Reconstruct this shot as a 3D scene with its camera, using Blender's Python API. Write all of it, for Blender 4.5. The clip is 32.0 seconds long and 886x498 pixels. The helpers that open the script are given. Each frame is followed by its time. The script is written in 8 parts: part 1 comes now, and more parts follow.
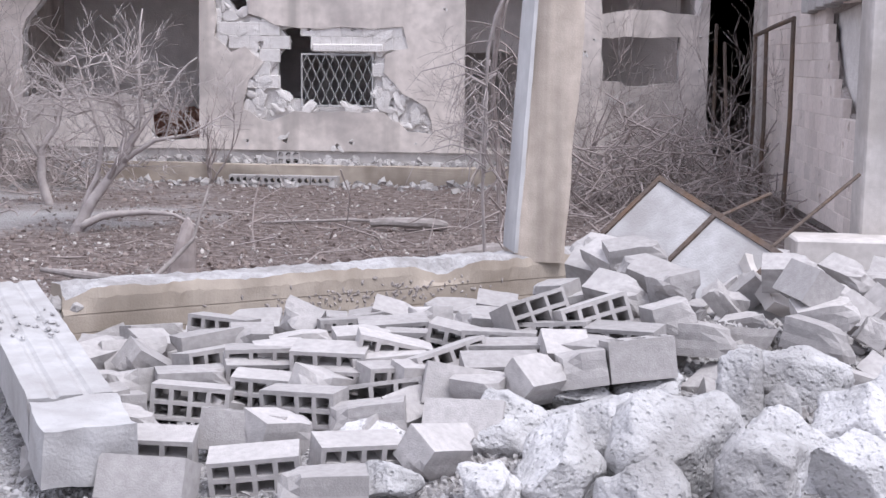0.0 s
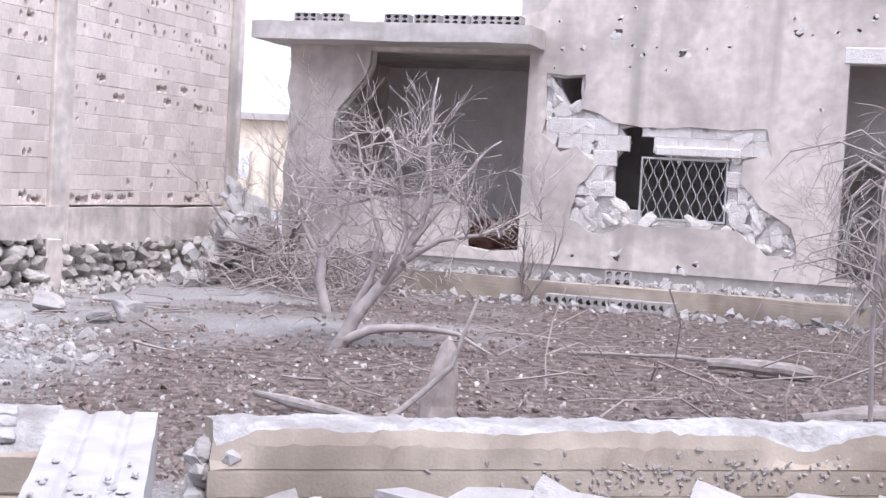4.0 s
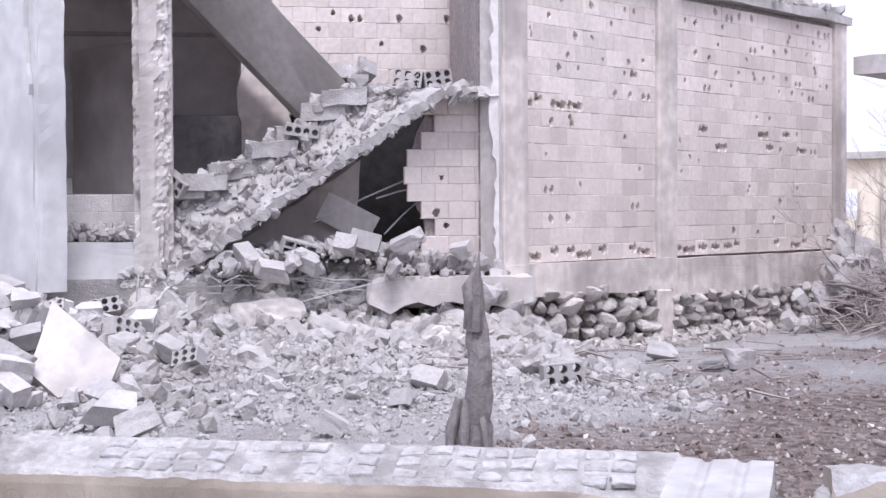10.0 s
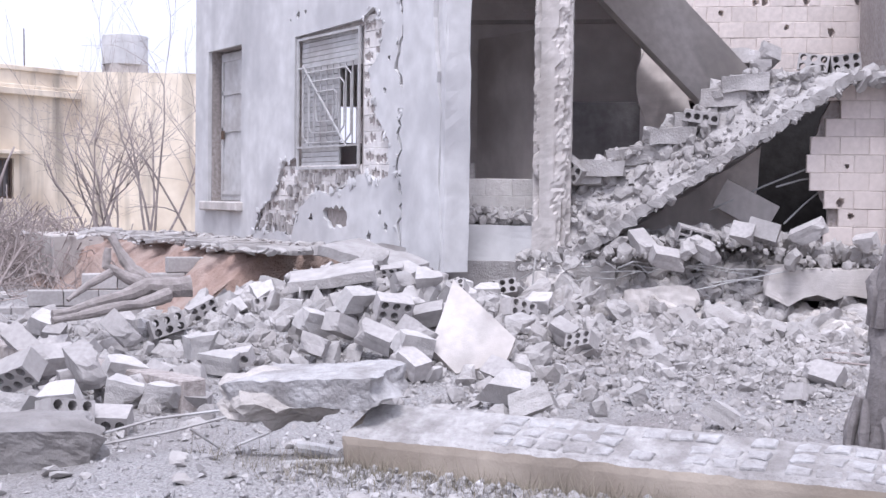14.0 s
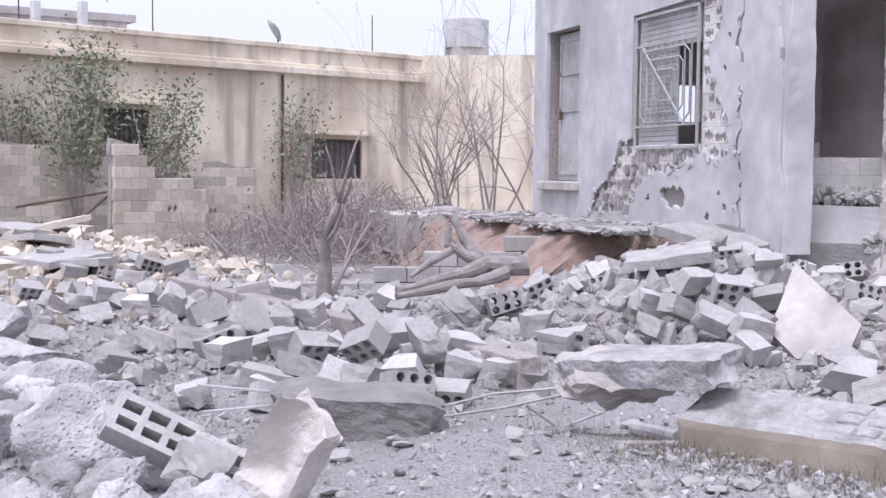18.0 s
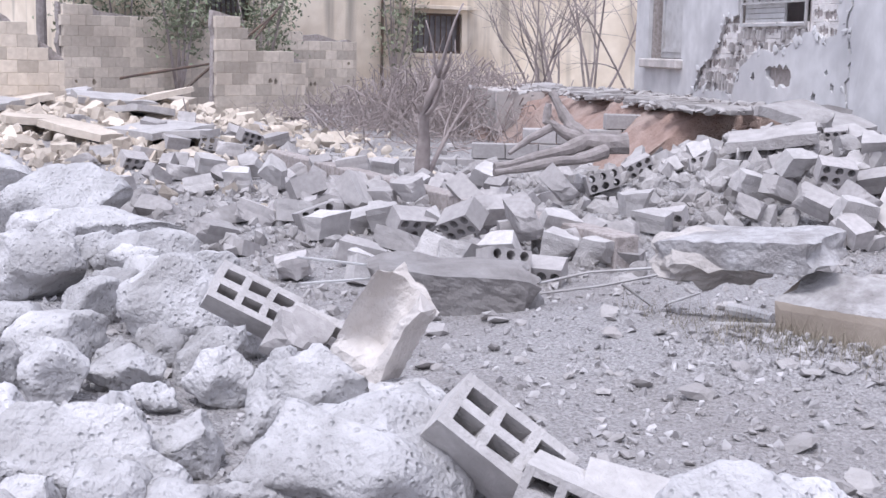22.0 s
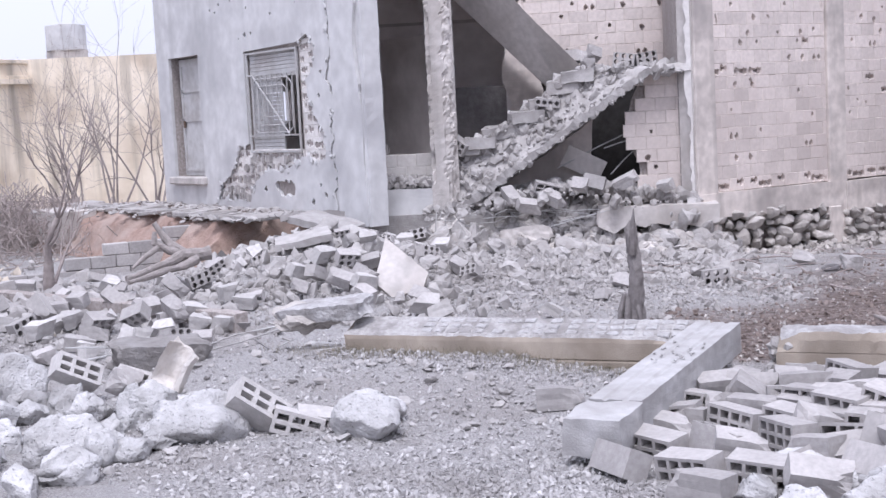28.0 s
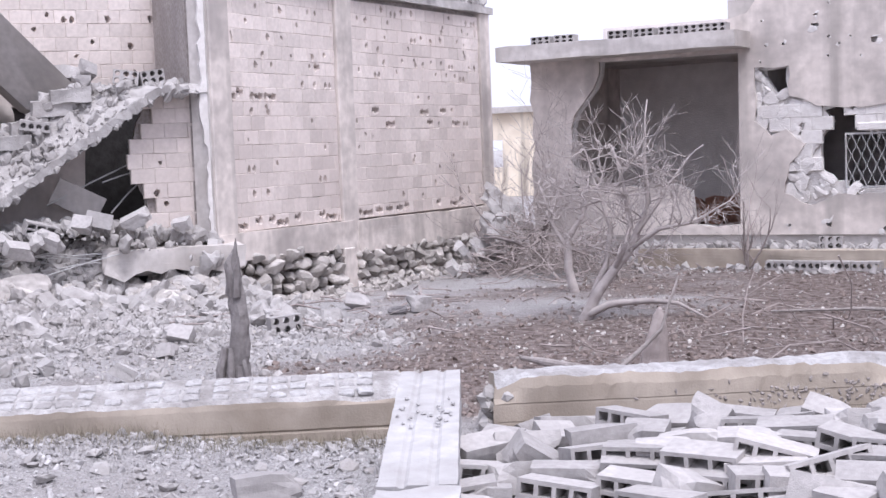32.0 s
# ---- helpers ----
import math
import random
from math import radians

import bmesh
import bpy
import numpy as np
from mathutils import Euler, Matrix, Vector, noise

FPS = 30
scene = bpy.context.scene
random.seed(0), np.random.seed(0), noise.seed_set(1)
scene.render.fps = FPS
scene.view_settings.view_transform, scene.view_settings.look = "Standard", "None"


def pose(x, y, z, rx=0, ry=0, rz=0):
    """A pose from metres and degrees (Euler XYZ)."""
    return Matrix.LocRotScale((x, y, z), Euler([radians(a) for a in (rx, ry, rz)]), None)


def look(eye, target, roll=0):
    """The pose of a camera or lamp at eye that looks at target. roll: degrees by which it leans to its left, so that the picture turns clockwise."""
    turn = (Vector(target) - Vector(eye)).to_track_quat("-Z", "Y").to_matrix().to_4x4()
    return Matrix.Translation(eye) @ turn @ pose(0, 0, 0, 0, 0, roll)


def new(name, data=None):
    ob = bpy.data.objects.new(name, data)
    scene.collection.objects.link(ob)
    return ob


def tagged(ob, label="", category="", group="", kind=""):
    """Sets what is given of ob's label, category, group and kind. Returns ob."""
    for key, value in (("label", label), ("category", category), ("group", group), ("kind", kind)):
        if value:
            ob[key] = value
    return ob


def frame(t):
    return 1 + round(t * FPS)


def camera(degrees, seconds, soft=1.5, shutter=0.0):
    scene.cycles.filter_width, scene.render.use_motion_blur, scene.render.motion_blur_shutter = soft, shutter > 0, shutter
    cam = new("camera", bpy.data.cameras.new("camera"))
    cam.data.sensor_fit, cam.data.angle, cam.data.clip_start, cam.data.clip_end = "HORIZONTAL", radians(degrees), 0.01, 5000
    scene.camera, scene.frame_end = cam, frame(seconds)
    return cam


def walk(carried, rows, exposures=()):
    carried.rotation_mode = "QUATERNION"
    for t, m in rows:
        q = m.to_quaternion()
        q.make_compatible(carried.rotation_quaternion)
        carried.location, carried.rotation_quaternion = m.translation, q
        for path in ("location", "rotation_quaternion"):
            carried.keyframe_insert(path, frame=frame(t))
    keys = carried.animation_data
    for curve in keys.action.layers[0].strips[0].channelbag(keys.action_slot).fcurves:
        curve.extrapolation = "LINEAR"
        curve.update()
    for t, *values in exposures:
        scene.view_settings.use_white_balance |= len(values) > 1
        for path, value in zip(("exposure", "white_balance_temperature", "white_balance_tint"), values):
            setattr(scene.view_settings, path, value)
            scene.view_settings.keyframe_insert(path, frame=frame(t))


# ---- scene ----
cam = camera(35.74, 32.0, soft=1.5)
PATH = [  # seconds, x, y, z, yaw, pitch, roll
    (0.0, 0.313, -3.591, 2.031, 3.81, -7.99, 0.76),
    (0.5, 0.510, -4.056, 2.070, 5.94, -6.81, 0.79),
    (1.0, 0.546, -3.902, 2.026, 7.22, -5.57, 1.53),
    (1.5, 0.320, -2.421, 1.802, 8.16, -4.07, 2.36),
    (2.0, 0.158, -0.995, 1.652, 10.05, -2.37, 2.36),
    (2.5, 0.000, 0.000, 1.600, 11.97, -1.11, 2.71),
    (3.0, 0.000, 0.000, 1.600, 13.71, -2.00, 2.89),
    (3.5, 0.000, 0.000, 1.600, 15.43, -2.29, 3.08),
    (4.0, 0.000, 0.000, 1.600, 18.63, -2.97, 3.23),
    (4.5, 0.000, 0.000, 1.600, 20.86, -4.02, 3.24),
    (6.5, 0.000, 0.000, 1.600, 28.49, -5.98, 2.81),
    (7.0, 0.000, 0.000, 1.600, 31.84, -5.39, 2.45),
    (7.5, 0.000, 0.000, 1.600, 34.51, -4.90, 2.09),
    (8.0, 0.000, 0.000, 1.600, 37.03, -4.39, 1.71),
    (8.5, 0.000, 0.000, 1.600, 38.88, -3.80, 1.20),
    (9.0, 0.000, 0.000, 1.600, 40.56, -3.06, 0.88),
    (9.5, 0.000, 0.000, 1.600, 41.98, -2.37, 0.05),
    (10.0, 0.000, 0.000, 1.600, 43.62, -1.63, -0.31),
    (10.5, 0.000, 0.000, 1.600, 45.08, -1.12, -0.67),
    (11.0, 0.000, 0.000, 1.600, 46.60, -0.90, -0.77),
    (11.5, 0.000, 0.000, 1.600, 48.00, -1.19, -0.49),
    (12.0, 0.000, 0.000, 1.600, 49.64, -1.64, -0.14),
    (12.5, 0.000, 0.000, 1.600, 51.67, -2.03, 0.22),
    (13.0, 0.000, 0.000, 1.600, 54.12, -2.21, 0.57),
    (13.5, 0.000, 0.000, 1.600, 56.59, -2.25, 0.83),
    (14.0, 0.000, 0.000, 1.600, 59.98, -2.26, 0.73),
    (14.5, 0.000, 0.000, 1.600, 62.73, -2.31, 1.03),
    (15.0, 0.000, 0.000, 1.600, 65.26, -2.54, 1.37),
    (15.5, 0.000, 0.000, 1.600, 66.50, -2.85, 1.30),
    (17.5, 0.000, 0.000, 1.600, 72.17, -3.25, 0.54),
    (18.0, 0.000, 0.000, 1.600, 73.93, -3.26, 0.63),
    (18.5, 0.000, 0.000, 1.600, 75.56, -3.40, 0.78),
    (19.0, 0.000, 0.000, 1.600, 76.98, -3.66, 0.70),
    (19.5, 0.000, 0.000, 1.600, 77.69, -4.08, 0.64),
    (20.0, 0.000, 0.000, 1.600, 77.32, -4.75, 0.97),
    (20.5, 0.000, 0.000, 1.600, 77.09, -5.51, 1.52),
    (21.0, 0.000, 0.000, 1.600, 77.24, -6.70, 1.28),
    (21.5, 0.000, 0.000, 1.600, 77.56, -7.59, 1.24),
    (22.0, 0.000, 0.000, 1.600, 77.93, -8.47, 1.27),
    (22.5, 0.000, 0.000, 1.600, 78.20, -8.80, 1.05),
    (23.0, 0.000, 0.000, 1.600, 78.29, -9.05, 0.67),
    (23.5, 0.000, 0.000, 1.600, 77.54, -9.30, 0.36),
    (24.0, 0.350, -0.074, 1.638, 75.42, -9.18, 0.28),
    (24.5, 1.444, -0.333, 1.739, 73.97, -8.26, -0.64),
    (26.5, 2.384, -0.735, 1.822, 69.06, -6.80, -2.41),
    (27.0, 4.920, -1.913, 2.163, 66.20, -5.75, -3.15),
    (27.5, 5.608, -2.815, 2.398, 61.67, -5.71, -3.51),
    (28.0, 5.413, -3.660, 2.484, 55.88, -5.63, -2.95),
    (28.5, 4.916, -4.157, 2.447, 50.95, -5.40, -2.37),
    (29.0, 4.629, -4.659, 2.504, 46.88, -5.19, -2.35),
    (29.5, 2.994, -3.194, 2.174, 46.26, -4.58, -2.74),
    (30.0, 2.548, -2.755, 2.069, 46.02, -3.93, -3.07),
    (30.5, 2.334, -2.760, 2.033, 43.47, -3.58, -2.89),
    (31.0, 2.032, -2.844, 2.018, 38.83, -3.80, -2.57),
    (31.5, 1.783, -2.900, 2.021, 34.24, -4.05, -2.09),
    (32.0, 1.538, -3.005, 2.041, 29.49, -4.16, -2.21),
]
EXPOSURES = [(0.0, 0.08, 6000, 14), (2.0, 0.3, 5950, 15), (3.5, 0.4, 5950, 16), (8.0, 0.2, 5900, 18), (12.0, 0.19, 5850, 17), (15.0, 0.06, 5850, 17), (18.0, -0.04, 5850, 17), (21.0, -0.04, 5850, 16), (24.0, -0.08, 5800, 16), (28.0, -0.02, 5850, 16), (29.0, -0.03, 5850, 16), (30.0, -0.2, 5900, 17), (31.0, 0.06, 5900, 17), (32.0, 0.17, 5950, 17)]


def aim(x, y, z, yaw, pitch, roll):
    return pose(x, y, z, 90 + pitch, 0, yaw) @ pose(0, 0, 0, 0, 0, roll)


walk(cam, [(t, aim(*p)) for t, *p in PATH], EXPOSURES)

# world and sun: hazy bright afternoon, the sun veiled
world = bpy.data.worlds.new("world")
scene.world = world
world.use_nodes = True
wn, wl = world.node_tree.nodes, world.node_tree.links
SUN_EL, SUN_AZ = 64.0, 129.0   # degrees: elevation, heading of the sun counted clockwise from +y
sky = wn.new("ShaderNodeTexSky")
sky.sky_type, sky.sun_disc = "NISHITA", False
sky.sun_elevation, sky.sun_rotation = radians(SUN_EL), radians(SUN_AZ)
sky.air_density, sky.dust_density, sky.ozone_density = 1.0, 6.0, 1.0
wash = wn.new("ShaderNodeMix")
wash.data_type = "RGBA"
wash.inputs[0].default_value = 0.8
wash.inputs[7].default_value = (10.0, 9.7, 11.4, 1)
wl.new(sky.outputs[0], wash.inputs[6])
coord = wn.new("ShaderNodeTexCoord")
split = wn.new("ShaderNodeSeparateXYZ")
wl.new(coord.outputs["Generated"], split.inputs[0])
veil = wn.new("ShaderNodeMapRange")   # cloud veil, brighter overhead than at the horizon
veil.inputs["From Min"].default_value, veil.inputs["From Max"].default_value = 0.0, 1.0
veil.inputs["To Min"].default_value, veil.inputs["To Max"].default_value = 1.4, 1.95
wl.new(split.outputs[2], veil.inputs["Value"])
cloud = wn.new("ShaderNodeVectorMath")
cloud.operation = "SCALE"
cloud.inputs[0].default_value = (9.6, 9.6, 10.6)
wl.new(veil.outputs[0], cloud.inputs["Scale"])
wl.new(cloud.outputs[0], wash.inputs[7])
wl.new(wash.outputs[2], wn["Background"].inputs[0])
wn["Background"].inputs[1].default_value = 0.085

sun_data = bpy.data.lights.new("sun", "SUN")
sun_data.energy, sun_data.angle, sun_data.color = 2.6, radians(22), (1.0, 0.96, 0.92)
sun = new("sun", sun_data)
a, e = radians(SUN_AZ), radians(SUN_EL)
sun.matrix_world = look((30 * math.sin(a) * math.cos(e), 30 * math.cos(a) * math.cos(e), 30 * math.sin(e)), (0, 0, 0))


# ---- materials ----
def material(name, color, rough=0.9, color2=None, grain=12.0, stain=0.7, stain_color=None, stain_amount=0.5, bump=0.3,
             bump_scale=40.0, metal=0.0, per_piece=0.0, pits=0.0, streaks=0.0):
    """Matte masonry-like surface: grain and stains at two scales, fine relief, and a tone for each piece."""
    m = bpy.data.materials.new(name)
    m.use_nodes = True
    n, l = m.node_tree.nodes, m.node_tree.links
    b = n["Principled BSDF"]
    b.inputs["Roughness"].default_value, b.inputs["Metallic"].default_value = rough, metal
    b.inputs["Specular IOR Level"].default_value = 0.25
    geo = n.new("ShaderNodeNewGeometry")

    def tex(scale, detail=4.0, stretch=None):
        t = n.new("ShaderNodeTexNoise")
        t.inputs["Scale"].default_value, t.inputs["Detail"].default_value = scale, detail
        if stretch:
            mp = n.new("ShaderNodeMapping")
            mp.inputs["Scale"].default_value = stretch
            l.new(geo.outputs["Position"], mp.inputs[0])
            l.new(mp.outputs[0], t.inputs["Vector"])
        else:
            l.new(geo.outputs["Position"], t.inputs["Vector"])
        return t.outputs["Fac"]

    def ramp(src, lo, hi):
        r = n.new("ShaderNodeMapRange")
        r.inputs["From Min"].default_value, r.inputs["From Max"].default_value = lo, hi
        l.new(src, r.inputs["Value"])
        return r.outputs[0]

    def mix(fac, c1, c2, blend="MIX"):
        x = n.new("ShaderNodeMix")
        x.data_type, x.blend_type = "RGBA", blend
        for sock, v in ((x.inputs[0], fac), (x.inputs[6], c1), (x.inputs[7], c2)):
            if isinstance(v, bpy.types.NodeSocket):
                l.new(v, sock)
            else:
                sock.default_value = v if isinstance(v, float) else (*v, 1)
        return x.outputs[2]

    c2 = color2 or tuple(0.72 * c for c in color)
    col = mix(ramp(tex(grain, 6.0), 0.32, 0.68), color, c2)
    sc = stain_color or tuple(0.5 * c for c in color)
    f = ramp(tex(stain, 8.0), 0.46, 0.66)
    k = n.new("ShaderNodeMath")
    k.operation = "MULTIPLY"
    k.inputs[1].default_value = stain_amount
    l.new(f, k.inputs[0])
    col = mix(k.outputs[0], col, sc)
    if streaks:
        f = ramp(tex(1.0, 5.0, (2.2, 2.2, 0.16)), 0.52, 0.72)
        k = n.new("ShaderNodeMath")
        k.operation = "MULTIPLY"
        k.inputs[1].default_value = streaks
        l.new(f, k.inputs[0])
        col = mix(k.outputs[0], col, tuple(0.42 * c for c in color))
    if per_piece:
        info = n.new("ShaderNodeObjectInfo")
        add = n.new("ShaderNodeMath")
        add.operation = "ADD"
        l.new(info.outputs["Random"], add.inputs[0])
        l.new(geo.outputs["Random Per Island"], add.inputs[1])
        fr = n.new("ShaderNodeMath")
        fr.operation = "FRACT"
        l.new(add.outputs[0], fr.inputs[0])
        r = n.new("ShaderNodeMapRange")
        r.inputs["To Min"].default_value, r.inputs["To Max"].default_value = 1 - per_piece, 1 + per_piece * 0.6
        l.new(fr.outputs[0], r.inputs["Value"])
        h = n.new("ShaderNodeHueSaturation")
        l.new(r.outputs[0], h.inputs["Value"])
        l.new(col, h.inputs["Color"])
        col = h.outputs[0]
    height = tex(bump_scale, 8.0)
    if pits:
        v = n.new("ShaderNodeTexVoronoi")
        v.inputs["Scale"].default_value = pits
        l.new(geo.outputs["Position"], v.inputs["Vector"])
        pit = ramp(v.outputs["Distance"], 0.05, 0.3)
        mul = n.new("ShaderNodeMath")
        mul.operation = "MULTIPLY"
        l.new(pit, mul.inputs[0])
        l.new(height, mul.inputs[1])
        height = mul.outputs[0]
    bp = n.new("ShaderNodeBump")
    bp.inputs["Strength"].default_value, bp.inputs["Distance"].default_value = bump, 0.03
    l.new(height, bp.inputs["Height"])
    l.new(bp.outputs[0], b.inputs["Normal"])
    l.new(col, b.inputs["Base Color"])
    return m


GROUND = material("dusty_ground", (0.50, 0.485, 0.48), 0.95, (0.29, 0.278, 0.27), 55.0, 0.6, (0.29, 0.265, 0.25), 0.5, 1.0, 34.0)
SOIL = material("turned_soil", (0.27, 0.22, 0.198), 0.95, (0.17, 0.135, 0.12), 7.0, 0.6, (0.30, 0.26, 0.24), 0.6, 1.0, 18.0)
CLAY = material("orange_clay", (0.39, 0.285, 0.24), 0.95, (0.28, 0.195, 0.16), 7.0, 1.5, (0.42, 0.35, 0.31), 0.6, 1.0, 30.0)
PLASTER = material("grey_plaster", (0.73, 0.665, 0.615), 0.9, (0.57, 0.515, 0.475), 6.0, 0.75, (0.38, 0.345, 0.325), 0.9, 0.09, 120.0, streaks=0.7)
WHITEWASH = material("white_limewash", (0.64, 0.635, 0.63), 0.9, (0.52, 0.515, 0.51), 4.0, 0.8, (0.42, 0.415, 0.42), 0.85, 0.10, 110.0, streaks=0.25)
INNER = material("room_plaster", (0.80, 0.75, 0.725), 0.9, (0.68, 0.635, 0.61), 4.0, 0.6, (0.33, 0.30, 0.285), 0.6, 0.2, 30.0)
CONCRETE = material("cast_concrete", (0.59, 0.555, 0.53), 0.9, (0.48, 0.45, 0.425), 10.0, 1.2, (0.38, 0.345, 0.315), 0.7, 0.16, 90.0, streaks=0.45)
RAW = material("broken_concrete", (0.46, 0.44, 0.428), 0.95, (0.35, 0.333, 0.32), 8.0, 1.6, (0.28, 0.26, 0.245), 0.6, 0.5, 40.0, per_piece=0.16)
BLOCK = material("hollow_block", (0.46, 0.437, 0.425), 0.95, (0.37, 0.35, 0.34), 25.0, 3.0, (0.31, 0.295, 0.285), 0.5, 0.22, 110.0, per_piece=0.22)
PALEBLOCK = material("fresh_broken_block", (0.56, 0.54, 0.525), 0.95, (0.46, 0.44, 0.425), 20.0, 3.0, (0.36, 0.34, 0.33), 0.5, 0.4, 70.0, per_piece=0.2)
MORTAR = material("mortar", (0.46, 0.415, 0.395), 0.95, (0.29, 0.26, 0.24), 20.0, 1.0, (0.24, 0.215, 0.2), 0.5, 0.5, 60.0)
WALLBLOCK = material("wall_block", (0.75, 0.675, 0.63), 0.95, (0.64, 0.575, 0.535), 16.0, 0.5, (0.56, 0.49, 0.455), 0.7, 0.07, 90.0, per_piece=0.13)
YELLOW = material("ochre_render", (0.84, 0.75, 0.62), 0.9, (0.75, 0.66, 0.53), 3.0, 0.6, (0.52, 0.43, 0.33), 0.8, 0.25, 30.0, streaks=0.9)
ROCK = material("limestone_boulder", (0.61, 0.60, 0.60), 0.95, (0.47, 0.46, 0.455), 9.0, 1.4, (0.24, 0.23, 0.22), 0.7, 0.9, 30.0, per_piece=0.14, pits=24.0)
FIELDSTONE = material("field_stone", (0.58, 0.545, 0.515), 0.95, (0.45, 0.42, 0.39), 12.0, 2.0, (0.29, 0.265, 0.245), 0.6, 0.7, 30.0, per_piece=0.25)
BARK = material("grey_bark", (0.36, 0.325, 0.31), 0.95, (0.25, 0.225, 0.21), 14.0, 3.0, (0.17, 0.15, 0.14), 0.5, 0.4, 60.0)
TWIG = material("bare_twig", (0.40, 0.35, 0.33), 0.9, (0.29, 0.25, 0.235), 10.0, 2.0, (0.16, 0.13, 0.12), 0.5, 0.3, 40.0)
PALETWIG = material("bleached_twig", (0.47, 0.425, 0.405), 0.9, (0.36, 0.32, 0.305), 10.0, 2.0, (0.27, 0.24, 0.23), 0.5, 0.3, 40.0)
IRON = material("rusty_iron", (0.16, 0.13, 0.115), 0.7, (0.1, 0.075, 0.06), 30.0, 3.0, (0.2, 0.12, 0.07), 0.5, 0.3, 60.0, metal=0.4)
GREYPAINT = material("grey_paint", (0.50, 0.495, 0.49), 0.6, (0.42, 0.415, 0.41), 8.0, 2.0, (0.26, 0.22, 0.2), 0.4, 0.15, 40.0)
# dark base that puts room and doorway shade into colour; also panes and rubber
DARK = material("shade_and_rubber_dark", (0.20, 0.19, 0.19), 0.95, (0.14, 0.13, 0.13), 8.0, 1.0, (0.24, 0.225, 0.22), 0.5, 0.3, 20.0)
SHEET = material("pale_sheet_panel", (0.47, 0.462, 0.46), 0.85, (0.38, 0.37, 0.365), 9.0, 1.6, (0.30, 0.285, 0.275), 0.8, 0.25, 60.0)
LEAF = material("dull_leaf", (0.25, 0.275, 0.19), 0.8, (0.19, 0.22, 0.14), 6.0, 2.0, (0.30, 0.30, 0.22), 0.5, 0.1, 20.0, per_piece=0.3)
GRASS = material("dry_grass", (0.30, 0.265, 0.205), 0.9, (0.22, 0.195, 0.15), 6.0, 2.0, (0.17, 0.165, 0.11), 0.5, 0.1, 20.0, per_piece=0.3)
RUST_BRICK = material("red_rubble", (0.33, 0.17, 0.12), 0.95, (0.22, 0.11, 0.08), 8.0, 2.0, (0.15, 0.1, 0.08), 0.5, 0.6, 25.0)
PALE = material("pale_bared_block", (0.74, 0.715, 0.69), 0.95, (0.64, 0.61, 0.585), 14.0, 1.5, (0.5, 0.47, 0.45), 0.5, 0.4, 40.0, per_piece=0.1)
YARDBLOCK = material("sandy_block", (0.66, 0.59, 0.50), 0.95, (0.55, 0.485, 0.405), 12.0, 1.0, (0.42, 0.36, 0.295), 0.6, 0.5, 50.0, per_piece=0.24)
GRAVEL = material("street_gravel", (0.54, 0.525, 0.52), 0.95, (0.39, 0.375, 0.37), 10.0, 1.2, (0.25, 0.235, 0.225), 0.6, 0.4, 40.0, per_piece=0.28)
# dirt, darkened further so the beam side's shade is in the colour
DIRTY_SHADED = material("dirty_shaded_concrete", (0.27, 0.255, 0.245), 0.95, (0.19, 0.178, 0.17), 7.0, 2.0, (0.36, 0.35, 0.345), 0.6, 0.6, 26.0)
TORN = material("torn_block_concrete", (0.68, 0.645, 0.61), 0.95, (0.58, 0.545, 0.51), 14.0, 2.4, (0.43, 0.385, 0.345), 0.6, 0.35, 70.0, pits=60.0)
DEADWOOD = material("dead_wood", (0.30, 0.268, 0.26), 0.95, (0.19, 0.165, 0.158), 10.0, 2.0, (0.12, 0.10, 0.095), 0.6, 0.4, 50.0)
CHAR = material("charred_wood", (0.29, 0.27, 0.265), 0.95, (0.17, 0.155, 0.15), 14.0, 3.0, (0.14, 0.125, 0.12), 0.6, 0.35, 60.0, streaks=0.6)
BOARDED = material("stained_board_cast", (0.46, 0.40, 0.335), 0.9, (0.34, 0.295, 0.245), 3.6, 1.3, (0.23, 0.19, 0.15), 0.8, 0.16, 60.0, streaks=0.5)
CROWN = material("weathered_crown", (0.47, 0.46, 0.46), 0.95, (0.34, 0.33, 0.325), 18.0, 3.2, (0.24, 0.225, 0.215), 0.75, 0.9, 26.0)
JOINT = material("dusty_crown_bed", (0.46, 0.445, 0.435), 0.95, (0.34, 0.325, 0.315), 20.0, 4.0, (0.19, 0.175, 0.165), 0.7, 0.9, 30.0)
# near-black base: shade painted into the stair opening and the torn block's cell
SHADE_BLACK = material("shade_black", (0.05, 0.047, 0.047), 0.95, (0.03, 0.028, 0.028), 8.0, 1.0, (0.08, 0.075, 0.07), 0.5, 0.3, 20.0)
TANCAST = material("stained_cast_pillar", (0.58, 0.505, 0.435), 0.9, (0.46, 0.395, 0.335), 7.0, 2.4, (0.36, 0.30, 0.25), 0.6, 0.14, 70.0, streaks=1.0)


# ---- mesh helpers ----
rng = random.Random(7)


def mesh_of(bm, name, mat, smooth=False):
    bmesh.ops.recalc_face_normals(bm, faces=bm.faces)
    me = bpy.data.meshes.new(name)
    bm.to_mesh(me)
    bm.free()
    if smooth:
        for p in me.polygons:
            p.use_smooth = True
    me.materials.append(mat)
    return me


def part(name, bm, mat, parent=None, label="", smooth=False, m=None):
    """One bmesh as one mesh object, under a thing or a part."""
    ob = new(name, mesh_of(bm, name, mat, smooth))
    if m is not None:
        ob.matrix_basis = m
    if parent is not None:
        ob.parent = parent
    return tagged(ob, label)


def thing(name, m, label, category, group="", kind=""):
    ob = new(name)
    ob.empty_display_size = 0.2
    ob.matrix_basis = m
    return tagged(ob, label, category, group, kind)


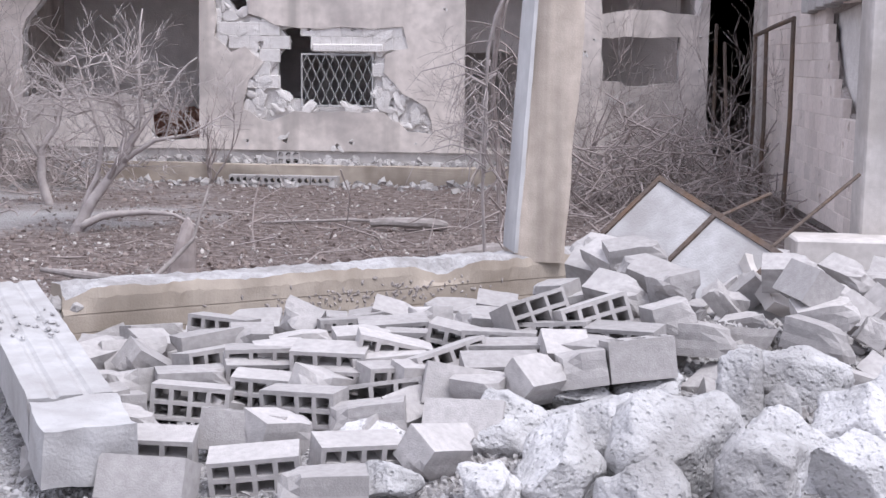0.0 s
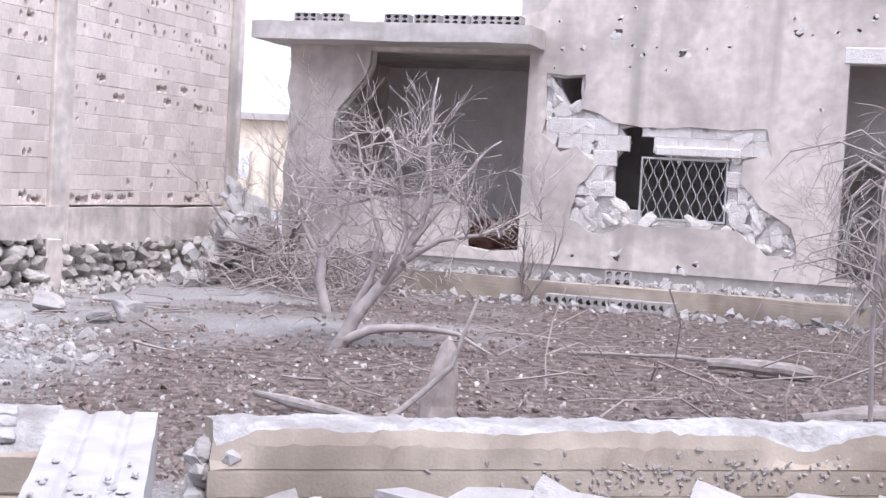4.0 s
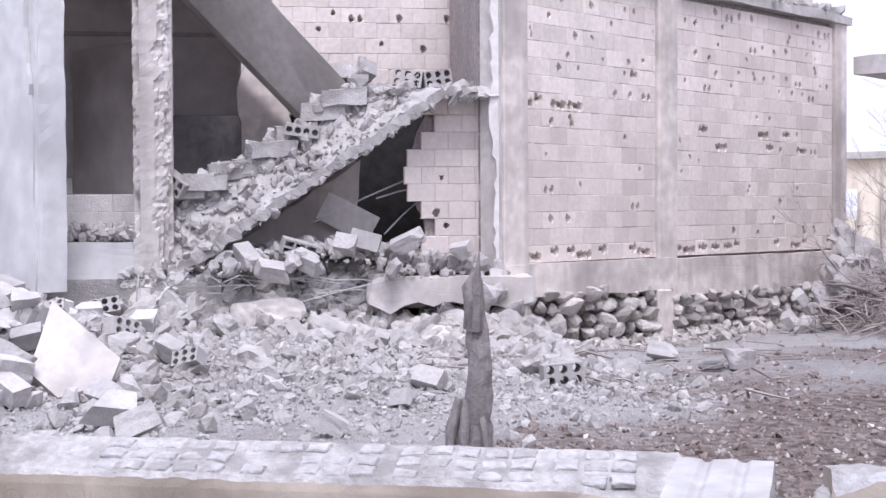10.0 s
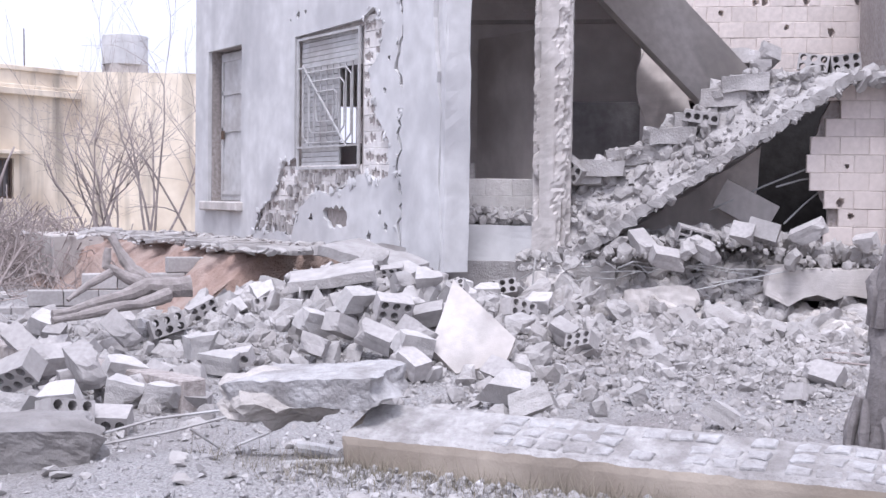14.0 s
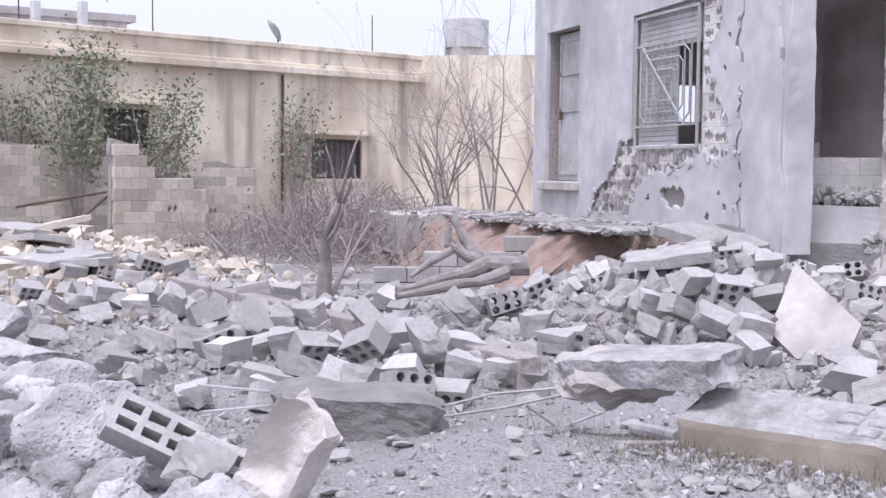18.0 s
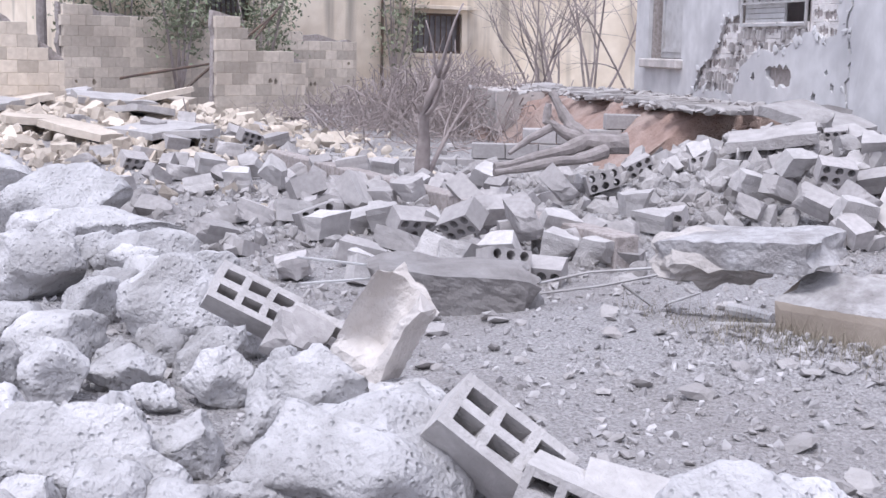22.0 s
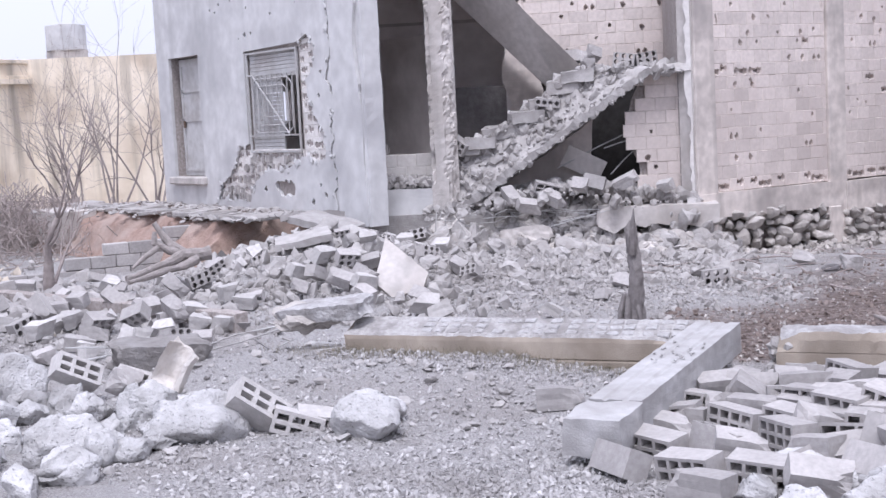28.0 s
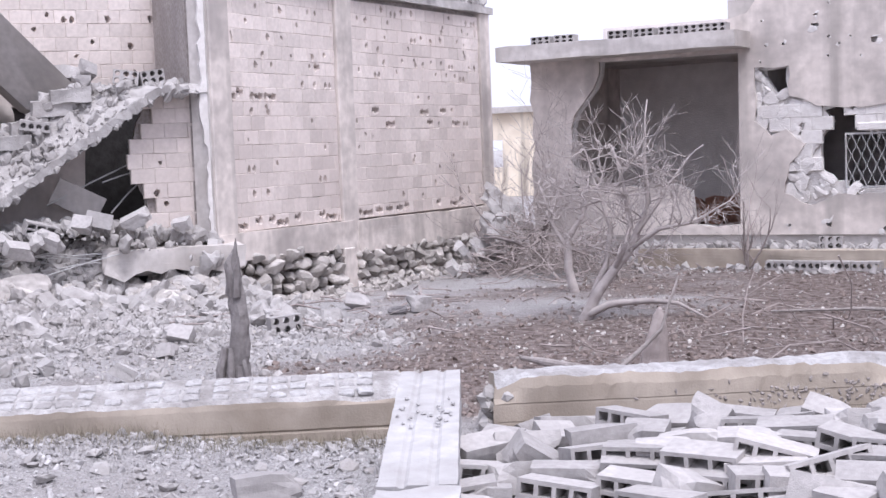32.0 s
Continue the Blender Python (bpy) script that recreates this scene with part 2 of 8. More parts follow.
def piece(name, me, parent, m):
    ob = new(name, me)
    ob.matrix_basis = m
    ob.parent = parent
    return ob


def add_box(bm, x0, x1, y0, y1, z0, z1, m=None, bevel=0.0):
    vs = bmesh.ops.create_cube(bm, size=1.0)["verts"]
    for v in vs:
        v.co = Vector((x0 if v.co.x < 0 else x1, y0 if v.co.y < 0 else y1, z0 if v.co.z < 0 else z1))
    if bevel:
        es = list({e for v in vs for e in v.link_edges})
        r = bmesh.ops.bevel(bm, geom=es, offset=bevel, segments=1, affect="EDGES")
        vs = list({v for f in r["faces"] for v in f.verts} | {v for v in vs if v.is_valid})
    if m is not None:
        for v in vs:
            v.co = m @ v.co
    return vs


def box_bm(x0, x1, y0, y1, z0, z1, bevel=0.0):
    bm = bmesh.new()
    add_box(bm, x0, x1, y0, y1, z0, z1, None, bevel)
    return bm


def frame_of(x0, y0, x1, y1, z=0.0):
    """Local frame of a wall: x along it, y into the building (to the left of the run), z up."""
    return pose(x0, y0, z, 0, 0, math.degrees(math.atan2(y1 - y0, x1 - x0)))


def jagged(loop, step=0.22, amount=0.07, seed=1, keep=()):
    """A loop of corners made ragged; edges listed in keep stay straight."""
    r, out = random.Random(seed), []
    for i, p in enumerate(loop):
        q = loop[(i + 1) % len(loop)]
        n = 1 if i in keep else max(1, int(math.dist(p, q) / step))
        out.append(tuple(p))
        for k in range(1, n):
            f = (k + r.uniform(-0.3, 0.3)) / n
            dx, dy = (q[0] - p[0]), (q[1] - p[1])
            s = r.uniform(-amount, amount) / (math.hypot(dx, dy) + 1e-6)
            out.append((p[0] + dx * f - dy * s, p[1] + dy * f + dx * s))
    return out


def slab_bm(outer, holes, y0, y1):
    """A wall from its outline and holes in (along, up), from depth y0 to y1."""
    bm = bmesh.new()
    edges = []
    for loop in [outer, *holes]:
        vs = [bm.verts.new((u, y0, z)) for u, z in loop]
        edges += [bm.edges.new((vs[i], vs[(i + 1) % len(vs)])) for i in range(len(vs))]
    bmesh.ops.triangle_fill(bm, use_beauty=True, use_dissolve=False, edges=edges, normal=(0, -1, 0))
    r = bmesh.ops.extrude_face_region(bm, geom=bm.faces[:])
    for v in r["geom"]:
        if isinstance(v, bmesh.types.BMVert):
            v.co.y = y1
    return bm


def rect(u0, u1, z0, z1):
    return [(u0, z0), (u1, z0), (u1, z1), (u0, z1)]


def roughen(bm, amount, scale=3.0, seed=0.0):
    for v in bm.verts:
        d = noise.noise_vector(v.co * scale + Vector((seed, seed * 1.7, -seed)))
        v.co += d * amount
    return bm


def stone_bm(sx, sy, sz, seed, cuts=2, rough=0.22, flat=0.0):
    """A broken stone: a cut-up hull with facets."""
    bm = bmesh.new()
    bmesh.ops.create_icosphere(bm, subdivisions=cuts, radius=1.0)
    r = random.Random(seed)
    planes = [(Vector((r.uniform(-1, 1), r.uniform(-1, 1), r.uniform(-1, 1))).normalized(), r.uniform(0.48, 0.80)) for _ in range(9)]
    off = Vector((r.uniform(0, 50), r.uniform(0, 50), r.uniform(0, 50)))
    for v in bm.verts:
        p = v.co.copy()
        for nrm, d in planes:
            k = p.dot(nrm)
            if k > d:
                p -= nrm * (k - d)
        p *= 1 + rough * noise.noise(p * 1.6 + off) + 0.45 * rough * noise.noise(p * 5.0 + off)
        v.co = Vector((p.x * sx, p.y * sy, p.z * sz))
    return bm


def tube_bm(points, radii, sides=6, bm=None):
    bm = bm or bmesh.new()
    rings = []
    for i, p in enumerate(points):
        a, b = points[max(i - 1, 0)], points[min(i + 1, len(points) - 1)]
        d = (Vector(b) - Vector(a)).normalized()
        side = d.cross(Vector((0.31, 0.17, 0.93))).normalized()
        up = d.cross(side)
        rings.append([bm.verts.new(Vector(p) + radii[i] * (math.cos(k * 2 * math.pi / sides) * side + math.sin(k * 2 * math.pi / sides) * up)) for k in range(sides)])
    for r0, r1 in zip(rings, rings[1:]):
        for k in range(sides):
            bm.faces.new((r0[k], r0[(k + 1) % sides], r1[(k + 1) % sides], r1[k]))
    if sides > 2:
        bm.faces.new(rings[0][::-1])
        bm.faces.new(rings[-1])
    return bm


# ---- ground ----
LOW = frame_of(-5.85, 3.55, 0.45, 7.65)          # the street face of the garden wall; inside is +y
SIDE = frame_of(-11.04, 12.66, -11.04, 21.4)     # block flank of the damaged house, inside is +y
DIAG = frame_of(-11.04, 12.66, -14.8, 8.0)       # its stair front, outside is +y
FRONT = frame_of(-14.8, 8.0, -22.3, 8.0)         # its whitewashed front, outside is +y
FAR = frame_of(-9.0, 19.0, 4.0, 19.0)            # facade of the house behind the garden, inside is +y
FLANK = frame_of(3.7, 19.0, 3.7, 10.7)           # block flank of the house beside it, inside is +y
OCHRE = frame_of(-37.2, 10.0, -31.0, -1.5)       # the ochre house, outside is +y


def bell(d, w):
    return math.exp(-(d / w) ** 2)


def step01(v):
    v = min(1.0, max(0.0, v))
    return v * v * (3 - 2 * v)


LOW_I, DIAG_I, FRONT_I = LOW.inverted(), DIAG.inverted(), FRONT.inverted()


def height(x, y):
    """The lie of the land: flat, with rubble banked against the ruins."""
    p = Vector((x, y, 0))
    d, f, w = DIAG_I @ p, FRONT_I @ p, LOW_I @ p
    h = 0.03 * noise.noise(Vector((x * 0.5, y * 0.5, 0))) + 0.03 * noise.noise(Vector((x * 1.7, y * 1.7, 3)))
    # talus under the stairs
    along = step01((d.x + 0.6) / 1.2) * step01((8.0 - d.x) / 2.0)
    along *= 0.28 + 0.72 * step01((d.x - 1.3) / 1.1)
    if d.y > -3:
        h += along * (0.32 * (1 - step01((d.y + 0.2) / 2.7)) + 0.36 * (1 - step01((d.y + 0.35) / 0.5))) + along * 0.16 * bell(d.y - 2.5, 2.2)
    h -= 0.24 * step01((3.9 - d.x) / 0.7) * step01((d.x - 0.9) / 0.8) * bell(d.y - 0.4, 0.75)   # hollow below the torn edge beam
    h += 0.5 * bell(math.hypot(x + 11.7, (y - 6.2)), 1.6) + 0.25 * bell(math.hypot(x + 13.5, y - 5.6), 1.6)
    # street-side swells
    if w.y < 0.2:
        h += 0.17 * step01((2.6 - w.x) / 2.0) * bell(w.y + 0.2, 1.0) * step01((w.x + 3) / 2.0)
    h -= 0.2 * bell(x + 10.6, 1.6) * step01((y - 12.6) / 1.5) * step01((23 - y) / 3)
    h += 0.20 * bell(math.hypot((x - 0.2) / 2.6, (y - 4.6) / 1.5), 1.0) + 0.22 * bell(math.hypot(x - 1.8, y - 5.6), 1.4)
    h += 0.18 * bell(math.hypot((x + 12.5) / 3.5, (y - 2.6) / 2.0), 1.0) + 0.45 * bell(math.hypot((x + 24) / 4.0, (y + 1.0) / 3.0), 1.0)
    return h


def soil_share(x, y):
    """Where dug brown soil lies bare inside the garden."""
    p = LOW_I @ Vector((x, y, 0))
    n = noise.noise(Vector((x * 0.35, y * 0.35, 9))) + 0.5 * noise.noise(Vector((x * 1.1, y * 1.1, 4)))
    inside = step01((p.y - 0.3) / 0.6)
    lean = (p.x - 2.4) * 0.34 - max(0.0, p.y - 5.4) * 0.2
    return inside * step01(0.5 + lean * 0.6 + n * 0.9)


def spread(lo, hi, fine0, fine1, step):
    out, v, s = [], fine0, step
    inner = list(np.arange(fine0, fine1 + 1e-6, step))
    left, right = [], []
    v, s = inner[0], step
    while v > lo:
        s *= 1.35
        v -= s
        left.append(max(v, lo))
    v, s = inner[-1], step
    while v < hi:
        s *= 1.35
        v += s
        right.append(min(v, hi))
    return left[::-1] + inner + right


gx, gy = spread(-700, 700, -20, 6, 0.17), spread(-700, 700, -1, 20, 0.17)
gv = [(x, y, height(x, y) if abs(x) < 60 and abs(y) < 60 else 0.0) for y in gy for x in gx]
nx = len(gx)
gf = [(j * nx + i, j * nx + i + 1, (j + 1) * nx + i + 1, (j + 1) * nx + i) for j in range(len(gy) - 1) for i in range(nx - 1)]
me = bpy.data.meshes.new("ground")
me.from_pydata(gv, [], gf)
att = me.attributes.new("soil", "FLOAT", "POINT")
att.data.foreach_set("value", [soil_share(x, y) if abs(x) < 40 and abs(y) < 40 else 0.0 for x, y, z in gv])
for p in me.polygons:
    p.use_smooth = True


def ground_material():
    m = GROUND.copy()
    m.name = "ground_surface"
    n, l = m.node_tree.nodes, m.node_tree.links
    b = n["Principled BSDF"]
    dust = b.inputs["Base Color"].links[0].from_socket
    at = n.new("ShaderNodeAttribute")
    at.attribute_name = "soil"
    geo = n.new("ShaderNodeNewGeometry")
    t = n.new("ShaderNodeTexNoise")
    t.inputs["Scale"].default_value, t.inputs["Detail"].default_value = 9.0, 12.0
    l.new(geo.outputs["Position"], t.inputs["Vector"])
    r = n.new("ShaderNodeValToRGB")
    r.color_ramp.elements[0].position, r.color_ramp.elements[0].color = 0.35, (0.095, 0.070, 0.062, 1)
    r.color_ramp.elements[1].position, r.color_ramp.elements[1].color = 0.7, (0.29, 0.245, 0.225, 1)
    l.new(t.outputs["Fac"], r.inputs[0])
    x = n.new("ShaderNodeMix")
    x.data_type = "RGBA"
    l.new(at.outputs["Fac"], x.inputs[0])
    l.new(dust, x.inputs[6])
    l.new(r.outputs[0], x.inputs[7])
    l.new(x.outputs[2], b.inputs["Base Color"])
    n["Bump"].inputs["Distance"].default_value = 0.07
    return m


me.materials.append(ground_material())
ground = tagged(new("ground", me), "dusty grey stony ground with bare brown soil", "ground", kind="structure")


def lie(x, y, up=0.0):
    return height(x, y) + up


# ---- blocks as wall pieces ----
def face_block(w, h, d, pits, seed):
    """A wall block with a worn rim; bullet pits are broken out of its face. Face at y=0, body behind."""
    bm = bmesh.new()
    r = random.Random(seed)
    nu, nz = (20, 10) if pits else (1, 1)
    us = [-w / 2] + [-w / 2 + 0.009 + (w - 0.018) * i / nu for i in range(nu + 1)] + [w / 2]
    zs = [0.0] + [0.007 + (h - 0.014) * j / nz for j in range(nz + 1)] + [h]
    grid = []
    for j, z in enumerate(zs):
        row = []
        for i, u in enumerate(us):
            edge = i in (0, len(us) - 1) or j in (0, len(zs) - 1)
            y = 0.011 if edge else r.uniform(0, 0.004)
            for pu, pz, pr, pd in pits:
                k = math.hypot((u - pu), (z - pz) * 0.8) / (pr * (1 + 0.4 * noise.noise(Vector((u * 30, z * 30, seed)))))
                if k < 1:
                    y += 1.7 * pd * (1 - k ** 7)
            row.append(bm.verts.new((u, y, z)))
        grid.append(row)
    mu, mz = len(us) - 1, len(zs) - 1
    for j in range(mz):
        for i in range(mu):
            bm.faces.new((grid[j][i], grid[j][i + 1], grid[j + 1][i + 1], grid[j + 1][i]))
    rim = [grid[0][i] for i in range(mu)] + [grid[j][mu] for j in range(mz)] + [grid[mz][i] for i in range(mu, 0, -1)] + [grid[j][0] for j in range(mz, 0, -1)]
    back = [bm.verts.new((v.co.x, d, v.co.z)) for v in rim]
    for k in range(len(rim)):
        bm.faces.new((rim[k], back[k], back[(k + 1) % len(rim)], rim[(k + 1) % len(rim)]))
    return bm


BW, BH = 0.34, 0.215


def face_kit(mat):
    q = random.Random(3)
    w, h = BW, BH
    clean = [mesh_of(face_block(w, h, 0.1, [], k), "block_face", mat) for k in range(3)]
    pit = [mesh_of(face_block(w, h, 0.09, [(q.uniform(-0.11, 0.11), q.uniform(0.06, 0.15), q.uniform(0.018, 0.042), q.uniform(0.06, 0.09)) for _ in range(q.choice((1, 1, 2)))], 20 + k), "block_face", mat) for k in range(8)]
    slot = [mesh_of(face_block(w, h, 0.09, [(u, 0.08 + 0.03 * k, 0.032 + 0.016 * (j % 2), 0.09) for j, u in enumerate((-0.12, -0.06, 0.02, 0.11)[k:])], 40 + k), "block_face", mat) for k in range(3)]
    return clean, pit, slot


KIT_WALL, KIT_PALE, KIT_YARD = face_kit(WALLBLOCK), face_kit(PALE), face_kit(YARDBLOCK)


def lay_blocks(parent, base, u0, u1, z0, z1, depth_sign=1, skip=None, pits=0.12, slots=(), seed=5, shift=0.0, y=0.0, proud=0.0, kit=None, scar=None):
    """Courses of blocks on a wall, each a piece of its own. depth_sign: which way the wall's body lies."""
    r = random.Random(seed)
    rows = int(round((z1 - z0) / BH))
    for j in range(rows):
        z = z0 + j * BH
        u = u0 + shift + (BW / 2 if j % 2 else 0.0) - BW
        while u < u1:
            a, b = max(u, u0), min(u + BW, u1)
            u += BW
            if b - a < 0.1:
                continue
            c = (a + b) / 2
            if skip and skip(c, z + BH / 2):
                continue
            clean, pit, slot = kit or KIT_WALL
            me = r.choice(slot) if (j in slots and r.random() < 0.55) or (scar and scar(c, z + BH / 2)) else r.choice(pit) if r.random() < pits * (2.0 if z > 3.2 else 0.6) else r.choice(clean)
            m = base @ Matrix.Translation((c, y - depth_sign * proud, z + 0.005)) @ Matrix.Diagonal(((b - a) / BW * r.choice((1, -1)), depth_sign, 1, 1))
            m = m @ pose(0, r.uniform(-0.004, 0.004), 0, 0, 0, 0)
            piece("block", me, parent, m)


def rubble_wall(parent, base, u0, u1, z0, z1, sign, seed, size=0.17):
    """Dry field stones packed in a foundation."""
    r = random.Random(seed)
    for k in range(3):
        if len(STONES) < 6:
            STONES.append(mesh_of(stone_bm(0.6, 0.5, 0.5, 90 + len(STONES), 2, 0.2), "stone", FIELDSTONE))
    z = z0
    while z < z1:
        u = u0 + r.uniform(0, size)
        while u < u1:
            s = size * r.uniform(0.75, 1.5)
            m = base @ Matrix.Translation((u, sign * r.uniform(0.02, 0.16), z + r.uniform(-0.03, 0.03))) @ pose(0, 0, 0, r.uniform(0, 360), r.uniform(-25, 25), r.uniform(0, 360)) @ Matrix.Diagonal((s * 1.3, s, s * 0.8, 1))
            piece("stone", r.choice(STONES), parent, m)
            u += s * 1.25
        z += size * 0.78


STONES = []

# ---- garden wall along the street ----
low_wall = thing("garden_wall", LOW, "low cast concrete garden wall, broken through in the middle", "wall", kind="structure")


def wall_length(u0, u1, ragged0, ragged1, seed, crown_only=False, slope=False):
    """A length of the low wall: boarded face, crumbling crown, ragged ends. slope: the crown falls towards the street."""
    bm = bmesh.new()
    n = int((u1 - u0) / 0.045)
    r = random.Random(seed)
    prof = [(0.0, -0.35), (0.0, 0.085), (0.002, 0.10), (-0.002, 0.106), (0.0, 0.215), (0.002, 0.23), (-0.003, 0.236), (0.0, 0.34), (0.02, 0.41), (0.06, 0.435), (0.15, 0.43), (0.25, 0.435), (0.34, 0.42), (0.38, 0.38), (0.38, -0.35)]
    if slope:
        prof = [(0.0, -0.35), (0.0, 0.10), (0.012, 0.115), (0.0, 0.13), (0.0, 0.285), (0.006, 0.325), (0.03, 0.345), (0.13, 0.382), (0.24, 0.422), (0.35, 0.458), (0.39, 0.43), (0.39, -0.35)]
    first, rings = len(prof) - 7, []
    for i in range(n + 1):
        u = u0 + (u1 - u0) * i / n
        ring = []
        for k, (y, z) in enumerate(prof):
            du = 0.0
            if (i == 0 and ragged0) or (i == n and ragged1):
                du = r.uniform(-0.035, 0.035)
            q = noise.noise(Vector((u * 2.5, y * 6, z * 4 + seed)))
            q2 = noise.noise(Vector((u * 9, y * 14, z * 9 + seed))) + 0.8 * noise.noise(Vector((u * 21, y * 25, z * 9 + seed)))
            crown = (0.45 if slope else 1.0) if z > 0.32 else 0.12
            chip = -0.05 * max(0.0, noise.noise(Vector((u * 1.3, seed, 0))) - 0.15) * (4 if 0.3 < z and y < 0.1 else 0)
            ring.append(bm.verts.new((u + du, y + 0.012 * q2 * crown - chip * 0.6, z + (0.018 * q + 0.016 * q2) * crown + chip)))
        rings.append(ring)
    for a, b in zip(rings, rings[1:]):
        for k in range(len(prof) - 1):
            if (first <= k < first + 5) == crown_only:
                bm.faces.new((a[k], b[k], b[k + 1], a[k + 1]))
    if not crown_only:
        for ring in (rings[0], rings[-1]):
            bm.faces.new(ring)
    bmesh.ops.delete(bm, geom=[v for v in bm.verts if not v.link_faces], context="VERTS")
    return bm


for u0, u1, end, seed, tip in ((-0.72, 2.9, True, 3, True), (3.55, 8.7, False, 8, False)):
    part("wall_length", wall_length(u0, u1, True, end, seed, False, tip), BOARDED, low_wall)
    part("capping", wall_length(u0, u1, True, end, seed, True, tip), JOINT if tip else CROWN, low_wall, "weathered crown" if tip else "pale weathered crown")
# pale weathered capping with a pressed pattern of small slabs
r = random.Random(11)
pads = []
for k in range(6):
    bm = bmesh.new()
    add_box(bm, -0.056, 0.056, -0.038, 0.038, -0.02, 0.014, None, 0.006)
    bmesh.ops.subdivide_edges(bm, edges=bm.edges[:], cuts=1, use_grid_fill=True)
    pads.append(mesh_of(roughen(bm, 0.012, 22, k), "capping_slab", CROWN))
u = -0.62
for panel in range(5):
    for col in range(5):
        for row in range(3):
            if r.random() < 0.88 and 0.0 < u < 2.75:
                y = 0.085 + 0.1 * row
                piece("capping_slab", r.choice(pads), low_wall, pose(u, y + r.uniform(-0.006, 0.006), 0.345 + 0.355 * (y - 0.03) + r.uniform(-0.008, 0.003), 19.5 + r.uniform(-4, 4), r.uniform(-4, 4), r.uniform(-9, 9)))
        u += 0.135
    u += 0.07
for k in range(150):
    u, z = 5.9 + r.gauss(0, 0.5), 0.2 + r.gauss(0, 0.05)
    bm = stone_bm(r.uniform(0.012, 0.03), 0.012, r.uniform(0.008, 0.018), 560 + k, 1, 0.4)
    part("bared_pebble", bm, MORTAR, low_wall, m=pose(u, -0.002, z, 0, r.uniform(0, 180), 0))
for k in range(60):
    u = (2.95 if k % 2 else 3.6) + r.uniform(-0.12, 0.12)
    bm = stone_bm(r.uniform(0.05, 0.12), r.uniform(0.05, 0.1), r.uniform(0.04, 0.09), 300 + k, 1)
    part("broken_chunk", bm, RAW, low_wall, m=pose(u, r.uniform(0.03, 0.34), r.uniform(-0.02, 0.33), r.uniform(0, 90), 0, r.uniform(0, 360)))


def pillar_bm(w, d, z0, z1, seed, rough=0.012, chip=0.03):
    """A cast pillar with crumbled corners."""
    bm = bmesh.new()
    n = int((z1 - z0) / 0.11)
    rings = []
    base = [(-1, -1), (-0.82, -1), (0, -1), (0.82, -1), (1, -1), (1, -0.8), (1, 0), (1, 0.8), (1, 1), (0.82, 1), (0, 1), (-0.82, 1), (-1, 1), (-1, 0.8), (-1, 0), (-1, -0.8)]
    for j in range(n + 1):
        z = z0 + (z1 - z0) * j / n
        ring = []
        for k, (x, y) in enumerate(base):
            c = 1.0 if abs(x) == 1 and abs(y) == 1 else 0.0
            q = noise.noise(Vector((x * 3 + seed, y * 3, z * 3.2)))
            bite = max(0.0, noise.noise(Vector((x * 2 + seed * 2, y * 2, z * 1.6))) + 0.05) * chip * (1.0 if c else 0.35)
            ring.append(bm.verts.new((x * w / 2 * (1 - bite / w * 2) + rough * q, y * d / 2 * (1 - bite / d * 2) + rough * q, z)))
        rings.append(ring)
    for a, b in zip(rings, rings[1:]):
        for k in range(16):
            bm.faces.new((a[k], a[(k + 1) % 16], b[(k + 1) % 16], b[k]))
    bm.faces.new(rings[0])
    bm.faces.new(rings[-1])
    return bm


gate_pillar = thing("gate_pillar", pose(*(LOW @ Vector((7.48, 0.19, 0.42))), 0, 3.5, 0) @ pose(0, 0, 0, 0, 0, 14), "tall cast concrete pillar leaning slightly on the garden wall", "pillar")
part("shaft", roughen(pillar_bm(0.42, 0.42, -0.05, 4.6, 1, 0.004, 0.035), 0.002, 9, 2), TANCAST, gate_pillar)
bm = bmesh.new()
add_box(bm, -0.222, -0.19, -0.222, 0.2, 0.02, 4.55)
bmesh.ops.subdivide_edges(bm, edges=bm.edges[:], cuts=40, use_grid_fill=True)
for v in bm.verts:   # the coat laps raggedly round the corner
    if v.co.x > -0.2:
        v.co.x += 0.012 * noise.noise(Vector((0, 0, v.co.z * 4))) + 0.012 * noise.noise(Vector((3, 0, v.co.z * 15)))
part("cement_coat", roughen(bm, 0.005, 8, 3), WHITEWASH, gate_pillar, "pale cement coat on one face")

# ---- house behind the garden ----
far_house = thing("ruined_house", FAR, "shelled house with grey plaster, blown-out rooms and a concrete canopy", "house")
porch = jagged([(0.72, 1.25), (2.6, 1.3), (2.85, 1.18), (2.9, 0.62), (3.72, 0.62), (3.74, 3.42), (1.3, 3.42), (1.2, 3.0), (0.82, 2.55), (0.76, 2.0)], 0.2, 0.05, 2, keep=(4, 5))
grill_hole = jagged([(5.02, 1.5), (5.22, 1.3), (5.42, 1.3), (5.44, 1.17), (6.63, 1.16), (6.63, 2.05), (5.72, 2.07), (5.7, 2.38), (5.3, 2.48), (5.1, 2.42), (5.24, 2.24), (5.02, 1.98)], 0.2, 0.035, 3, keep=(2, 3, 4, 5))
upper_hole = jagged([(4.05, 3.12), (4.5, 3.14), (4.52, 2.72), (4.32, 2.75), (4.2, 2.95)], 0.2, 0.03, 4)
doorway = rect(8.12, 9.3, 0.5, 3.4)
broken_window = jagged([(10.34, 2.74), (11.0, 2.8), (11.9, 2.72), (11.92, 3.38), (10.32, 3.38)], 0.2, 0.04, 5, keep=(3,))
lower_gap = jagged([(10.36, 1.66), (11.0, 1.58), (11.6, 1.64), (11.6, 2.38), (10.34, 2.36)], 0.2, 0.04, 6)
tall_door = rect(12.05, 12.75, 0.35, 3.55)
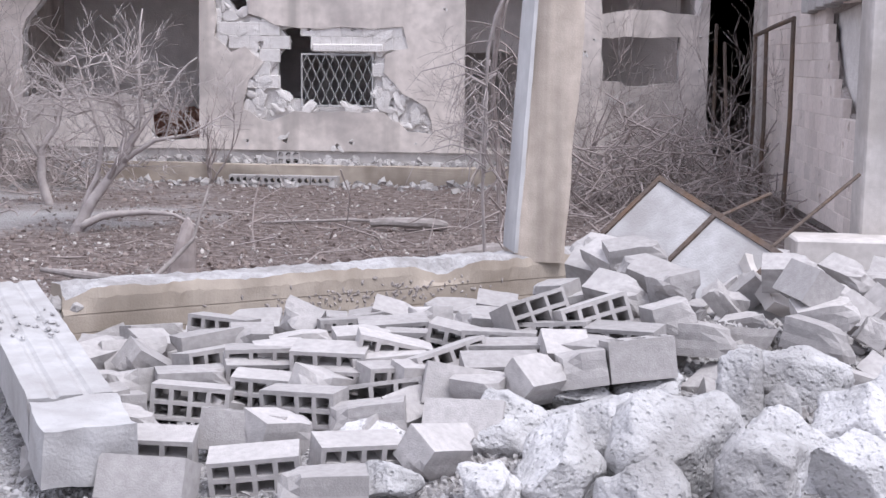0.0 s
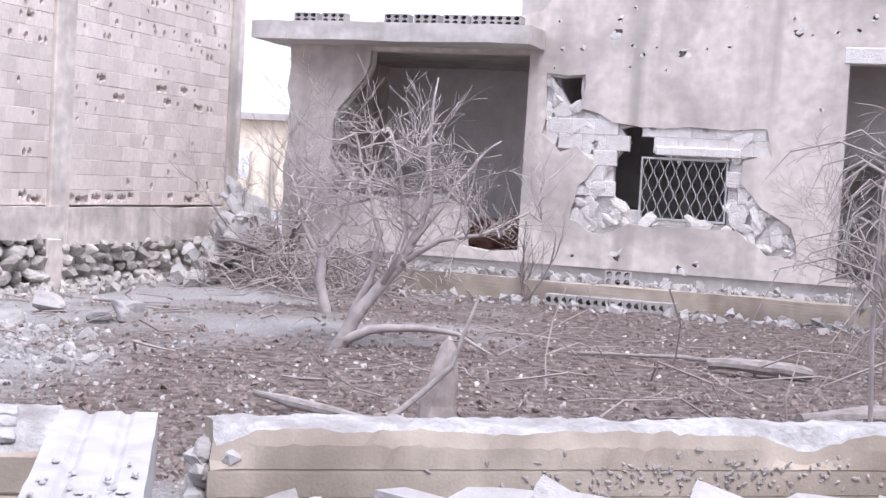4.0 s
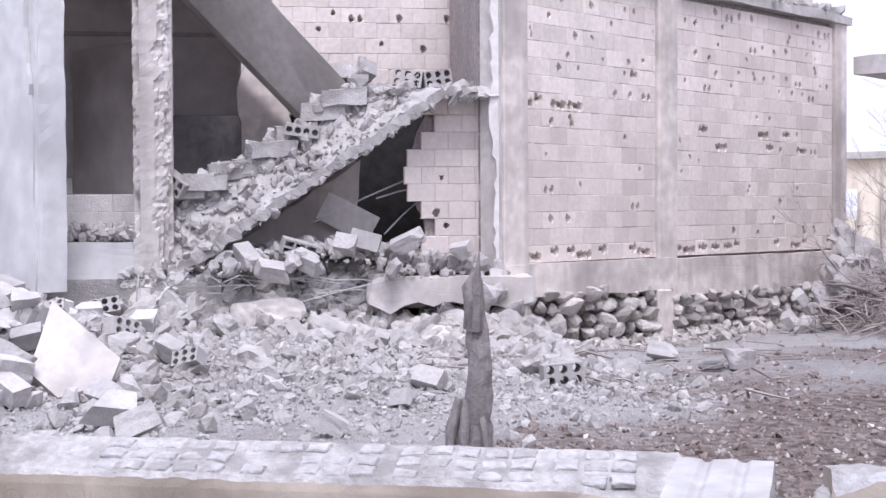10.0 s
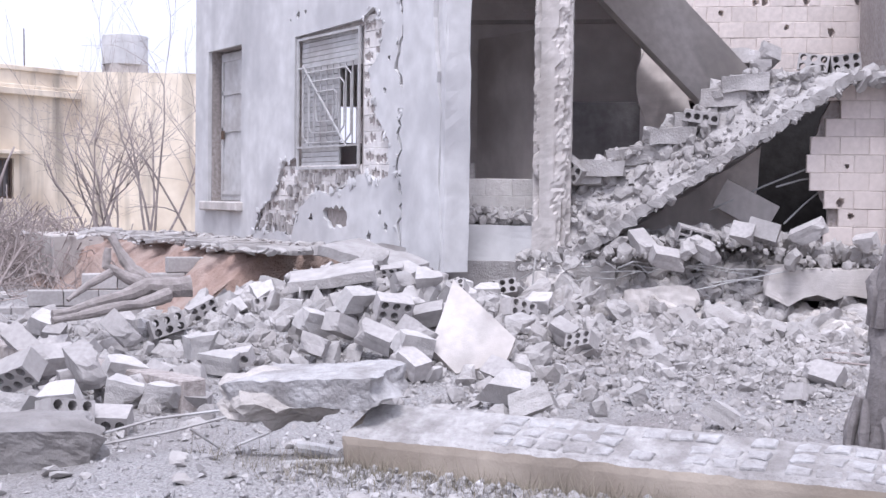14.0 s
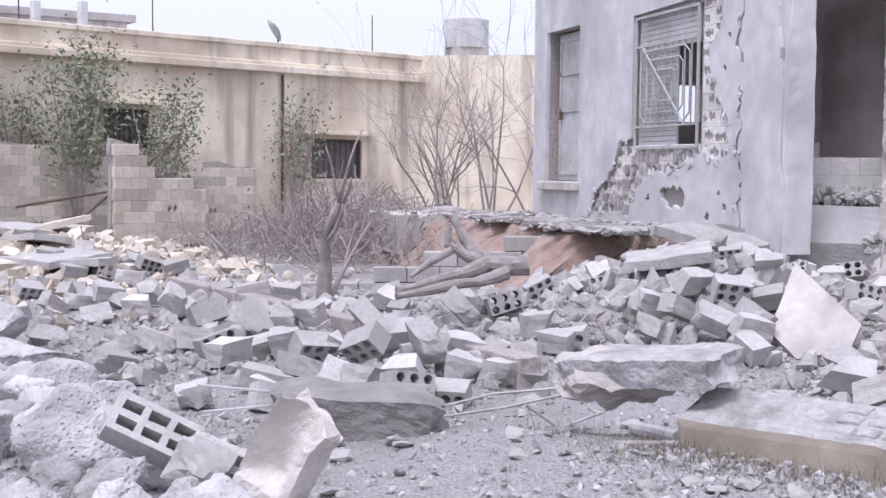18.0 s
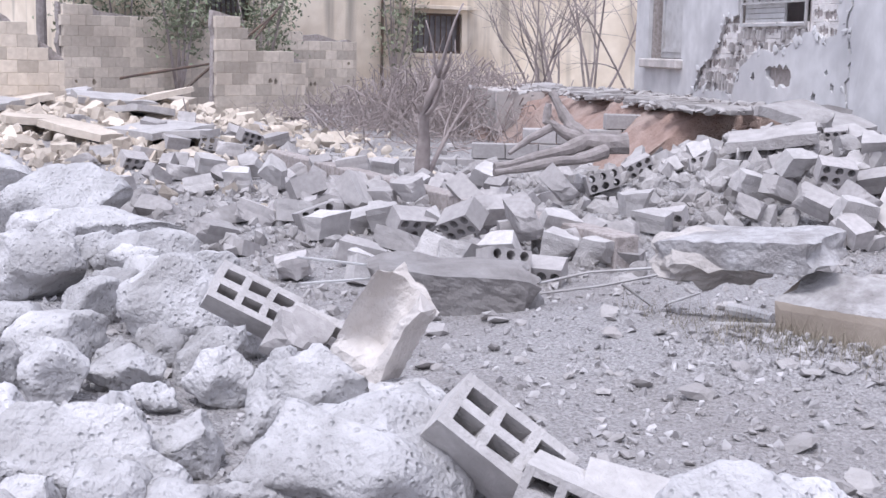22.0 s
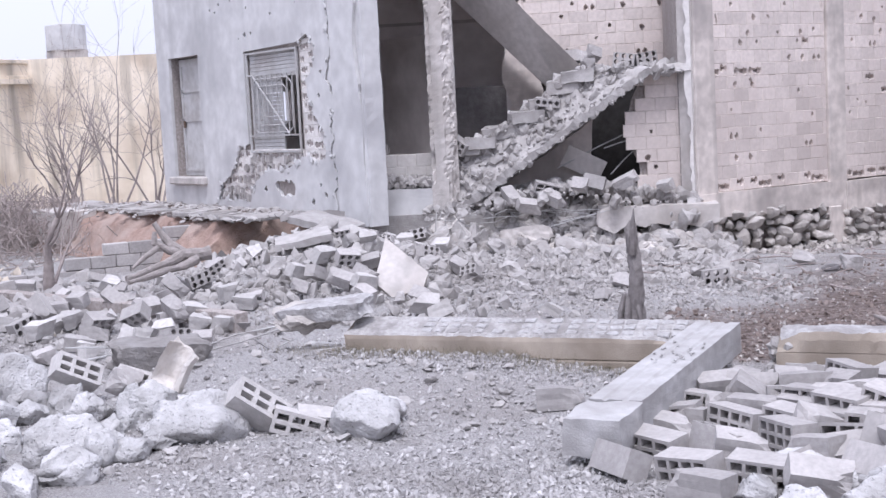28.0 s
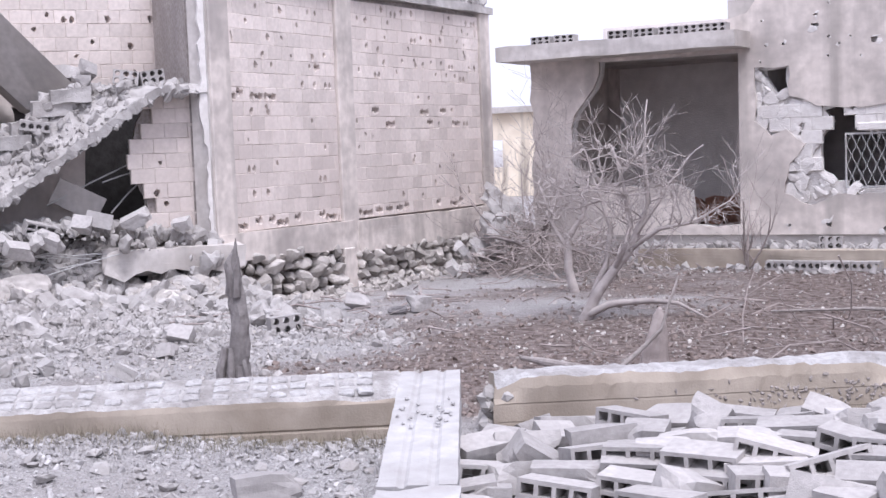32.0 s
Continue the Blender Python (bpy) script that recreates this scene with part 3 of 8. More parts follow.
core = part("wall", slab_bm(jagged([(0, -0.3), (13, -0.3), (13, 4.35), (4.2, 4.35), (3.95, 4.0), (3.5, 3.95), (3.5, 3.75), (0, 3.75)], 0.3, 0.03, 6, keep=(0, 1)), [porch, grill_hole, upper_hole, doorway, broken_window, lower_gap, tall_door], 0.10, 0.26), PALE, far_house)
bald1 = jagged([(3.98, 2.3), (4.0, 3.16), (4.56, 3.16), (4.56, 2.68), (5.0, 2.5), (5.9, 2.46), (7.1, 2.5), (7.2, 2.15), (6.82, 2.05), (6.8, 1.75), (7.1, 1.42), (7.5, 1.2), (7.62, 0.75), (7.2, 0.78), (6.8, 1.1), (5.3, 1.1), (4.9, 0.92), (4.45, 1.12), (4.55, 1.6), (4.8, 1.9), (4.5, 2.15), (4.25, 2.05)], 0.16, 0.035, 7)
bald2 = jagged([(0.12, 2.45), (0.3, 2.45), (0.55, 2.8), (0.9, 3.1), (1.25, 3.38), (1.18, 3.46), (0.7, 3.2), (0.3, 2.9)], 0.15, 0.03, 8)
r = random.Random(21)


def bullet(u, z, s, seed):
    q = random.Random(seed)
    return [(u + s * q.uniform(0.45, 1.35) * math.cos(a), z + s * q.uniform(0.4, 1.15) * math.sin(a)) for a in [k * math.pi / 5 for k in range(10)]]


def clear(u, z, zones, gap):
    for loop in zones:
        us, zs = [p[0] for p in loop], [p[1] for p in loop]
        if min(us) - gap < u < max(us) + gap and min(zs) - gap < z < max(zs) + gap:
            return False
    return True


shots, zones = [], [porch, bald1, upper_hole, doorway, broken_window, lower_gap, tall_door]
while len(shots) < 64:
    u, z = r.uniform(3.9, 12.8), r.uniform(0.5, 4.2)
    s = r.choice((0.018, 0.02, 0.025, 0.035, 0.06))
    if clear(u, z, zones, s + 0.06) and all(math.dist((u, z), (a, b)) > s + c + 0.08 for a, b, c in shots):
        shots.append((u, z, s))
skin_holes = [jagged(porch, 9, 0, 1), bald1, doorway, broken_window, lower_gap, tall_door] + [bullet(u, z, s, k) for k, (u, z, s) in enumerate(shots)]
part("plaster", slab_bm(jagged([(0.0, 0.45), (13, 0.45), (13, 4.4), (4.15, 4.4), (3.9, 4.05), (3.5, 3.95), (3.5, 3.78), (0.0, 3.78)], 0.3, 0.04, 9, keep=(0, 1)), skin_holes, 0.0, 0.058), PLASTER, far_house, "stained grey plaster, pitted by bullets")


pr = random.Random(36)
flake = [mesh_of(stone_bm(1, 0.25, 0.8, 880 + k, 2, 0.4), "plaster_flake", PALE) for k in range(5)]
for u, z, s in shots:
    for k in range(2):
        a = pr.uniform(0, 6.28)
        piece("plaster_flake", pr.choice(flake), far_house, pose(u + 1.3 * s * math.cos(a), 0.0, z + 1.1 * s * math.sin(a), 0, pr.uniform(0, 180), 0) @ Matrix.Diagonal((s * pr.uniform(0.8, 1.6), 0.022, s * pr.uniform(0.5, 1.1), 1)))


def in_poly(u, z, loop):
    hit = False
    for i, (a, b) in enumerate(loop):
        c, d = loop[i - 1]
        if (b > z) != (d > z) and u < (c - a) * (z - b) / (d - b) + a:
            hit = not hit
    return hit


lay_blocks(far_house, FAR.inverted() @ FAR, 3.95, 7.6, 0.6, 3.05, 1, lambda u, z: not in_poly(u, z, bald1) or in_poly(u, z, grill_hole) or in_poly(u, z, upper_hole) or math.sin(u * 37 + z * 91) > 0.2, 0.4, (), 31, 0.1, 0.025, 0.0, KIT_PALE)
r = random.Random(29)
shards = [mesh_of(stone_bm(1, 0.3, 0.8, 800 + k, 2, 0.4), "plaster_shard", PALE) for k in range(8)]
count = 0
while count < 150:
    u, z = r.uniform(3.9, 7.7), r.uniform(0.7, 3.2)
    if in_poly(u, z, bald1) and not in_poly(u, z, grill_hole) and not in_poly(u, z, upper_hole):
        s = 0.06 + 0.15 * r.random() ** 1.6
        piece("plaster_shard", r.choice(shards), far_house, pose(u, 0.062 - 0.03 * r.random(), z, r.uniform(-9, 9), r.uniform(0, 180), r.uniform(-9, 9)) @ Matrix.Diagonal((s, 0.045, s * r.uniform(0.5, 1), 1)))
        count += 1
for u0, u1, z0, z1, nm in ((5.62, 6.78, 2.08, 2.2, "lintel"), (8.05, 9.4, 3.4, 3.62, "lintel"), (10.25, 11.85, 3.4, 3.6, "lintel")):
    part(nm, roughen(box_bm(u0, u1, -0.012, 0.2, z0, z1, 0.012), 0.008, 5, u0), PALE, far_house)
bm = bmesh.new()
add_box(bm, -0.25, 3.95, -0.85, 3.6, 3.48, 3.74)
bmesh.ops.subdivide_edges(bm, edges=bm.edges[:], cuts=14, use_grid_fill=True)
part("canopy", roughen(bm, 0.018, 5, 3), CONCRETE, far_house, "concrete canopy slab with a chipped edge")
part("canopy_wall", box_bm(-0.02, 0.22, 0.27, 3.6, 0.3, 3.48), PLASTER, far_house)
# porch room
part("room_wall", slab_bm(rect(-0.1, 13.0, 0.2, 4.3), [rect(11.9, 12.2, 2.2, 2.7)], 3.6, 3.8), INNER, far_house, "smoke-grey inner wall")
part("room_divider", box_bm(3.95, 4.15, 0.27, 3.6, 0.3, 3.7), INNER, far_house)
part("room_divider", box_bm(7.6, 7.8, 0.27, 3.6, 0.3, 3.7), INNER, far_house)
part("room_divider", box_bm(9.9, 10.1, 0.27, 3.6, 0.3, 3.7), INNER, far_house)
part("room_divider", box_bm(11.84, 11.98, 0.27, 2.6, 0.3, 3.7), INNER, far_house)
part("room_screen", box_bm(8.0, 9.4, 1.6, 1.75, 2.1, 3.7), INNER, far_house, "pale inner partition above a dark gap")
part("passage_wall", slab_bm(rect(11.99, 13.0, 0.3, 3.7), [rect(12.4, 12.6, 1.7, 2.3)], 2.4, 2.55), INNER, far_house)
# back wall in a dark colour that stands in for the unlit rooms
part("back_room", box_bm(-0.1, 13, 6.0, 6.2, 0, 4.3), DARK, far_house, "back wall coloured dark for the room's shade")
part("floor_slab", box_bm(-0.05, 13.1, 0.05, 6.2, 0.25, 0.5), CONCRETE, far_house)
part("roof_slab", box_bm(3.5, 13.1, 0.27, 6.2, 3.72, 4.3), CONCRETE, far_house)
part("back_slab", box_bm(-0.1, 3.5, 3.62, 6.2, 3.5, 3.9), CONCRETE, far_house)
part("side_wall", box_bm(-0.1, 0.1, 3.61, 6.2, 0.2, 3.7), PLASTER, far_house)
# upper storey, set back a little
up_skin = [rect(5.0, 5.75, 4.75, 6.4), rect(5.95, 7.85, 4.55, 6.6)]
part("upper_wall", slab_bm(jagged([(4.3, 4.3), (13, 4.3), (13, 7.4), (4.9, 7.4), (4.7, 5.6), (4.35, 4.9)], 0.25, 0.08, 15, keep=(0, 1)), up_skin, 0.12, 0.35), PLASTER, far_house)
part("upper_room", box_bm(4.4, 13, 3.5, 3.7, 4.3, 7.2), INNER, far_house)
part("upper_roof", box_bm(4.9, 13.1, 0.1, 3.8, 7.3, 7.55), CONCRETE, far_house)
# plinth terrace
bm = bmesh.new()
add_box(bm, 2.3, 13.0, -0.95, -0.75, -0.3, 0.28)
bmesh.ops.subdivide_edges(bm, edges=bm.edges[:], cuts=12, use_grid_fill=True)
part("terrace_wall", roughen(bm, 0.03, 4, 7), BOARDED, far_house, "stained low terrace wall")
part("terrace", box_bm(-0.2, 13.0, -0.76, 0.06, -0.3, 0.25), GROUND, far_house)
# window grille: wavy rods in a frame
grille = thing("window_grille", FAR @ pose(5.42, 0.05, 1.18), "wrought iron window grille with wavy rods, bent loose", "grille")
for x0, x1, z0, z1 in ((0, 1.2, 0, 0.03), (0, 1.2, 0.84, 0.87), (0, 0.025, 0.03, 0.84), (1.175, 1.2, 0.03, 0.84)):
    part("frame_bar", box_bm(x0, x1, -0.012, 0.012, z0, z1), GREYPAINT, grille)
for k in range(15):
    x, s = 0.06 + 0.077 * k, 1 if k % 2 else -1
    part("wavy_rod", tube_bm([(x + s * 0.03 * math.cos(2 * math.pi * 2.5 * j / 16), -0.005, 0.03 + 0.81 * j / 16) for j in range(17)], [0.0065] * 17, 5), GREYPAINT, grille)
# row of ceiling blocks left on the canopy is built with the loose blocks
red = thing("brick_heap", FAR @ pose(3.0, 2.2, 0.5), "heap of red burnt rubble in the porch room", "rubble", kind="stuff")
for k in range(3):
    part("heap", stone_bm(0.6, 0.5, 0.42, 500 + k, 3, 0.5), RUST_BRICK, red, m=pose(0.6 * k - 0.8, 0.2 * (k % 2), 0.15, 0, 0, 60 * k))

# ---- house of the stairs ----
stair_house = thing("stair_house", pose(0, 0, 0), "half-collapsed block house on a fieldstone foundation", "house")
flank = part("flank_wall", slab_bm(jagged([(0.02, 0.5), (8.7, 0.4), (8.72, 4.75), (6.2, 4.98), (4.4, 4.7), (3.9, 4.8), (0.3, 4.68)], 0.3, 0.05, 31, keep=(0, 1, 5)), [], 0.13, 0.25), MORTAR, stair_house, m=SIDE)
for u0, u1, d in ((0.0, 0.46, -0.02), (3.28, 3.74, -0.015), (8.36, 8.72, -0.01)):
    part("column", roughen(box_bm(u0, u1, d, 0.2, 0.42 if u0 < 1 else -0.25, 4.7, 0.015), 0.012, 3, u0), PLASTER, stair_house, m=SIDE)
bm = bmesh.new()
add_box(bm, 0.0, 3.6, -0.035, 0.25, 0.46, 0.915)
bmesh.ops.subdivide_edges(bm, edges=bm.edges[:], cuts=10, use_grid_fill=True)
for v in bm.verts:
    if v.co.z < 0.5 and v.co.y < 0.1:
        v.co.z += 0.10 * abs(noise.noise(Vector((v.co.x * 2.3, 0, 0))))
part("ground_beam", roughen(bm, 0.012, 4, 1), PLASTER, stair_house, m=SIDE)
bm = bmesh.new()
add_box(bm, 3.7, 8.72, -0.03, 0.2, 0.36, 0.89)
bmesh.ops.subdivide_edges(bm, edges=bm.edges[:], cuts=10, use_grid_fill=True)
part("plinth_render", roughen(bm, 0.02, 3, 2), PLASTER, stair_house, m=SIDE)
for u0, u1 in ((0.02, 0.4), (3.2, 3.55)):
    part("footing_post", roughen(box_bm(u0, u1, -0.06, 0.2, -0.3, 0.47, 0.02), 0.012, 5, u0), PLASTER, stair_house, m=SIDE)
part("foundation_fill", box_bm(0.05, 8.7, 0.24, 0.6, -0.3, 0.5), MORTAR, stair_house, m=SIDE)
foundation = part("foundation", box_bm(3.6, 8.7, 0.1, 0.23, -0.3, 0.36), MORTAR, stair_house, m=SIDE)
bm = bmesh.new()
add_box(bm, 3.76, 8.34, 0.02, 0.12, -0.3, 0.37)
bmesh.ops.subdivide_edges(bm, edges=bm.edges[:], cuts=24, use_grid_fill=True)
part("mortar_smear", roughen(roughen(bm, 0.05, 3.5, 8), 0.03, 9, 2), MORTAR, stair_house, "mortar smeared over the foundation stones", m=SIDE)
bm = bmesh.new()
add_box(bm, 0.0, 8.85, -0.06, 0.9, 4.66, 4.8)
bmesh.ops.subdivide_edges(bm, edges=bm.edges[:], cuts=16, use_grid_fill=True)
part("roof_edge", roughen(bm, 0.05, 3, 5), RAW, stair_house, "crumbling concrete eaves", m=SIDE)
part("parapet_block", roughen(box_bm(5.4, 7.9, 0.15, 0.4, 4.8, 5.15), 0.05, 3, 3), WALLBLOCK, stair_house, m=SIDE)
part("inner_flank", box_bm(0.3, 8.7, 0.26, 0.34, 0.9, 4.6), INNER, stair_house, m=SIDE)
part("back_wall", box_bm(-22.3, -11.05, 21.2, 21.45, 0, 4.7), INNER, stair_house)
part("outer_wall", slab_bm(rect(0, 12.94, 0, 4.7), [rect(2.3, 2.78, 2.5, 3.15)], 0, 0.25), INNER, stair_house, m=frame_of(-22.05, 8.26, -22.05, 21.2))
part("floor_slab", slab_bm([(-11.4, 12.95), (-11.4, 21.2), (-22.0, 21.2), (-22.0, 8.3), (-14.9, 8.3)], [], 0.55, 0.82), CONCRETE, stair_house, m=Matrix(((1, 0, 0, 0), (0, 0, 1, 0), (0, 1, 0, 0), (0, 0, 0, 1))))
flat = Matrix(((1, 0, 0, 0), (0, 0, 1, 0), (0, 1, 0, 0), (0, 0, 0, 1)))
part("roof_slab", slab_bm([(-11.4, 15.4), (-11.4, 21.2), (-22.0, 21.2), (-22.0, 15.0), (-15.5, 15.0)], [], 4.12, 4.38), CONCRETE, stair_house, m=flat)
part("roof_slab", slab_bm([(-15.5, 14.98), (-22.0, 14.98), (-22.0, 8.3), (-15.9, 8.3), (-15.0, 10.5)], [], 4.95, 5.2), CONCRETE, stair_house, m=flat)
# edge beam under the porch, torn open beside the corner
bm = bmesh.new()
add_box(bm, 3.4, 6.3, -0.32, 0.06, 0.28, 0.8)
bmesh.ops.subdivide_edges(bm, edges=bm.edges[:], cuts=10, use_grid_fill=True)
part("edge_beam", roughen(bm, 0.03, 4, 4), RAW, stair_house, "torn concrete edge beam", m=DIAG)
bm = bmesh.new()
add_box(bm, -0.3, 1.6, -0.35, 0.36, 0.42, 0.80)
bmesh.ops.subdivide_edges(bm, edges=bm.edges[:], cuts=10, use_grid_fill=True)
for v in bm.verts:
    if v.co.x > 1.3:
        v.co.z += 0.12 * noise.noise(v.co * 4)
        v.co.x += 0.25 * noise.noise(v.co * 3)
    if v.co.z < 0.5 and v.co.y > 0.0:
        v.co.z += 0.3 * abs(noise.noise(Vector((v.co.x * 2.3, 2, 0)))) + 0.05 * noise.noise(v.co * 8)
part("edge_beam", roughen(bm, 0.035, 3, 9), CONCRETE, stair_house, m=DIAG)
bm = bmesh.new()
add_box(bm, 4.42, 5.98, -0.62, -0.02, 0.78, 1.24)
bmesh.ops.subdivide_edges(bm, edges=bm.edges[:], cuts=5, use_grid_fill=True)
part("porch_kerb", roughen(bm, 0.014, 4, 3), WHITEWASH, stair_house, "pale plastered kerb of the porch", m=DIAG)
part("torn_footing", roughen(roughen(stone_bm(0.42, 0.3, 0.36, 88, 4, 0.35), 0.03, 8, 3), 0.015, 20, 5), PALE, stair_house, "torn pale footing under the porch pillar", m=DIAG @ pose(4.12, -0.02, 0.52))
for k, u in enumerate((3.98, 4.2, 4.36)):
    part("bent_bar", tube_bm([(u, 0.16, 0.86), (u + 0.01, 0.27, 0.7), (u + 0.02, 0.3, 0.45), (u + 0.14, 0.33, 0.33), (u + 0.36, 0.34, 0.36 + 0.05 * k)], [0.011] * 5, 5), GREYPAINT, stair_house, "bent reinforcing bar", m=DIAG)
bm = bmesh.new()
rings, sides = [], []
for k in range(44):   # round the pillar's four faces
    f, q = divmod(k, 11)
    q = -1 + 2 * q / 11
    sides.append(((q, -1), (1, q), (-q, 1), (-1, -q))[f])
for j in range(111):
    z = 0.78 + 0.04 * j
    ring = []
    edge_x = -0.25 + 0.4 * noise.noise(Vector((0, 3, z * 1.4))) + 0.25 * noise.noise(Vector((0, 9, z * 5)))
    for x, y in sides:
        p = Vector((x * 0.225, y * 0.2, z))
        deep = 0.006 * noise.noise(p * 9) + 0.004 * noise.noise(p * 31)
        if y > 0.3 and x < edge_x:   # plaster torn away along one edge
            deep += 0.035 + 0.035 * noise.noise(p * 7) + 0.03 * noise.noise(p * 19)
        if abs(x) > 0.8 and abs(y) > 0.8:
            deep += 0.16 * max(0.0, noise.noise(Vector((x * 2, y * 2 + 4, z * 2.1)))) + 0.03 * max(0.0, noise.noise(p * 17))
        k_ = 1 - deep / 0.2
        ring.append(bm.verts.new((p.x * k_, p.y * k_, z)))
    rings.append(ring)
for a, b in zip(rings, rings[1:]):
    for k in range(44):
        bm.faces.new((a[k], a[(k + 1) % 44], b[(k + 1) % 44], b[k]))
bm.faces.new(rings[0])
bm.faces.new(rings[-1])
part("pillar", bm, CONCRETE, stair_house, "chipped concrete porch pillar", m=DIAG @ pose(4.2, -0.2, 0))
# stair: a broken flight rising to the corner
def flight_low(u):
    return 2.98 - 0.67 * max(0.0, u - 0.68)


def flight_high(u):
    return float(np.interp(u, (0.0, 1.9, 3.0, 4.3), (3.1, 3.08, 2.24, 1.78)))


bm = bmesh.new()
add_box(bm, 0.05, 4.3, -1.25, 0.0, 0.0, 1.0)
bmesh.ops.subdivide_edges(bm, edges=bm.edges[:], cuts=26, use_grid_fill=True)
for v in bm.verts:
    u = v.co.x
    f = v.co.z
    low, high = flight_low(u), flight_high(u) + 0.04 * math.sin(u * 17.4) + 0.06 * noise.noise(Vector((u * 3, v.co.y * 3, 5)))
    v.co.z = low + (high - low) * f
    if v.co.y > -0.6:
        v.co.y -= 0.6 * f * min(1.0, (high - low) / 0.5)
    v.co += noise.noise_vector(v.co * 7) * 0.03 * (0.3 + f)
part("stair_flight", roughen(bm, 0.022, 6, 4), RAW, stair_house, "broken stair flight buried in rubble", m=DIAG)
bm = slab_bm(jagged([(0.3, 3.04), (0.7, 2.96), (3.95, 0.80), (4.03, 0.89), (0.76, 3.07), (0.32, 3.10)], 0.05, 0.03, 57), [], -1.27, 0.03)
part("soffit", roughen(roughen(bm, 0.03, 6, 6), 0.015, 19, 6), RAW, stair_house, "cast slab edge under the flight", m=DIAG)
r = random.Random(44)
for k in range(9):
    u = 1.95 + 0.28 * k
    bm = bmesh.new()
    add_box(bm, -0.3, 0.24, -1.2, -0.26 + r.uniform(-0.2, 0.12), -0.17, 0.03)
    bmesh.ops.subdivide_edges(bm, edges=bm.edges[:], cuts=5, use_grid_fill=True)
    part("tread", roughen(bm, 0.045, 4, k), RAW, stair_house, m=DIAG @ pose(u, 0, flight_high(u) + 0.02, r.uniform(-4, 4), r.uniform(-2, 5), r.uniform(-3, 3)))
bm = slab_bm([(4.5, 5.0), (3.51, 3.97), (2.43, 2.86), (2.05, 2.72), (1.8, 3.12), (2.6, 3.97), (3.5, 5.0)], [], -2.6, -1.4)
for v in bm.verts:   # the soffit leans towards the front
    v.co.y += 1.2 * ((v.co.z - 2.86) - 1.03 * (v.co.x - 2.43)) / 1.43
part("upper_flight", roughen(bm, 0.015, 3, 6), CONCRETE, stair_house, "underside of the upper stair flight", m=DIAG)
stairwell = part("stairwell_wall", slab_bm(jagged(rect(-0.1, 3.15, 2.9, 5.6), 0.3, 0.04, 50), [], -3.2, -3.04), MORTAR, stair_house, m=DIAG)
lay_blocks(stairwell, Matrix.Identity(4), 0.0, 3.1, 2.95, 5.5, -1, None, 0.15, (), 61, 0.1, -2.94)
part("stairwell_side", box_bm(0.0, 0.25, -3.0, -0.36, 0.8, 4.7), MORTAR, stair_house, m=DIAG)
part("jamb", roughen(slab_bm(jagged([(2.72, 2.1), (3.22, 2.0), (3.1, 2.6), (3.25, 3.2), (3.12, 3.75), (2.95, 4.1), (2.6, 4.1), (2.5, 2.7)], 0.15, 0.04, 52), [], -3.0, -2.72), 0.02, 4, 2), PLASTER, stair_house, m=DIAG)
part("under_stair_wall", slab_bm(jagged([(0.0, 0.8), (0.85, 0.8), (0.92, 1.5), (1.12, 1.95), (1.05, 2.4), (0.85, 2.9), (0.0, 2.95)], 0.14, 0.035, 53), [], -0.60, -0.46), MORTAR, stair_house, "ragged block wall under the stair", m=DIAG)
lay_blocks(stair_house, DIAG, 0.0, 1.18, 0.84, 2.9, -1, lambda u, z: u > np.interp(z, (0.8, 1.5, 1.95, 2.4, 2.9), (0.85, 0.92, 1.1, 1.05, 0.85)), 0.12, (), 63, 0.12, -0.36)
part("under_stair_wall", slab_bm(jagged([(1.7, 0.8), (3.9, 0.8), (3.9, 1.3), (1.7, 2.55)], 0.2, 0.03, 54), [], -1.75, -1.5), INNER, stair_house, m=DIAG)
# dark panels that paint the shade of the opening behind the stair
part("store_room", box_bm(0.7, 1.85, -2.1, -2.0, 0.8, 2.95), SHADE_BLACK, stair_house, "black panel painting the shade behind the stair", m=DIAG)
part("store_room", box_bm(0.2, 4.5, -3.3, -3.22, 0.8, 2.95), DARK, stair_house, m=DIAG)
part("corner_stub", roughen(slab_bm(jagged([(-0.02, 0.8), (0.10, 0.8), (0.12, 1.4), (0.08, 2.0), (0.16, 2.6), (0.14, 3.1), (0.12, 4.7), (-0.02, 4.7)], 0.09, 0.03, 55), [], -0.34, -0.03), 0.008, 6, 2), PALE, stair_house, m=DIAG)
part("corner_fill", box_bm(-11.4, -11.07, 12.64, 13.0, 0.45, 4.68), CONCRETE, stair_house)
# room behind the porch
part("room_wall", slab_bm(rect(2.4, 7.0, 0.8, 4.95), [rect(4.4, 5.3, 0.82, 3.25)], -5.2, -5.0), INNER, stair_house, "bare inner wall with a doorway", m=DIAG)
part("room_wall", box_bm(3.0, 3.2, -5.0, -3.0, 0.8, 4.95), INNER, stair_house, m=DIAG)
part("cornice", box_bm(3.2, 7.0, -4.99, -4.93, 4.28, 4.34), CONCRETE, stair_house, m=DIAG)
part("sill_wall", slab_bm(jagged([(4.3, 0.82), (5.95, 0.82), (5.95, 1.86), (5.3, 1.82), (4.5, 1.76), (4.3, 1.76)], 0.12, 0.025, 56), [], -0.9, -0.77), MORTAR, stair_house, m=DIAG)
lay_blocks(stair_house, DIAG, 4.3, 5.95, 1.16, 1.8, -1, None, 0.05, (), 68, 0.1, -0.66, 0.0, KIT_PALE)
# dark sheet behind the opening paints the shade of the next room
part("dark_door", box_bm(4.4, 5.3, -5.3, -5.22, 0.82, 3.25), DARK, stair_house, "dark panel for the shade in the doorway", m=DIAG)
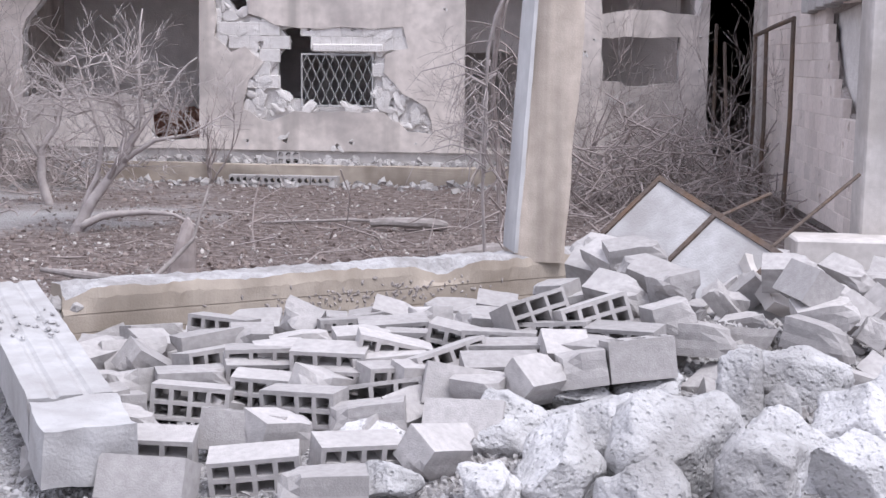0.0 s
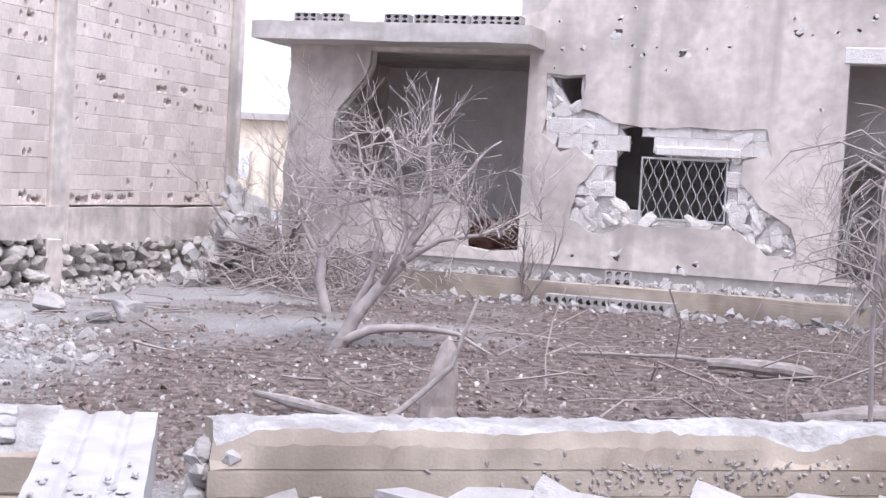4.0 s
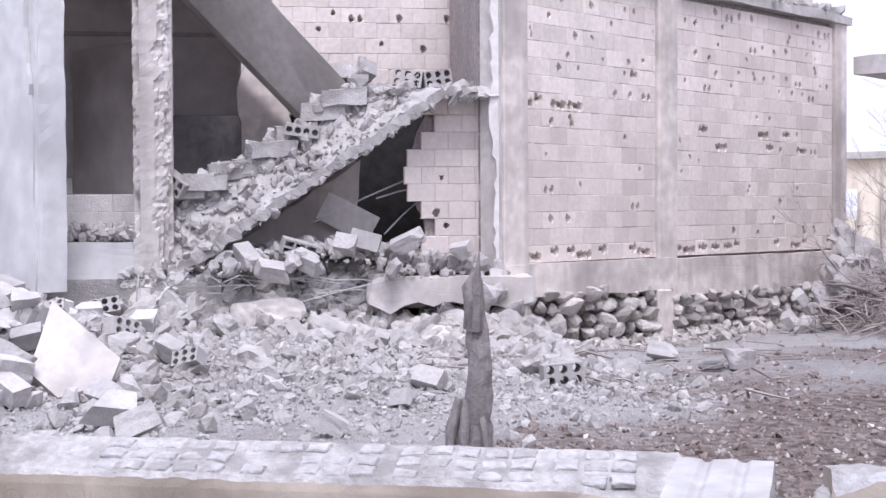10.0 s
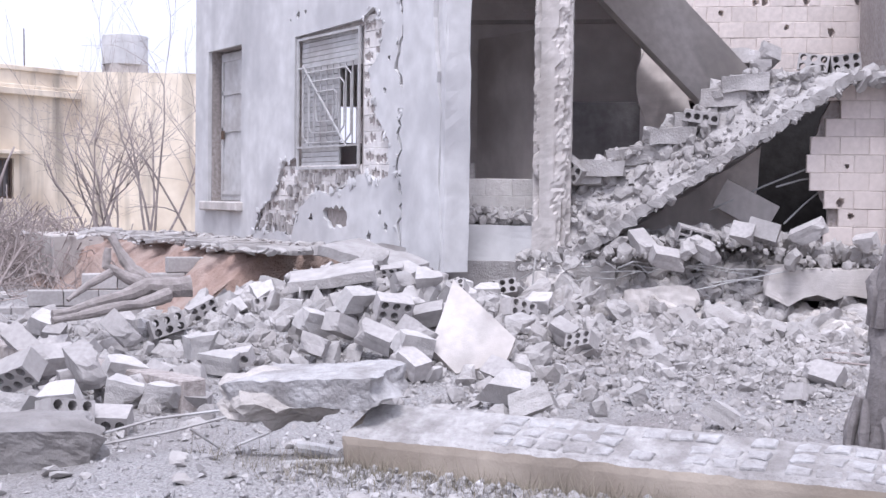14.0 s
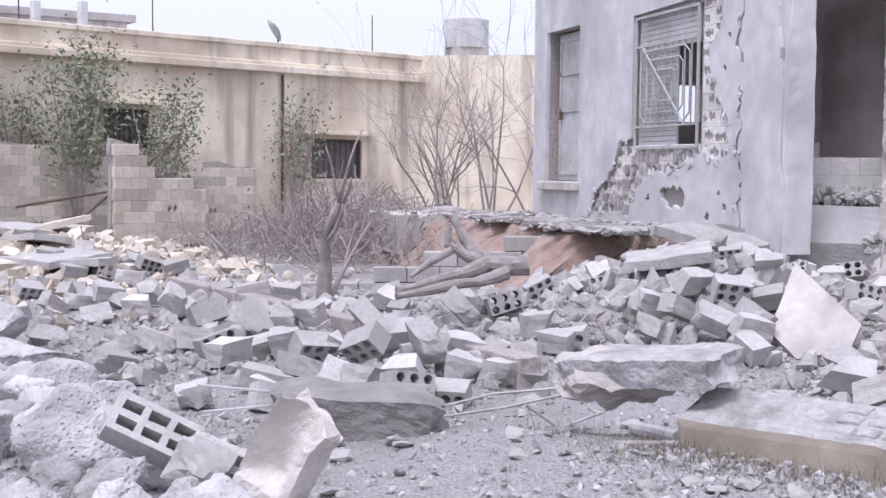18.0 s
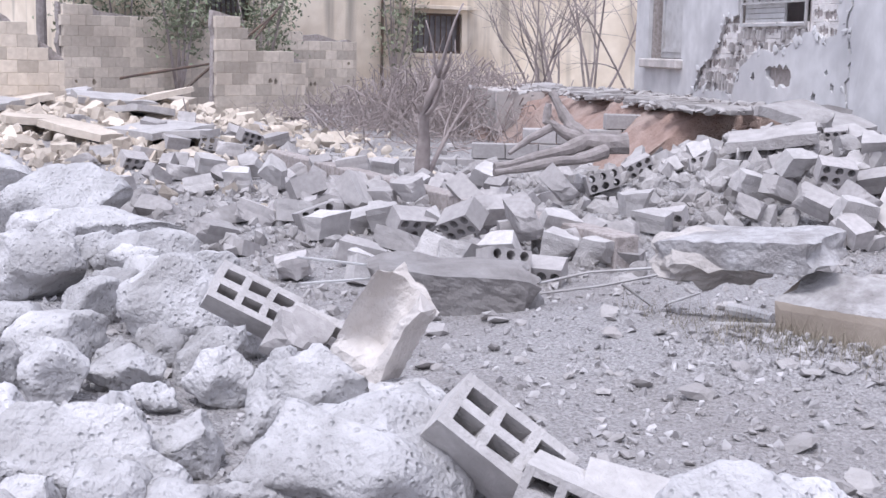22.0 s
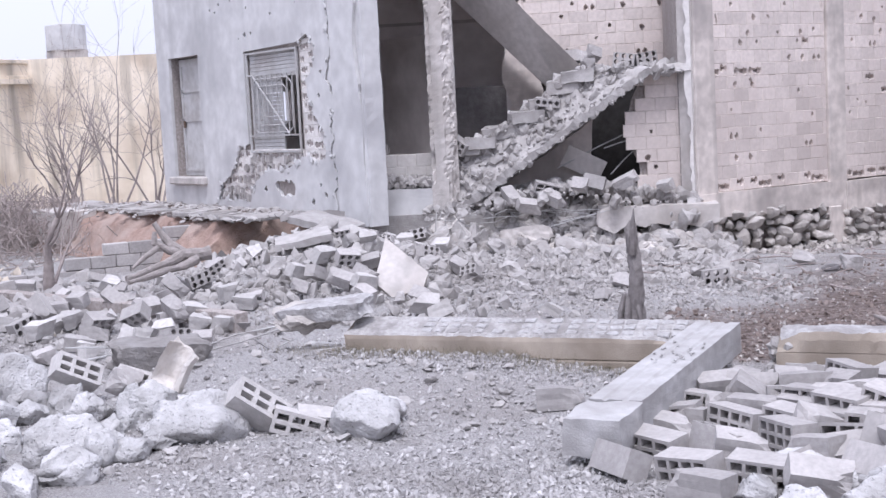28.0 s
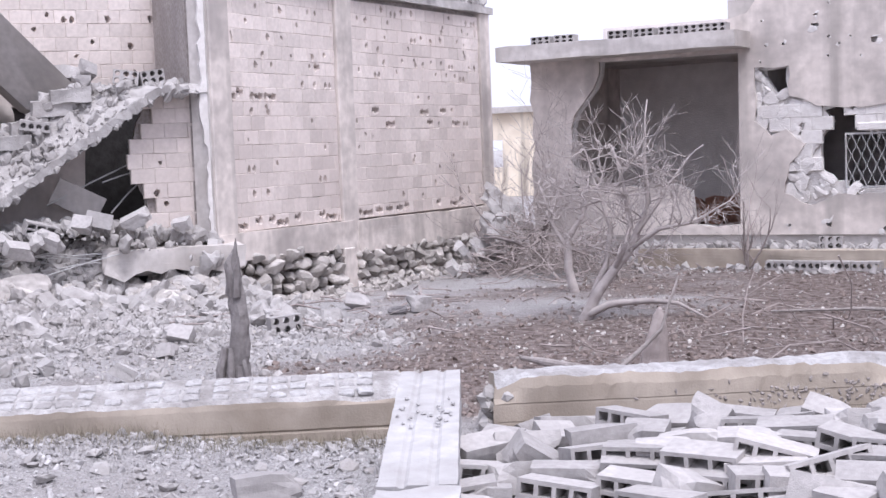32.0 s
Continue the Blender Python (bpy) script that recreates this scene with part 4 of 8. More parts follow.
for k in range(2):
    part("socket", box_bm(5.92 + 0.16 * k, 6.02 + 0.16 * k, -4.99, -4.97, 2.76, 2.86, 0.005), GREYPAINT, stair_house, m=DIAG)
# whitewashed front
win_open, door_open = rect(1.3, 3.32, 1.92, 3.79), rect(5.38, 6.85, 1.45, 3.9)
bare3 = jagged([(1.62, 1.16), (2.1, 1.12), (2.36, 1.36), (1.95, 1.45), (1.62, 1.36)], 0.06, 0.05, 72)
torn = jagged([(3.34, 3.82), (1.26, 3.86), (0.9, 3.98), (0.62, 3.75), (0.7, 3.4), (1.02, 3.2), (0.95, 2.9), (0.8, 2.6), (0.42, 2.25), (0.45, 1.82), (0.75, 1.72), (1.1, 1.86), (1.6, 1.72), (1.95, 1.62), (2.5, 1.64),
               (3.0, 1.44), (3.3, 1.22), (3.4, 1.0), (4.85, 1.02), (4.7, 1.3), (4.2, 1.5), (3.9, 1.85), (3.75, 2.08), (3.34, 2.1)], 0.14, 0.05, 73, keep=(0, 23))
edge = [(0.1 + 0.3 * noise.noise(Vector((k * 0.23, 3, 1))) + 0.1 * noise.noise(Vector((k * 0.9, 8, 1))), 0.85 + 0.1 * k) for k in range(44)]
crack = edge + [(u + 0.045 + 0.1 * abs(noise.noise(Vector((k * 0.45, 5, 2)))), z) for k, (u, z) in enumerate(edge)][::-1]
shots, zones = [], [win_open, door_open, torn, bare3, crack]
r = random.Random(77)
big = [(0.66, 1.36, 0.05), (0.5, 1.18, 0.06), (0.95, 1.06, 0.07), (2.75, 1.24, 0.08), (0.55, 2.9, 0.05), (0.45, 3.3, 0.05)]
while len(shots) < 46:
    u, z = r.uniform(-0.9, 7.2), r.uniform(1.0, 5.6)
    s = r.choice((0.025, 0.03, 0.04, 0.06))
    if clear(u, z, zones, s + 0.06) and all(math.dist((u, z), q[:2]) > 0.2 for q in big) and all(math.dist((u, z), (a, b)) > s + c + 0.1 for a, b, c in shots):
        shots.append((u, z, s))
part("front_core", slab_bm(rect(-0.95, 7.45, 0.7, 6.0), [win_open, door_open] + [bullet(u, z, s * 0.8, 300 + k) for k, (u, z, s) in enumerate(big)], -0.26, -0.07), MORTAR, stair_house, m=FRONT)
near_big = [bullet(u, z, s, 320 + k) for k, (u, z, s) in enumerate(big) if not in_poly(u, z, torn)]
near = [(k, q) for k, q in enumerate(shots) if q[0] < 4.8]
part("front_plaster", slab_bm(rect(-0.95, 5.0, 0.75, 6.05), [torn, bare3, crack] + near_big + [bullet(u, z, s, 200 + k) for k, (u, z, s) in near], -0.065, 0.0), WHITEWASH, stair_house, "whitewashed plaster, pitted and cracked", m=FRONT)
part("front_plaster", slab_bm(rect(5.0, 7.45, 0.75, 6.05), [door_open], -0.065, 0.0), WHITEWASH, stair_house, m=FRONT)
part("front_pilaster", roughen(slab_bm(jagged([(-0.95, 0.7), (-0.05, 0.7), (0.0, 6.0), (-0.9, 6.0), (-0.8, 3.5), (-0.95, 2.4)], 0.2, 0.05, 74, keep=(0, 1)), [], 0.004, 0.06), 0.01, 4, 4), WHITEWASH, stair_house, m=FRONT)
bare = part("bare_blocks", roughen(slab_bm(rect(1.32, 4.9, 0.95, 1.12), [], -0.068, -0.05), 0.01, 9, 3), RAW, stair_house, "broken hollow blocks laid bare", m=FRONT)
lay_blocks(bare, Matrix.Identity(4), 1.3, 4.95, 1.12, 1.92, -1, lambda u, z: not in_poly(u, z, torn), 0.5, (0, 2), 66, 0.1, -0.05, 0.0, KIT_PALE, lambda u, z: True)
lay_blocks(bare, Matrix.Identity(4), 0.4, 1.24, 1.75, 3.95, -1, lambda u, z: not in_poly(u, z, torn), 0.7, (1, 4, 7), 67, 0.0, -0.05, 0.0, KIT_PALE, lambda u, z: True)
lips = [mesh_of(stone_bm(1, 0.45, 0.8, 860 + k, 2, 0.4), "plaster_shard", WHITEWASH) for k in range(6)]
lr = random.Random(41)
for loop, n in ((torn, 110), (crack, 70)):
    for k in range(n):
        i = lr.randrange(len(loop))
        (a, b), (c, d), f = loop[i], loop[(i + 1) % len(loop)], lr.random()
        u, z = a + (c - a) * f + lr.uniform(-0.04, 0.04), b + (d - b) * f + lr.uniform(-0.04, 0.04)
        if not (1.3 < u < 3.32 and z > 1.88):
            s = 0.015 + 0.07 * lr.random() ** 2.2
            piece("plaster_shard", lr.choice(lips), stair_house, FRONT @ pose(u, -0.01 + 0.02 * lr.random(), z, lr.uniform(-20, 20), lr.uniform(0, 180), lr.uniform(-20, 20)) @ Matrix.Diagonal((s, s * 0.7, s * lr.uniform(0.5, 1.4), 1)))
for k in range(130):
    u, z = rng.uniform(1.3, 4.7), rng.choice((1.1, 1.22, 1.42, 1.64, 1.82))
    if in_poly(u, z, torn) and z < 1.9:
        part("block_web", roughen(box_bm(u - 0.014, u + 0.014, -0.06, -0.005, z - rng.uniform(0.03, 0.1), z + rng.uniform(0.02, 0.09)), 0.012, 20, k), BLOCK, stair_house, m=FRONT)
part("front_edge", roughen(pillar_bm(0.10, 0.34, 0.7, 6.0, 9, 0.003, 0.035), 0.010, 9, 3), WHITEWASH, stair_house, "ragged broken edge of the front wall", m=FRONT @ pose(-1.0, -0.12, 0))
part("door_step", roughen(box_bm(5.3, 6.95, -0.2, 0.12, 1.3, 1.45, 0.02), 0.012, 5, 1), CONCRETE, stair_house, m=FRONT)
part("window_back", box_bm(1.2, 3.4, -3.2, -3.1, 0.9, 4.0), INNER, stair_house, m=FRONT)

# steel door and window bars
door = thing("door_1", FRONT @ pose(5.45, -0.2, 1.46), "grey sheet steel door standing in a deep reveal", "door", kind="structure")
part("leaf", box_bm(0, 1.32, -0.04, 0.0, 0, 2.4, 0.005), GREYPAINT, door)
for x0, x1, z0, z1 in ((0.08, 1.24, 0.1, 0.16), (0.08, 1.24, 1.12, 1.2), (0.08, 1.24, 1.72, 1.78), (0.08, 1.24, 2.26, 2.32), (0.08, 0.14, 0.16, 2.26), (1.18, 1.24, 0.16, 2.26)):
    part("rail", box_bm(x0, x1, 0.0, 0.022, z0, z1), GREYPAINT, door)
part("handle", box_bm(1.1, 1.14, 0.02, 0.07, 1.0, 1.14, 0.004), IRON, door)
bars = thing("window_bars", FRONT @ pose(1.32, -0.03, 1.93), "grey welded window bars over a louvred shutter", "window bars")
for x0, x1, z0, z1 in ((0, 1.98, 0, 0.035), (0, 1.98, 1.82, 1.855), (0, 0.035, 0.035, 1.82), (1.945, 1.98, 0.035, 1.82), (0.035, 1.945, 0.3, 0.325), (0.035, 1.945, 1.42, 1.445)):
    part("frame_bar", box_bm(x0, x1, -0.015, 0.015, z0, z1), GREYPAINT, bars)
for k in range(9):
    x = 0.2 * (k + 1)
    part("upright", box_bm(x, x + 0.016, -0.008, 0.008, 0.325, 1.42), GREYPAINT, bars)
for s in (0.85, 0.62, 0.36):
    pts = [(0.99 + s * 0.9 * c, 0.015, 0.86 + s * 0.58 * d) for c, d in ((-1, -0.8), (-0.8, -1), (0.8, -1), (1, -0.8), (1, 0.8), (0.8, 1), (-0.8, 1), (-1, 0.8), (-1, -0.8))]
    part("scroll", tube_bm(pts, [0.012] * 9, 5), GREYPAINT, bars)
part("diagonal", tube_bm([(1.75, 0.02, 1.45), (0.35, 0.02, 0.3)], [0.014, 0.014], 5), GREYPAINT, bars)
for k in range(26):
    part("louvre", box_bm(0.72 if k < 19 else 0.04, 1.94, -0.08, -0.05, 0.04 + 0.07 * k, 0.103 + 0.07 * k), GREYPAINT, bars)

# earth bank with slab rim in front of it
bank = thing("earth_bank", FRONT, "cut orange clay bank under a broken slab rim", "bank", kind="structure")
bm = bmesh.new()
rings = []
for i in range(82):
    u = 1.4 + 0.1 * i
    ring = []
    for k in range(9):
        f = k / 8
        y = 1.35 + 1.2 * f + 0.25 * noise.noise(Vector((u * 0.9, f * 2, 0)))
        z = 0.86 - 1.05 * f ** 1.2
        q = noise.noise_vector(Vector((u * 2.2, f * 5, 7))) * (0.09 if 0 < k < 8 else 0.02) + noise.noise_vector(Vector((u * 6, f * 9, 4))) * 0.035
        ring.append(bm.verts.new((u + q.x, y + q.y, z + q.z)))
    ring.append(bm.verts.new((u, -0.25, -0.3)))
    ring.append(bm.verts.new((u, -0.02, 0.86)))
    rings.append(ring)
for a_, b_ in zip(rings, rings[1:]):
    for k in range(11):
        bm.faces.new((a_[k], a_[(k + 1) % 11], b_[(k + 1) % 11], b_[k]))
bm.faces.new(rings[0])
bm.faces.new(rings[-1])
part("clay_face", bm, CLAY, bank, smooth=True)
r = random.Random(91)
for k in range(22):
    u = 1.0 + 0.4 * k + r.uniform(-0.1, 0.1)
    part("rim_slab", roughen(box_bm(-0.3, 0.3, -0.35, 0.3, 0, 0.07, 0.01), 0.02, 4, k), RAW, bank, m=pose(u, 1.15 + r.uniform(-0.1, 0.25), 0.85, r.uniform(-6, 3), r.uniform(-5, 5), r.uniform(-25, 25)))
for k in range(4):
    part("stone_step", roughen(box_bm(-0.9, 0.75 - 0.12 * k, -0.4, 0.45, -0.5, 0.17, 0.02), 0.02, 3, k), CONCRETE, bank, m=pose(9.4 + 0.55 * k - 0.9, 1.9 - 0.1 * k, 0.70 - 0.17 * k))

# ---- house beside it, with the block flank ----
flank_house = thing("block_house", pose(0, 0, 0), "block-built house corner with cast pillars, flank shot through", "house")
hole = jagged([(5.55, 2.45), (6.2, 1.75), (6.75, 1.45), (7.35, 1.35), (7.6, 1.3), (7.75, 0.9), (7.62, 0.45), (7.3, 0.3), (7.3, 0.12), (7.85, 0.12), (7.85, 2.75), (5.6, 2.6)], 0.2, 0.05, 81, keep=(8, 9, 10))
backing = part("flank_wall", slab_bm(rect(0, 8.0, -0.2, 5.2), [], 0.21, 0.36), PALE, flank_house, m=FLANK)
face = part("flank_face", slab_bm(rect(0, 7.9, -0.2, 5.2), [hole], 0.13, 0.2), MORTAR, flank_house, m=FLANK)
lay_blocks(face, Matrix.Identity(4), 1.2, 7.85, 0.1, 4.2, 1, lambda u, z: in_poly(u, z, hole), 0.10, (), 85, 0.15, 0.045)
for u0, u1 in ((7.86, 8.35), (1.0, 1.35)):
    part("pillar", roughen(box_bm(u0, u1, -0.05, 0.4, -0.2, 5.4, 0.02), 0.01, 3, u0), CONCRETE, flank_house, m=FLANK)
part("front_wall", slab_bm(rect(4.1, 12.0, -0.2, 5.4), [], 10.72, 10.95), CONCRETE, flank_house)
part("roof", box_bm(3.6, 12, 10.7, 19.3, 5.4, 5.65), CONCRETE, flank_house)
part("kerb", roughen(box_bm(2.9, 4.6, 10.1, 10.75, -0.2, 0.28, 0.02), 0.02, 3, 2), CONCRETE, flank_house)
for k in range(7):
    part("capping_block", roughen(box_bm(-0.22, 0.22, -0.1, 0.1, 0, 0.2, 0.01), 0.01, 6, k), BLOCK, flank_house, m=FLANK @ pose(4.9 + 0.46 * k, 0.02, 2.62 + 0.02 * k))

# pipe frame of a vine arbour leaning on the flank
arbour = thing("vine_arbour", FLANK @ pose(0, -0.25, 0), "rusty bent pipe frame leaning on the block wall", "frame")
for a_, b_ in (((2.1, 0, 0.0), (2.2, 0, 2.4)), ((3.1, 0, 0.0), (3.15, 0, 2.42)), ((5.0, 0, 0.05), (5.15, 0, 2.55)), ((2.15, 0, 2.38), (5.2, 0, 2.55)), ((1.0, -0.2, 0.0), (0.4, -0.2, 2.3)), ((-0.1, -0.3, 0.0), (0.1, -0.3, 2.6))):
    part("pipe", tube_bm([a_, [(p + q) / 2 + 0.02 for p, q in zip(a_, b_)], b_], [0.03] * 3, 6), IRON, arbour)
for a_, b_ in (((2.3, 8.6, 0.3), (3.3, 9.3, 1.0)), ((1.3, 8.9, 0.3), (2.6, 9.9, 0.75))):
    rod = thing("iron_rod", pose(0, 0, 0), "bent rusty rod sticking out of the rubble", "rod")
    part("rod", tube_bm([a_, [(p + q) / 2 for p, q in zip(a_, b_)], b_], [0.018] * 3, 6), IRON, rod)

# fallen sheet-metal gate with two pale panels
gx_ = Vector((1.86, 5.81, 0.62)) - Vector((1.27, 6.74, 0.95))
gy_ = Vector((0.82, 6.75, 0.62)) - Vector((1.27, 6.74, 0.95))
gx_.normalize()
gz_ = gx_.cross(gy_).normalized()
gz_ = gz_ if gz_.z > 0 else -gz_
gm_ = Matrix((gx_, gz_.cross(gx_), gz_)).transposed().to_4x4()
gate = thing("fallen_gate", Matrix.Translation((1.36, 6.28, 0.66)) @ gm_, "fallen steel gate leaf with two pale sheet panels", "gate")
for x0, x1 in ((-0.68, -0.02), (0.02, 0.68)):
    part("panel", box_bm(x0, x1, -0.36, 0.36, -0.008, 0.008), SHEET, gate)
for x0, x1, y0, y1 in ((-0.72, 0.72, -0.4, -0.36), (-0.72, 0.72, 0.36, 0.4), (-0.72, -0.68, -0.36, 0.36), (0.68, 0.72, -0.36, 0.36), (-0.02, 0.02, -0.36, 0.36)):
    part("frame_bar", box_bm(x0, x1, y0, y1, -0.025, 0.025), IRON, gate)

# ---- ochre house across the waste ground ----
ochre = thing("ochre_house", OCHRE, "weathered ochre rendered house with a flat roof", "house")
o1, o2 = rect(2.13, 3.85, 1.36, 2.4), rect(8.75, 9.95, 2.05, 2.95)
part("wall", slab_bm(rect(0, 13.2, -0.3, 4.75), [o1, o2], -0.3, 0.0), YELLOW, ochre, "ochre render with dark rain streaks")
part("roof", box_bm(0, 13.18, -9, -0.3, 4.4, 4.6), CONCRETE, ochre)
part("end_wall", box_bm(12.9, 13.19, -9, -0.31, -0.3, 4.74), YELLOW, ochre)
for z0, z1, d in ((4.03, 4.2, 0.22), (4.2, 4.3, 0.12), (4.66, 4.79, 0.07)):
    part("cornice", box_bm(-0.02, 13.2 + d, -0.02, d, z0, z1, 0.015), YELLOW, ochre)
for u0, u1, z0, z1 in ((2.13, 3.85, 1.36, 2.4), (8.75, 9.95, 2.05, 2.95)):
    w = part("window", box_bm(u0, u1, -0.16, -0.14, z0, z1), DARK, ochre, "dark window behind iron bars")
    for k in range(9):
        x = u0 + (u1 - u0) * (k + 0.5) / 9
        part("bar", box_bm(x - 0.012, x + 0.012, -0.10, -0.08, z0, z1), IRON, w)
    for x0, x1, y0, y1 in ((u0, u1, z0, z0 + 0.06), (u0, u1, z1 - 0.06, z1), (u0, u0 + 0.06, z0 + 0.06, z1 - 0.06), (u1 - 0.06, u1, z0 + 0.06, z1 - 0.06)):
        part("frame", box_bm(x0, x1, -0.13, -0.06, y0, y1), IRON, w)
    part("hood", box_bm(u0 - 0.35, u1 + 0.35, -0.02, 0.3, z1 + 0.1, z1 + 0.2, 0.01), YELLOW, ochre)
    part("sill", box_bm(u0 - 0.1, u1 + 0.1, -0.1, 0.06, z0 - 0.08, z0), YELLOW, ochre)
part("drain_pipe", tube_bm([(4.85, 0.05, 4.0), (4.85, 0.05, 0.3)], [0.04, 0.04], 6), IRON, ochre)
part("annex", box_bm(0.0, 5.2, 0.0, 0.3, -0.3, 4.8), YELLOW, ochre, "ochre annex wall", m=pose(0.0, 0.0, 0, 0, 0, 125.1))
tank = thing("water_tank", Matrix.Translation((-37.4, 11.4, 5.0)), "white water tank on the roof", "water tank")
bm = bmesh.new()
bmesh.ops.create_cone(bm, cap_ends=True, segments=20, radius1=0.62, radius2=0.62, depth=0.78, matrix=Matrix.Translation((0, 0, 0.45)))
part("drum", bm, WHITEWASH, tank)
part("lid", box_bm(-0.3, 0.3, -0.3, 0.3, 0.84, 0.9, 0.02), WHITEWASH, tank)
part("stand", box_bm(-0.5, 0.5, -0.5, 0.5, -0.3, 0.06), CONCRETE, tank)
for u, h in ((0.9, 1.3), (8.0, 1.3), (11.5, 1.4)):
    mast = thing("roof_mast", OCHRE @ pose(u, -1.0, 4.6), "thin aerial mast on the flat roof", "mast")
    part("rod", tube_bm([(0, 0, 0), (0.02, 0, h)], [0.02, 0.015], 5), IRON, mast)
for u, h in ((11.1, 0.75), (9.9, 0.85)):
    post = thing("roof_post", OCHRE @ pose(u, -1.0, 4.6), "short white concrete post on the flat roof", "post")
    part("shaft", roughen(box_bm(-0.09, 0.09, -0.09, 0.09, 0, h, 0.01), 0.01, 6, u), WHITEWASH, post)
dish = thing("satellite_dish", OCHRE @ pose(4.2, -1.0, 4.6), "small grey dish on a stalk on the flat roof", "dish")
part("stalk", tube_bm([(0, 0, 0), (0, 0, 0.5)], [0.025, 0.025], 6), IRON, dish)
bm = bmesh.new()
rings = [[bm.verts.new((0.32 * f_ * math.cos(a_), -0.12 * f_ * f_, 0.32 * f_ * math.sin(a_))) for a_ in [k * math.pi / 8 for k in range(16)]] for f_ in (0.1, 0.4, 0.7, 1.0)]
for p_, q_ in zip(rings, rings[1:]):
    for k in range(16):
        bm.faces.new((p_[k], p_[(k + 1) % 16], q_[(k + 1) % 16], q_[k]))
bm.faces.new(rings[0])
bmesh.ops.solidify(bm, geom=bm.faces[:], thickness=0.02)
part("reflector", bm, GREYPAINT, dish, m=pose(0, 0, 0.68, 0, 0, 35) @ pose(0, 0, 0, 30, 0, 0))
# taller house behind, and a pole
back = thing("grey_house", pose(-46.5, -6.0, 0, 0, 0, -72), "pale stone house rising behind the ochre one", "house")
part("wall", slab_bm(rect(-9, 9, 0, 6.6), [rect(-4.8, -3.4, 3.6, 5.0), rect(1.0, 2.4, 3.6, 5.0)], 0, 0.3), PLASTER, back)
part("balcony", box_bm(-9, 9, 0.0, 1.0, 3.0, 3.2), CONCRETE, back)
part("roof", box_bm(-9.3, 9.3, -8, 0.4, 6.6, 6.85), CONCRETE, back)
for u in (-4.8, 1.0):
    part("window", box_bm(u, u + 1.4, 0.1, 0.14, 3.6, 5.0), DARK, back, "dark window pane")
part("side_wall", box_bm(-9, -8.7, -8, 0, 0, 6.6), PLASTER, back)
part("side_wall", box_bm(8.7, 9, -8, 0, 0, 6.6), PLASTER, back)
pole = thing("wooden_pole", pose(-29.9, -2.2, 0, 0, 2), "weathered wooden utility pole", "pole")
part("shaft", tube_bm([(0, 0, -0.2), (0.02, 0, 3), (0.0, 0.02, 7.5)], [0.12, 0.11, 0.09], 8), BARK, pole)

# ragged yard walls of blocks in front of the ochre house
def yard_wall(x0, y0, x1, y1, zs, label, seed):
    L = math.dist((x0, y0), (x1, y1))
    base = frame_of(x0, y0, x1, y1)
    ob = thing("yard_wall", base, label, "wall", "yard walls", "structure")
    n = len(zs) - 1
    loop = [(0, -0.3), (L, -0.3)] + [(L * (n - k) / n, zs[n - k]) for k in range(n + 1)]
    part("core", slab_bm(jagged(loop, 0.25, 0.05, seed, keep=(0,)), [], -0.25, -0.11), MORTAR, ob)
    lay_blocks(ob, Matrix.Identity(4), 0.0, L, 0.1, max(zs), -1, lambda u, z: z > np.interp(u, [L * k / n for k in range(n + 1)], zs) - 0.05, 0.1, (), seed, 0.1, 0.012, 0.0, KIT_YARD)
    return ob


yard_wall(-33.5, 4.9, -29.5, -1.8, (1.6, 1.75, 1.8, 1.7, 2.0, 2.1, 2.3), "pale block yard wall with a broken top", 101)
yard_wall(-27.45, 3.0, -26.6, 1.2, (1.2, 1.35, 1.35, 1.4, 2.05, 2.15), "leaning ragged pier of pale blocks", 102)
yard_wall(-24.7, -1.45, -24.2, -4.2, (1.2, 1.9, 2.4, 2.5), "broken end of a pale block wall", 103)
# low kerb across the waste ground
kerb = thing("garden_kerb", frame_of(-16.4, 1.35, -8.9, 3.16), "low sandy block kerb among the rubble", "kerb", kind="structure")
for k in range(17):
    part("kerb_block", roughen(box_bm(0.45 * k, 0.45 * k + 0.435, 0.0, 0.2, -0.1, 0.31, 0.01), 0.008, 5, k), MORTAR, kerb)
step_wall = thing("ruined_step_wall", frame_of(-18.2, 2.7, -17.6, 6.2), "ruined stepped garden wall of grey blocks", "wall", kind="structure")
for j in range(4):
    for k in range(9):
        if k >= j * 2.2:
            part("block", roughen(box_bm(0.44 * k + 0.2 * (j % 2), 0.44 * k + 0.43 + 0.2 * (j % 2), -0.2, 0.0, 0.21 * j - 0.1, 0.21 * j + 0.1, 0.01), 0.01, 5, k + j), BLOCK, step_wall)

# distance: hazy low hill and a few far walls seen between the houses
far_wall = thing("far_house", pose(-20, 48, 0, 0, 0, 10), "far pale stone house in the haze", "house")
part("wall", slab_bm(rect(-7, 4, 0, 3.4), [rect(-5, -4, 1.2, 2.3), rect(0, 1, 1.2, 2.3)], 0, 0.3), YELLOW, far_wall)
part("roof", box_bm(-7.2, 4.2, -0.2, 6, 3.4, 3.65), CONCRETE, far_wall)
yard_wall(-14.6, 32, -9.0, 32.5, (1.8, 1.8, 1.6), "far pale block wall between the houses", 104)
def gashed(u, z):
    """Blocks torn open along the two shell tears."""
    return any(abs(u - a) < 0.2 and abs(z - b) < 0.11 for a, b in ((4.5, 2.76), (5.1, 2.6), (6.05, 2.74), (6.95, 2.66), (7.4, 2.56), (2.72, 3.38), (1.6, 2.86), (0.7, 2.88), (1.1, 2.86), (5.5, 1.0), (6.4, 2.56)))


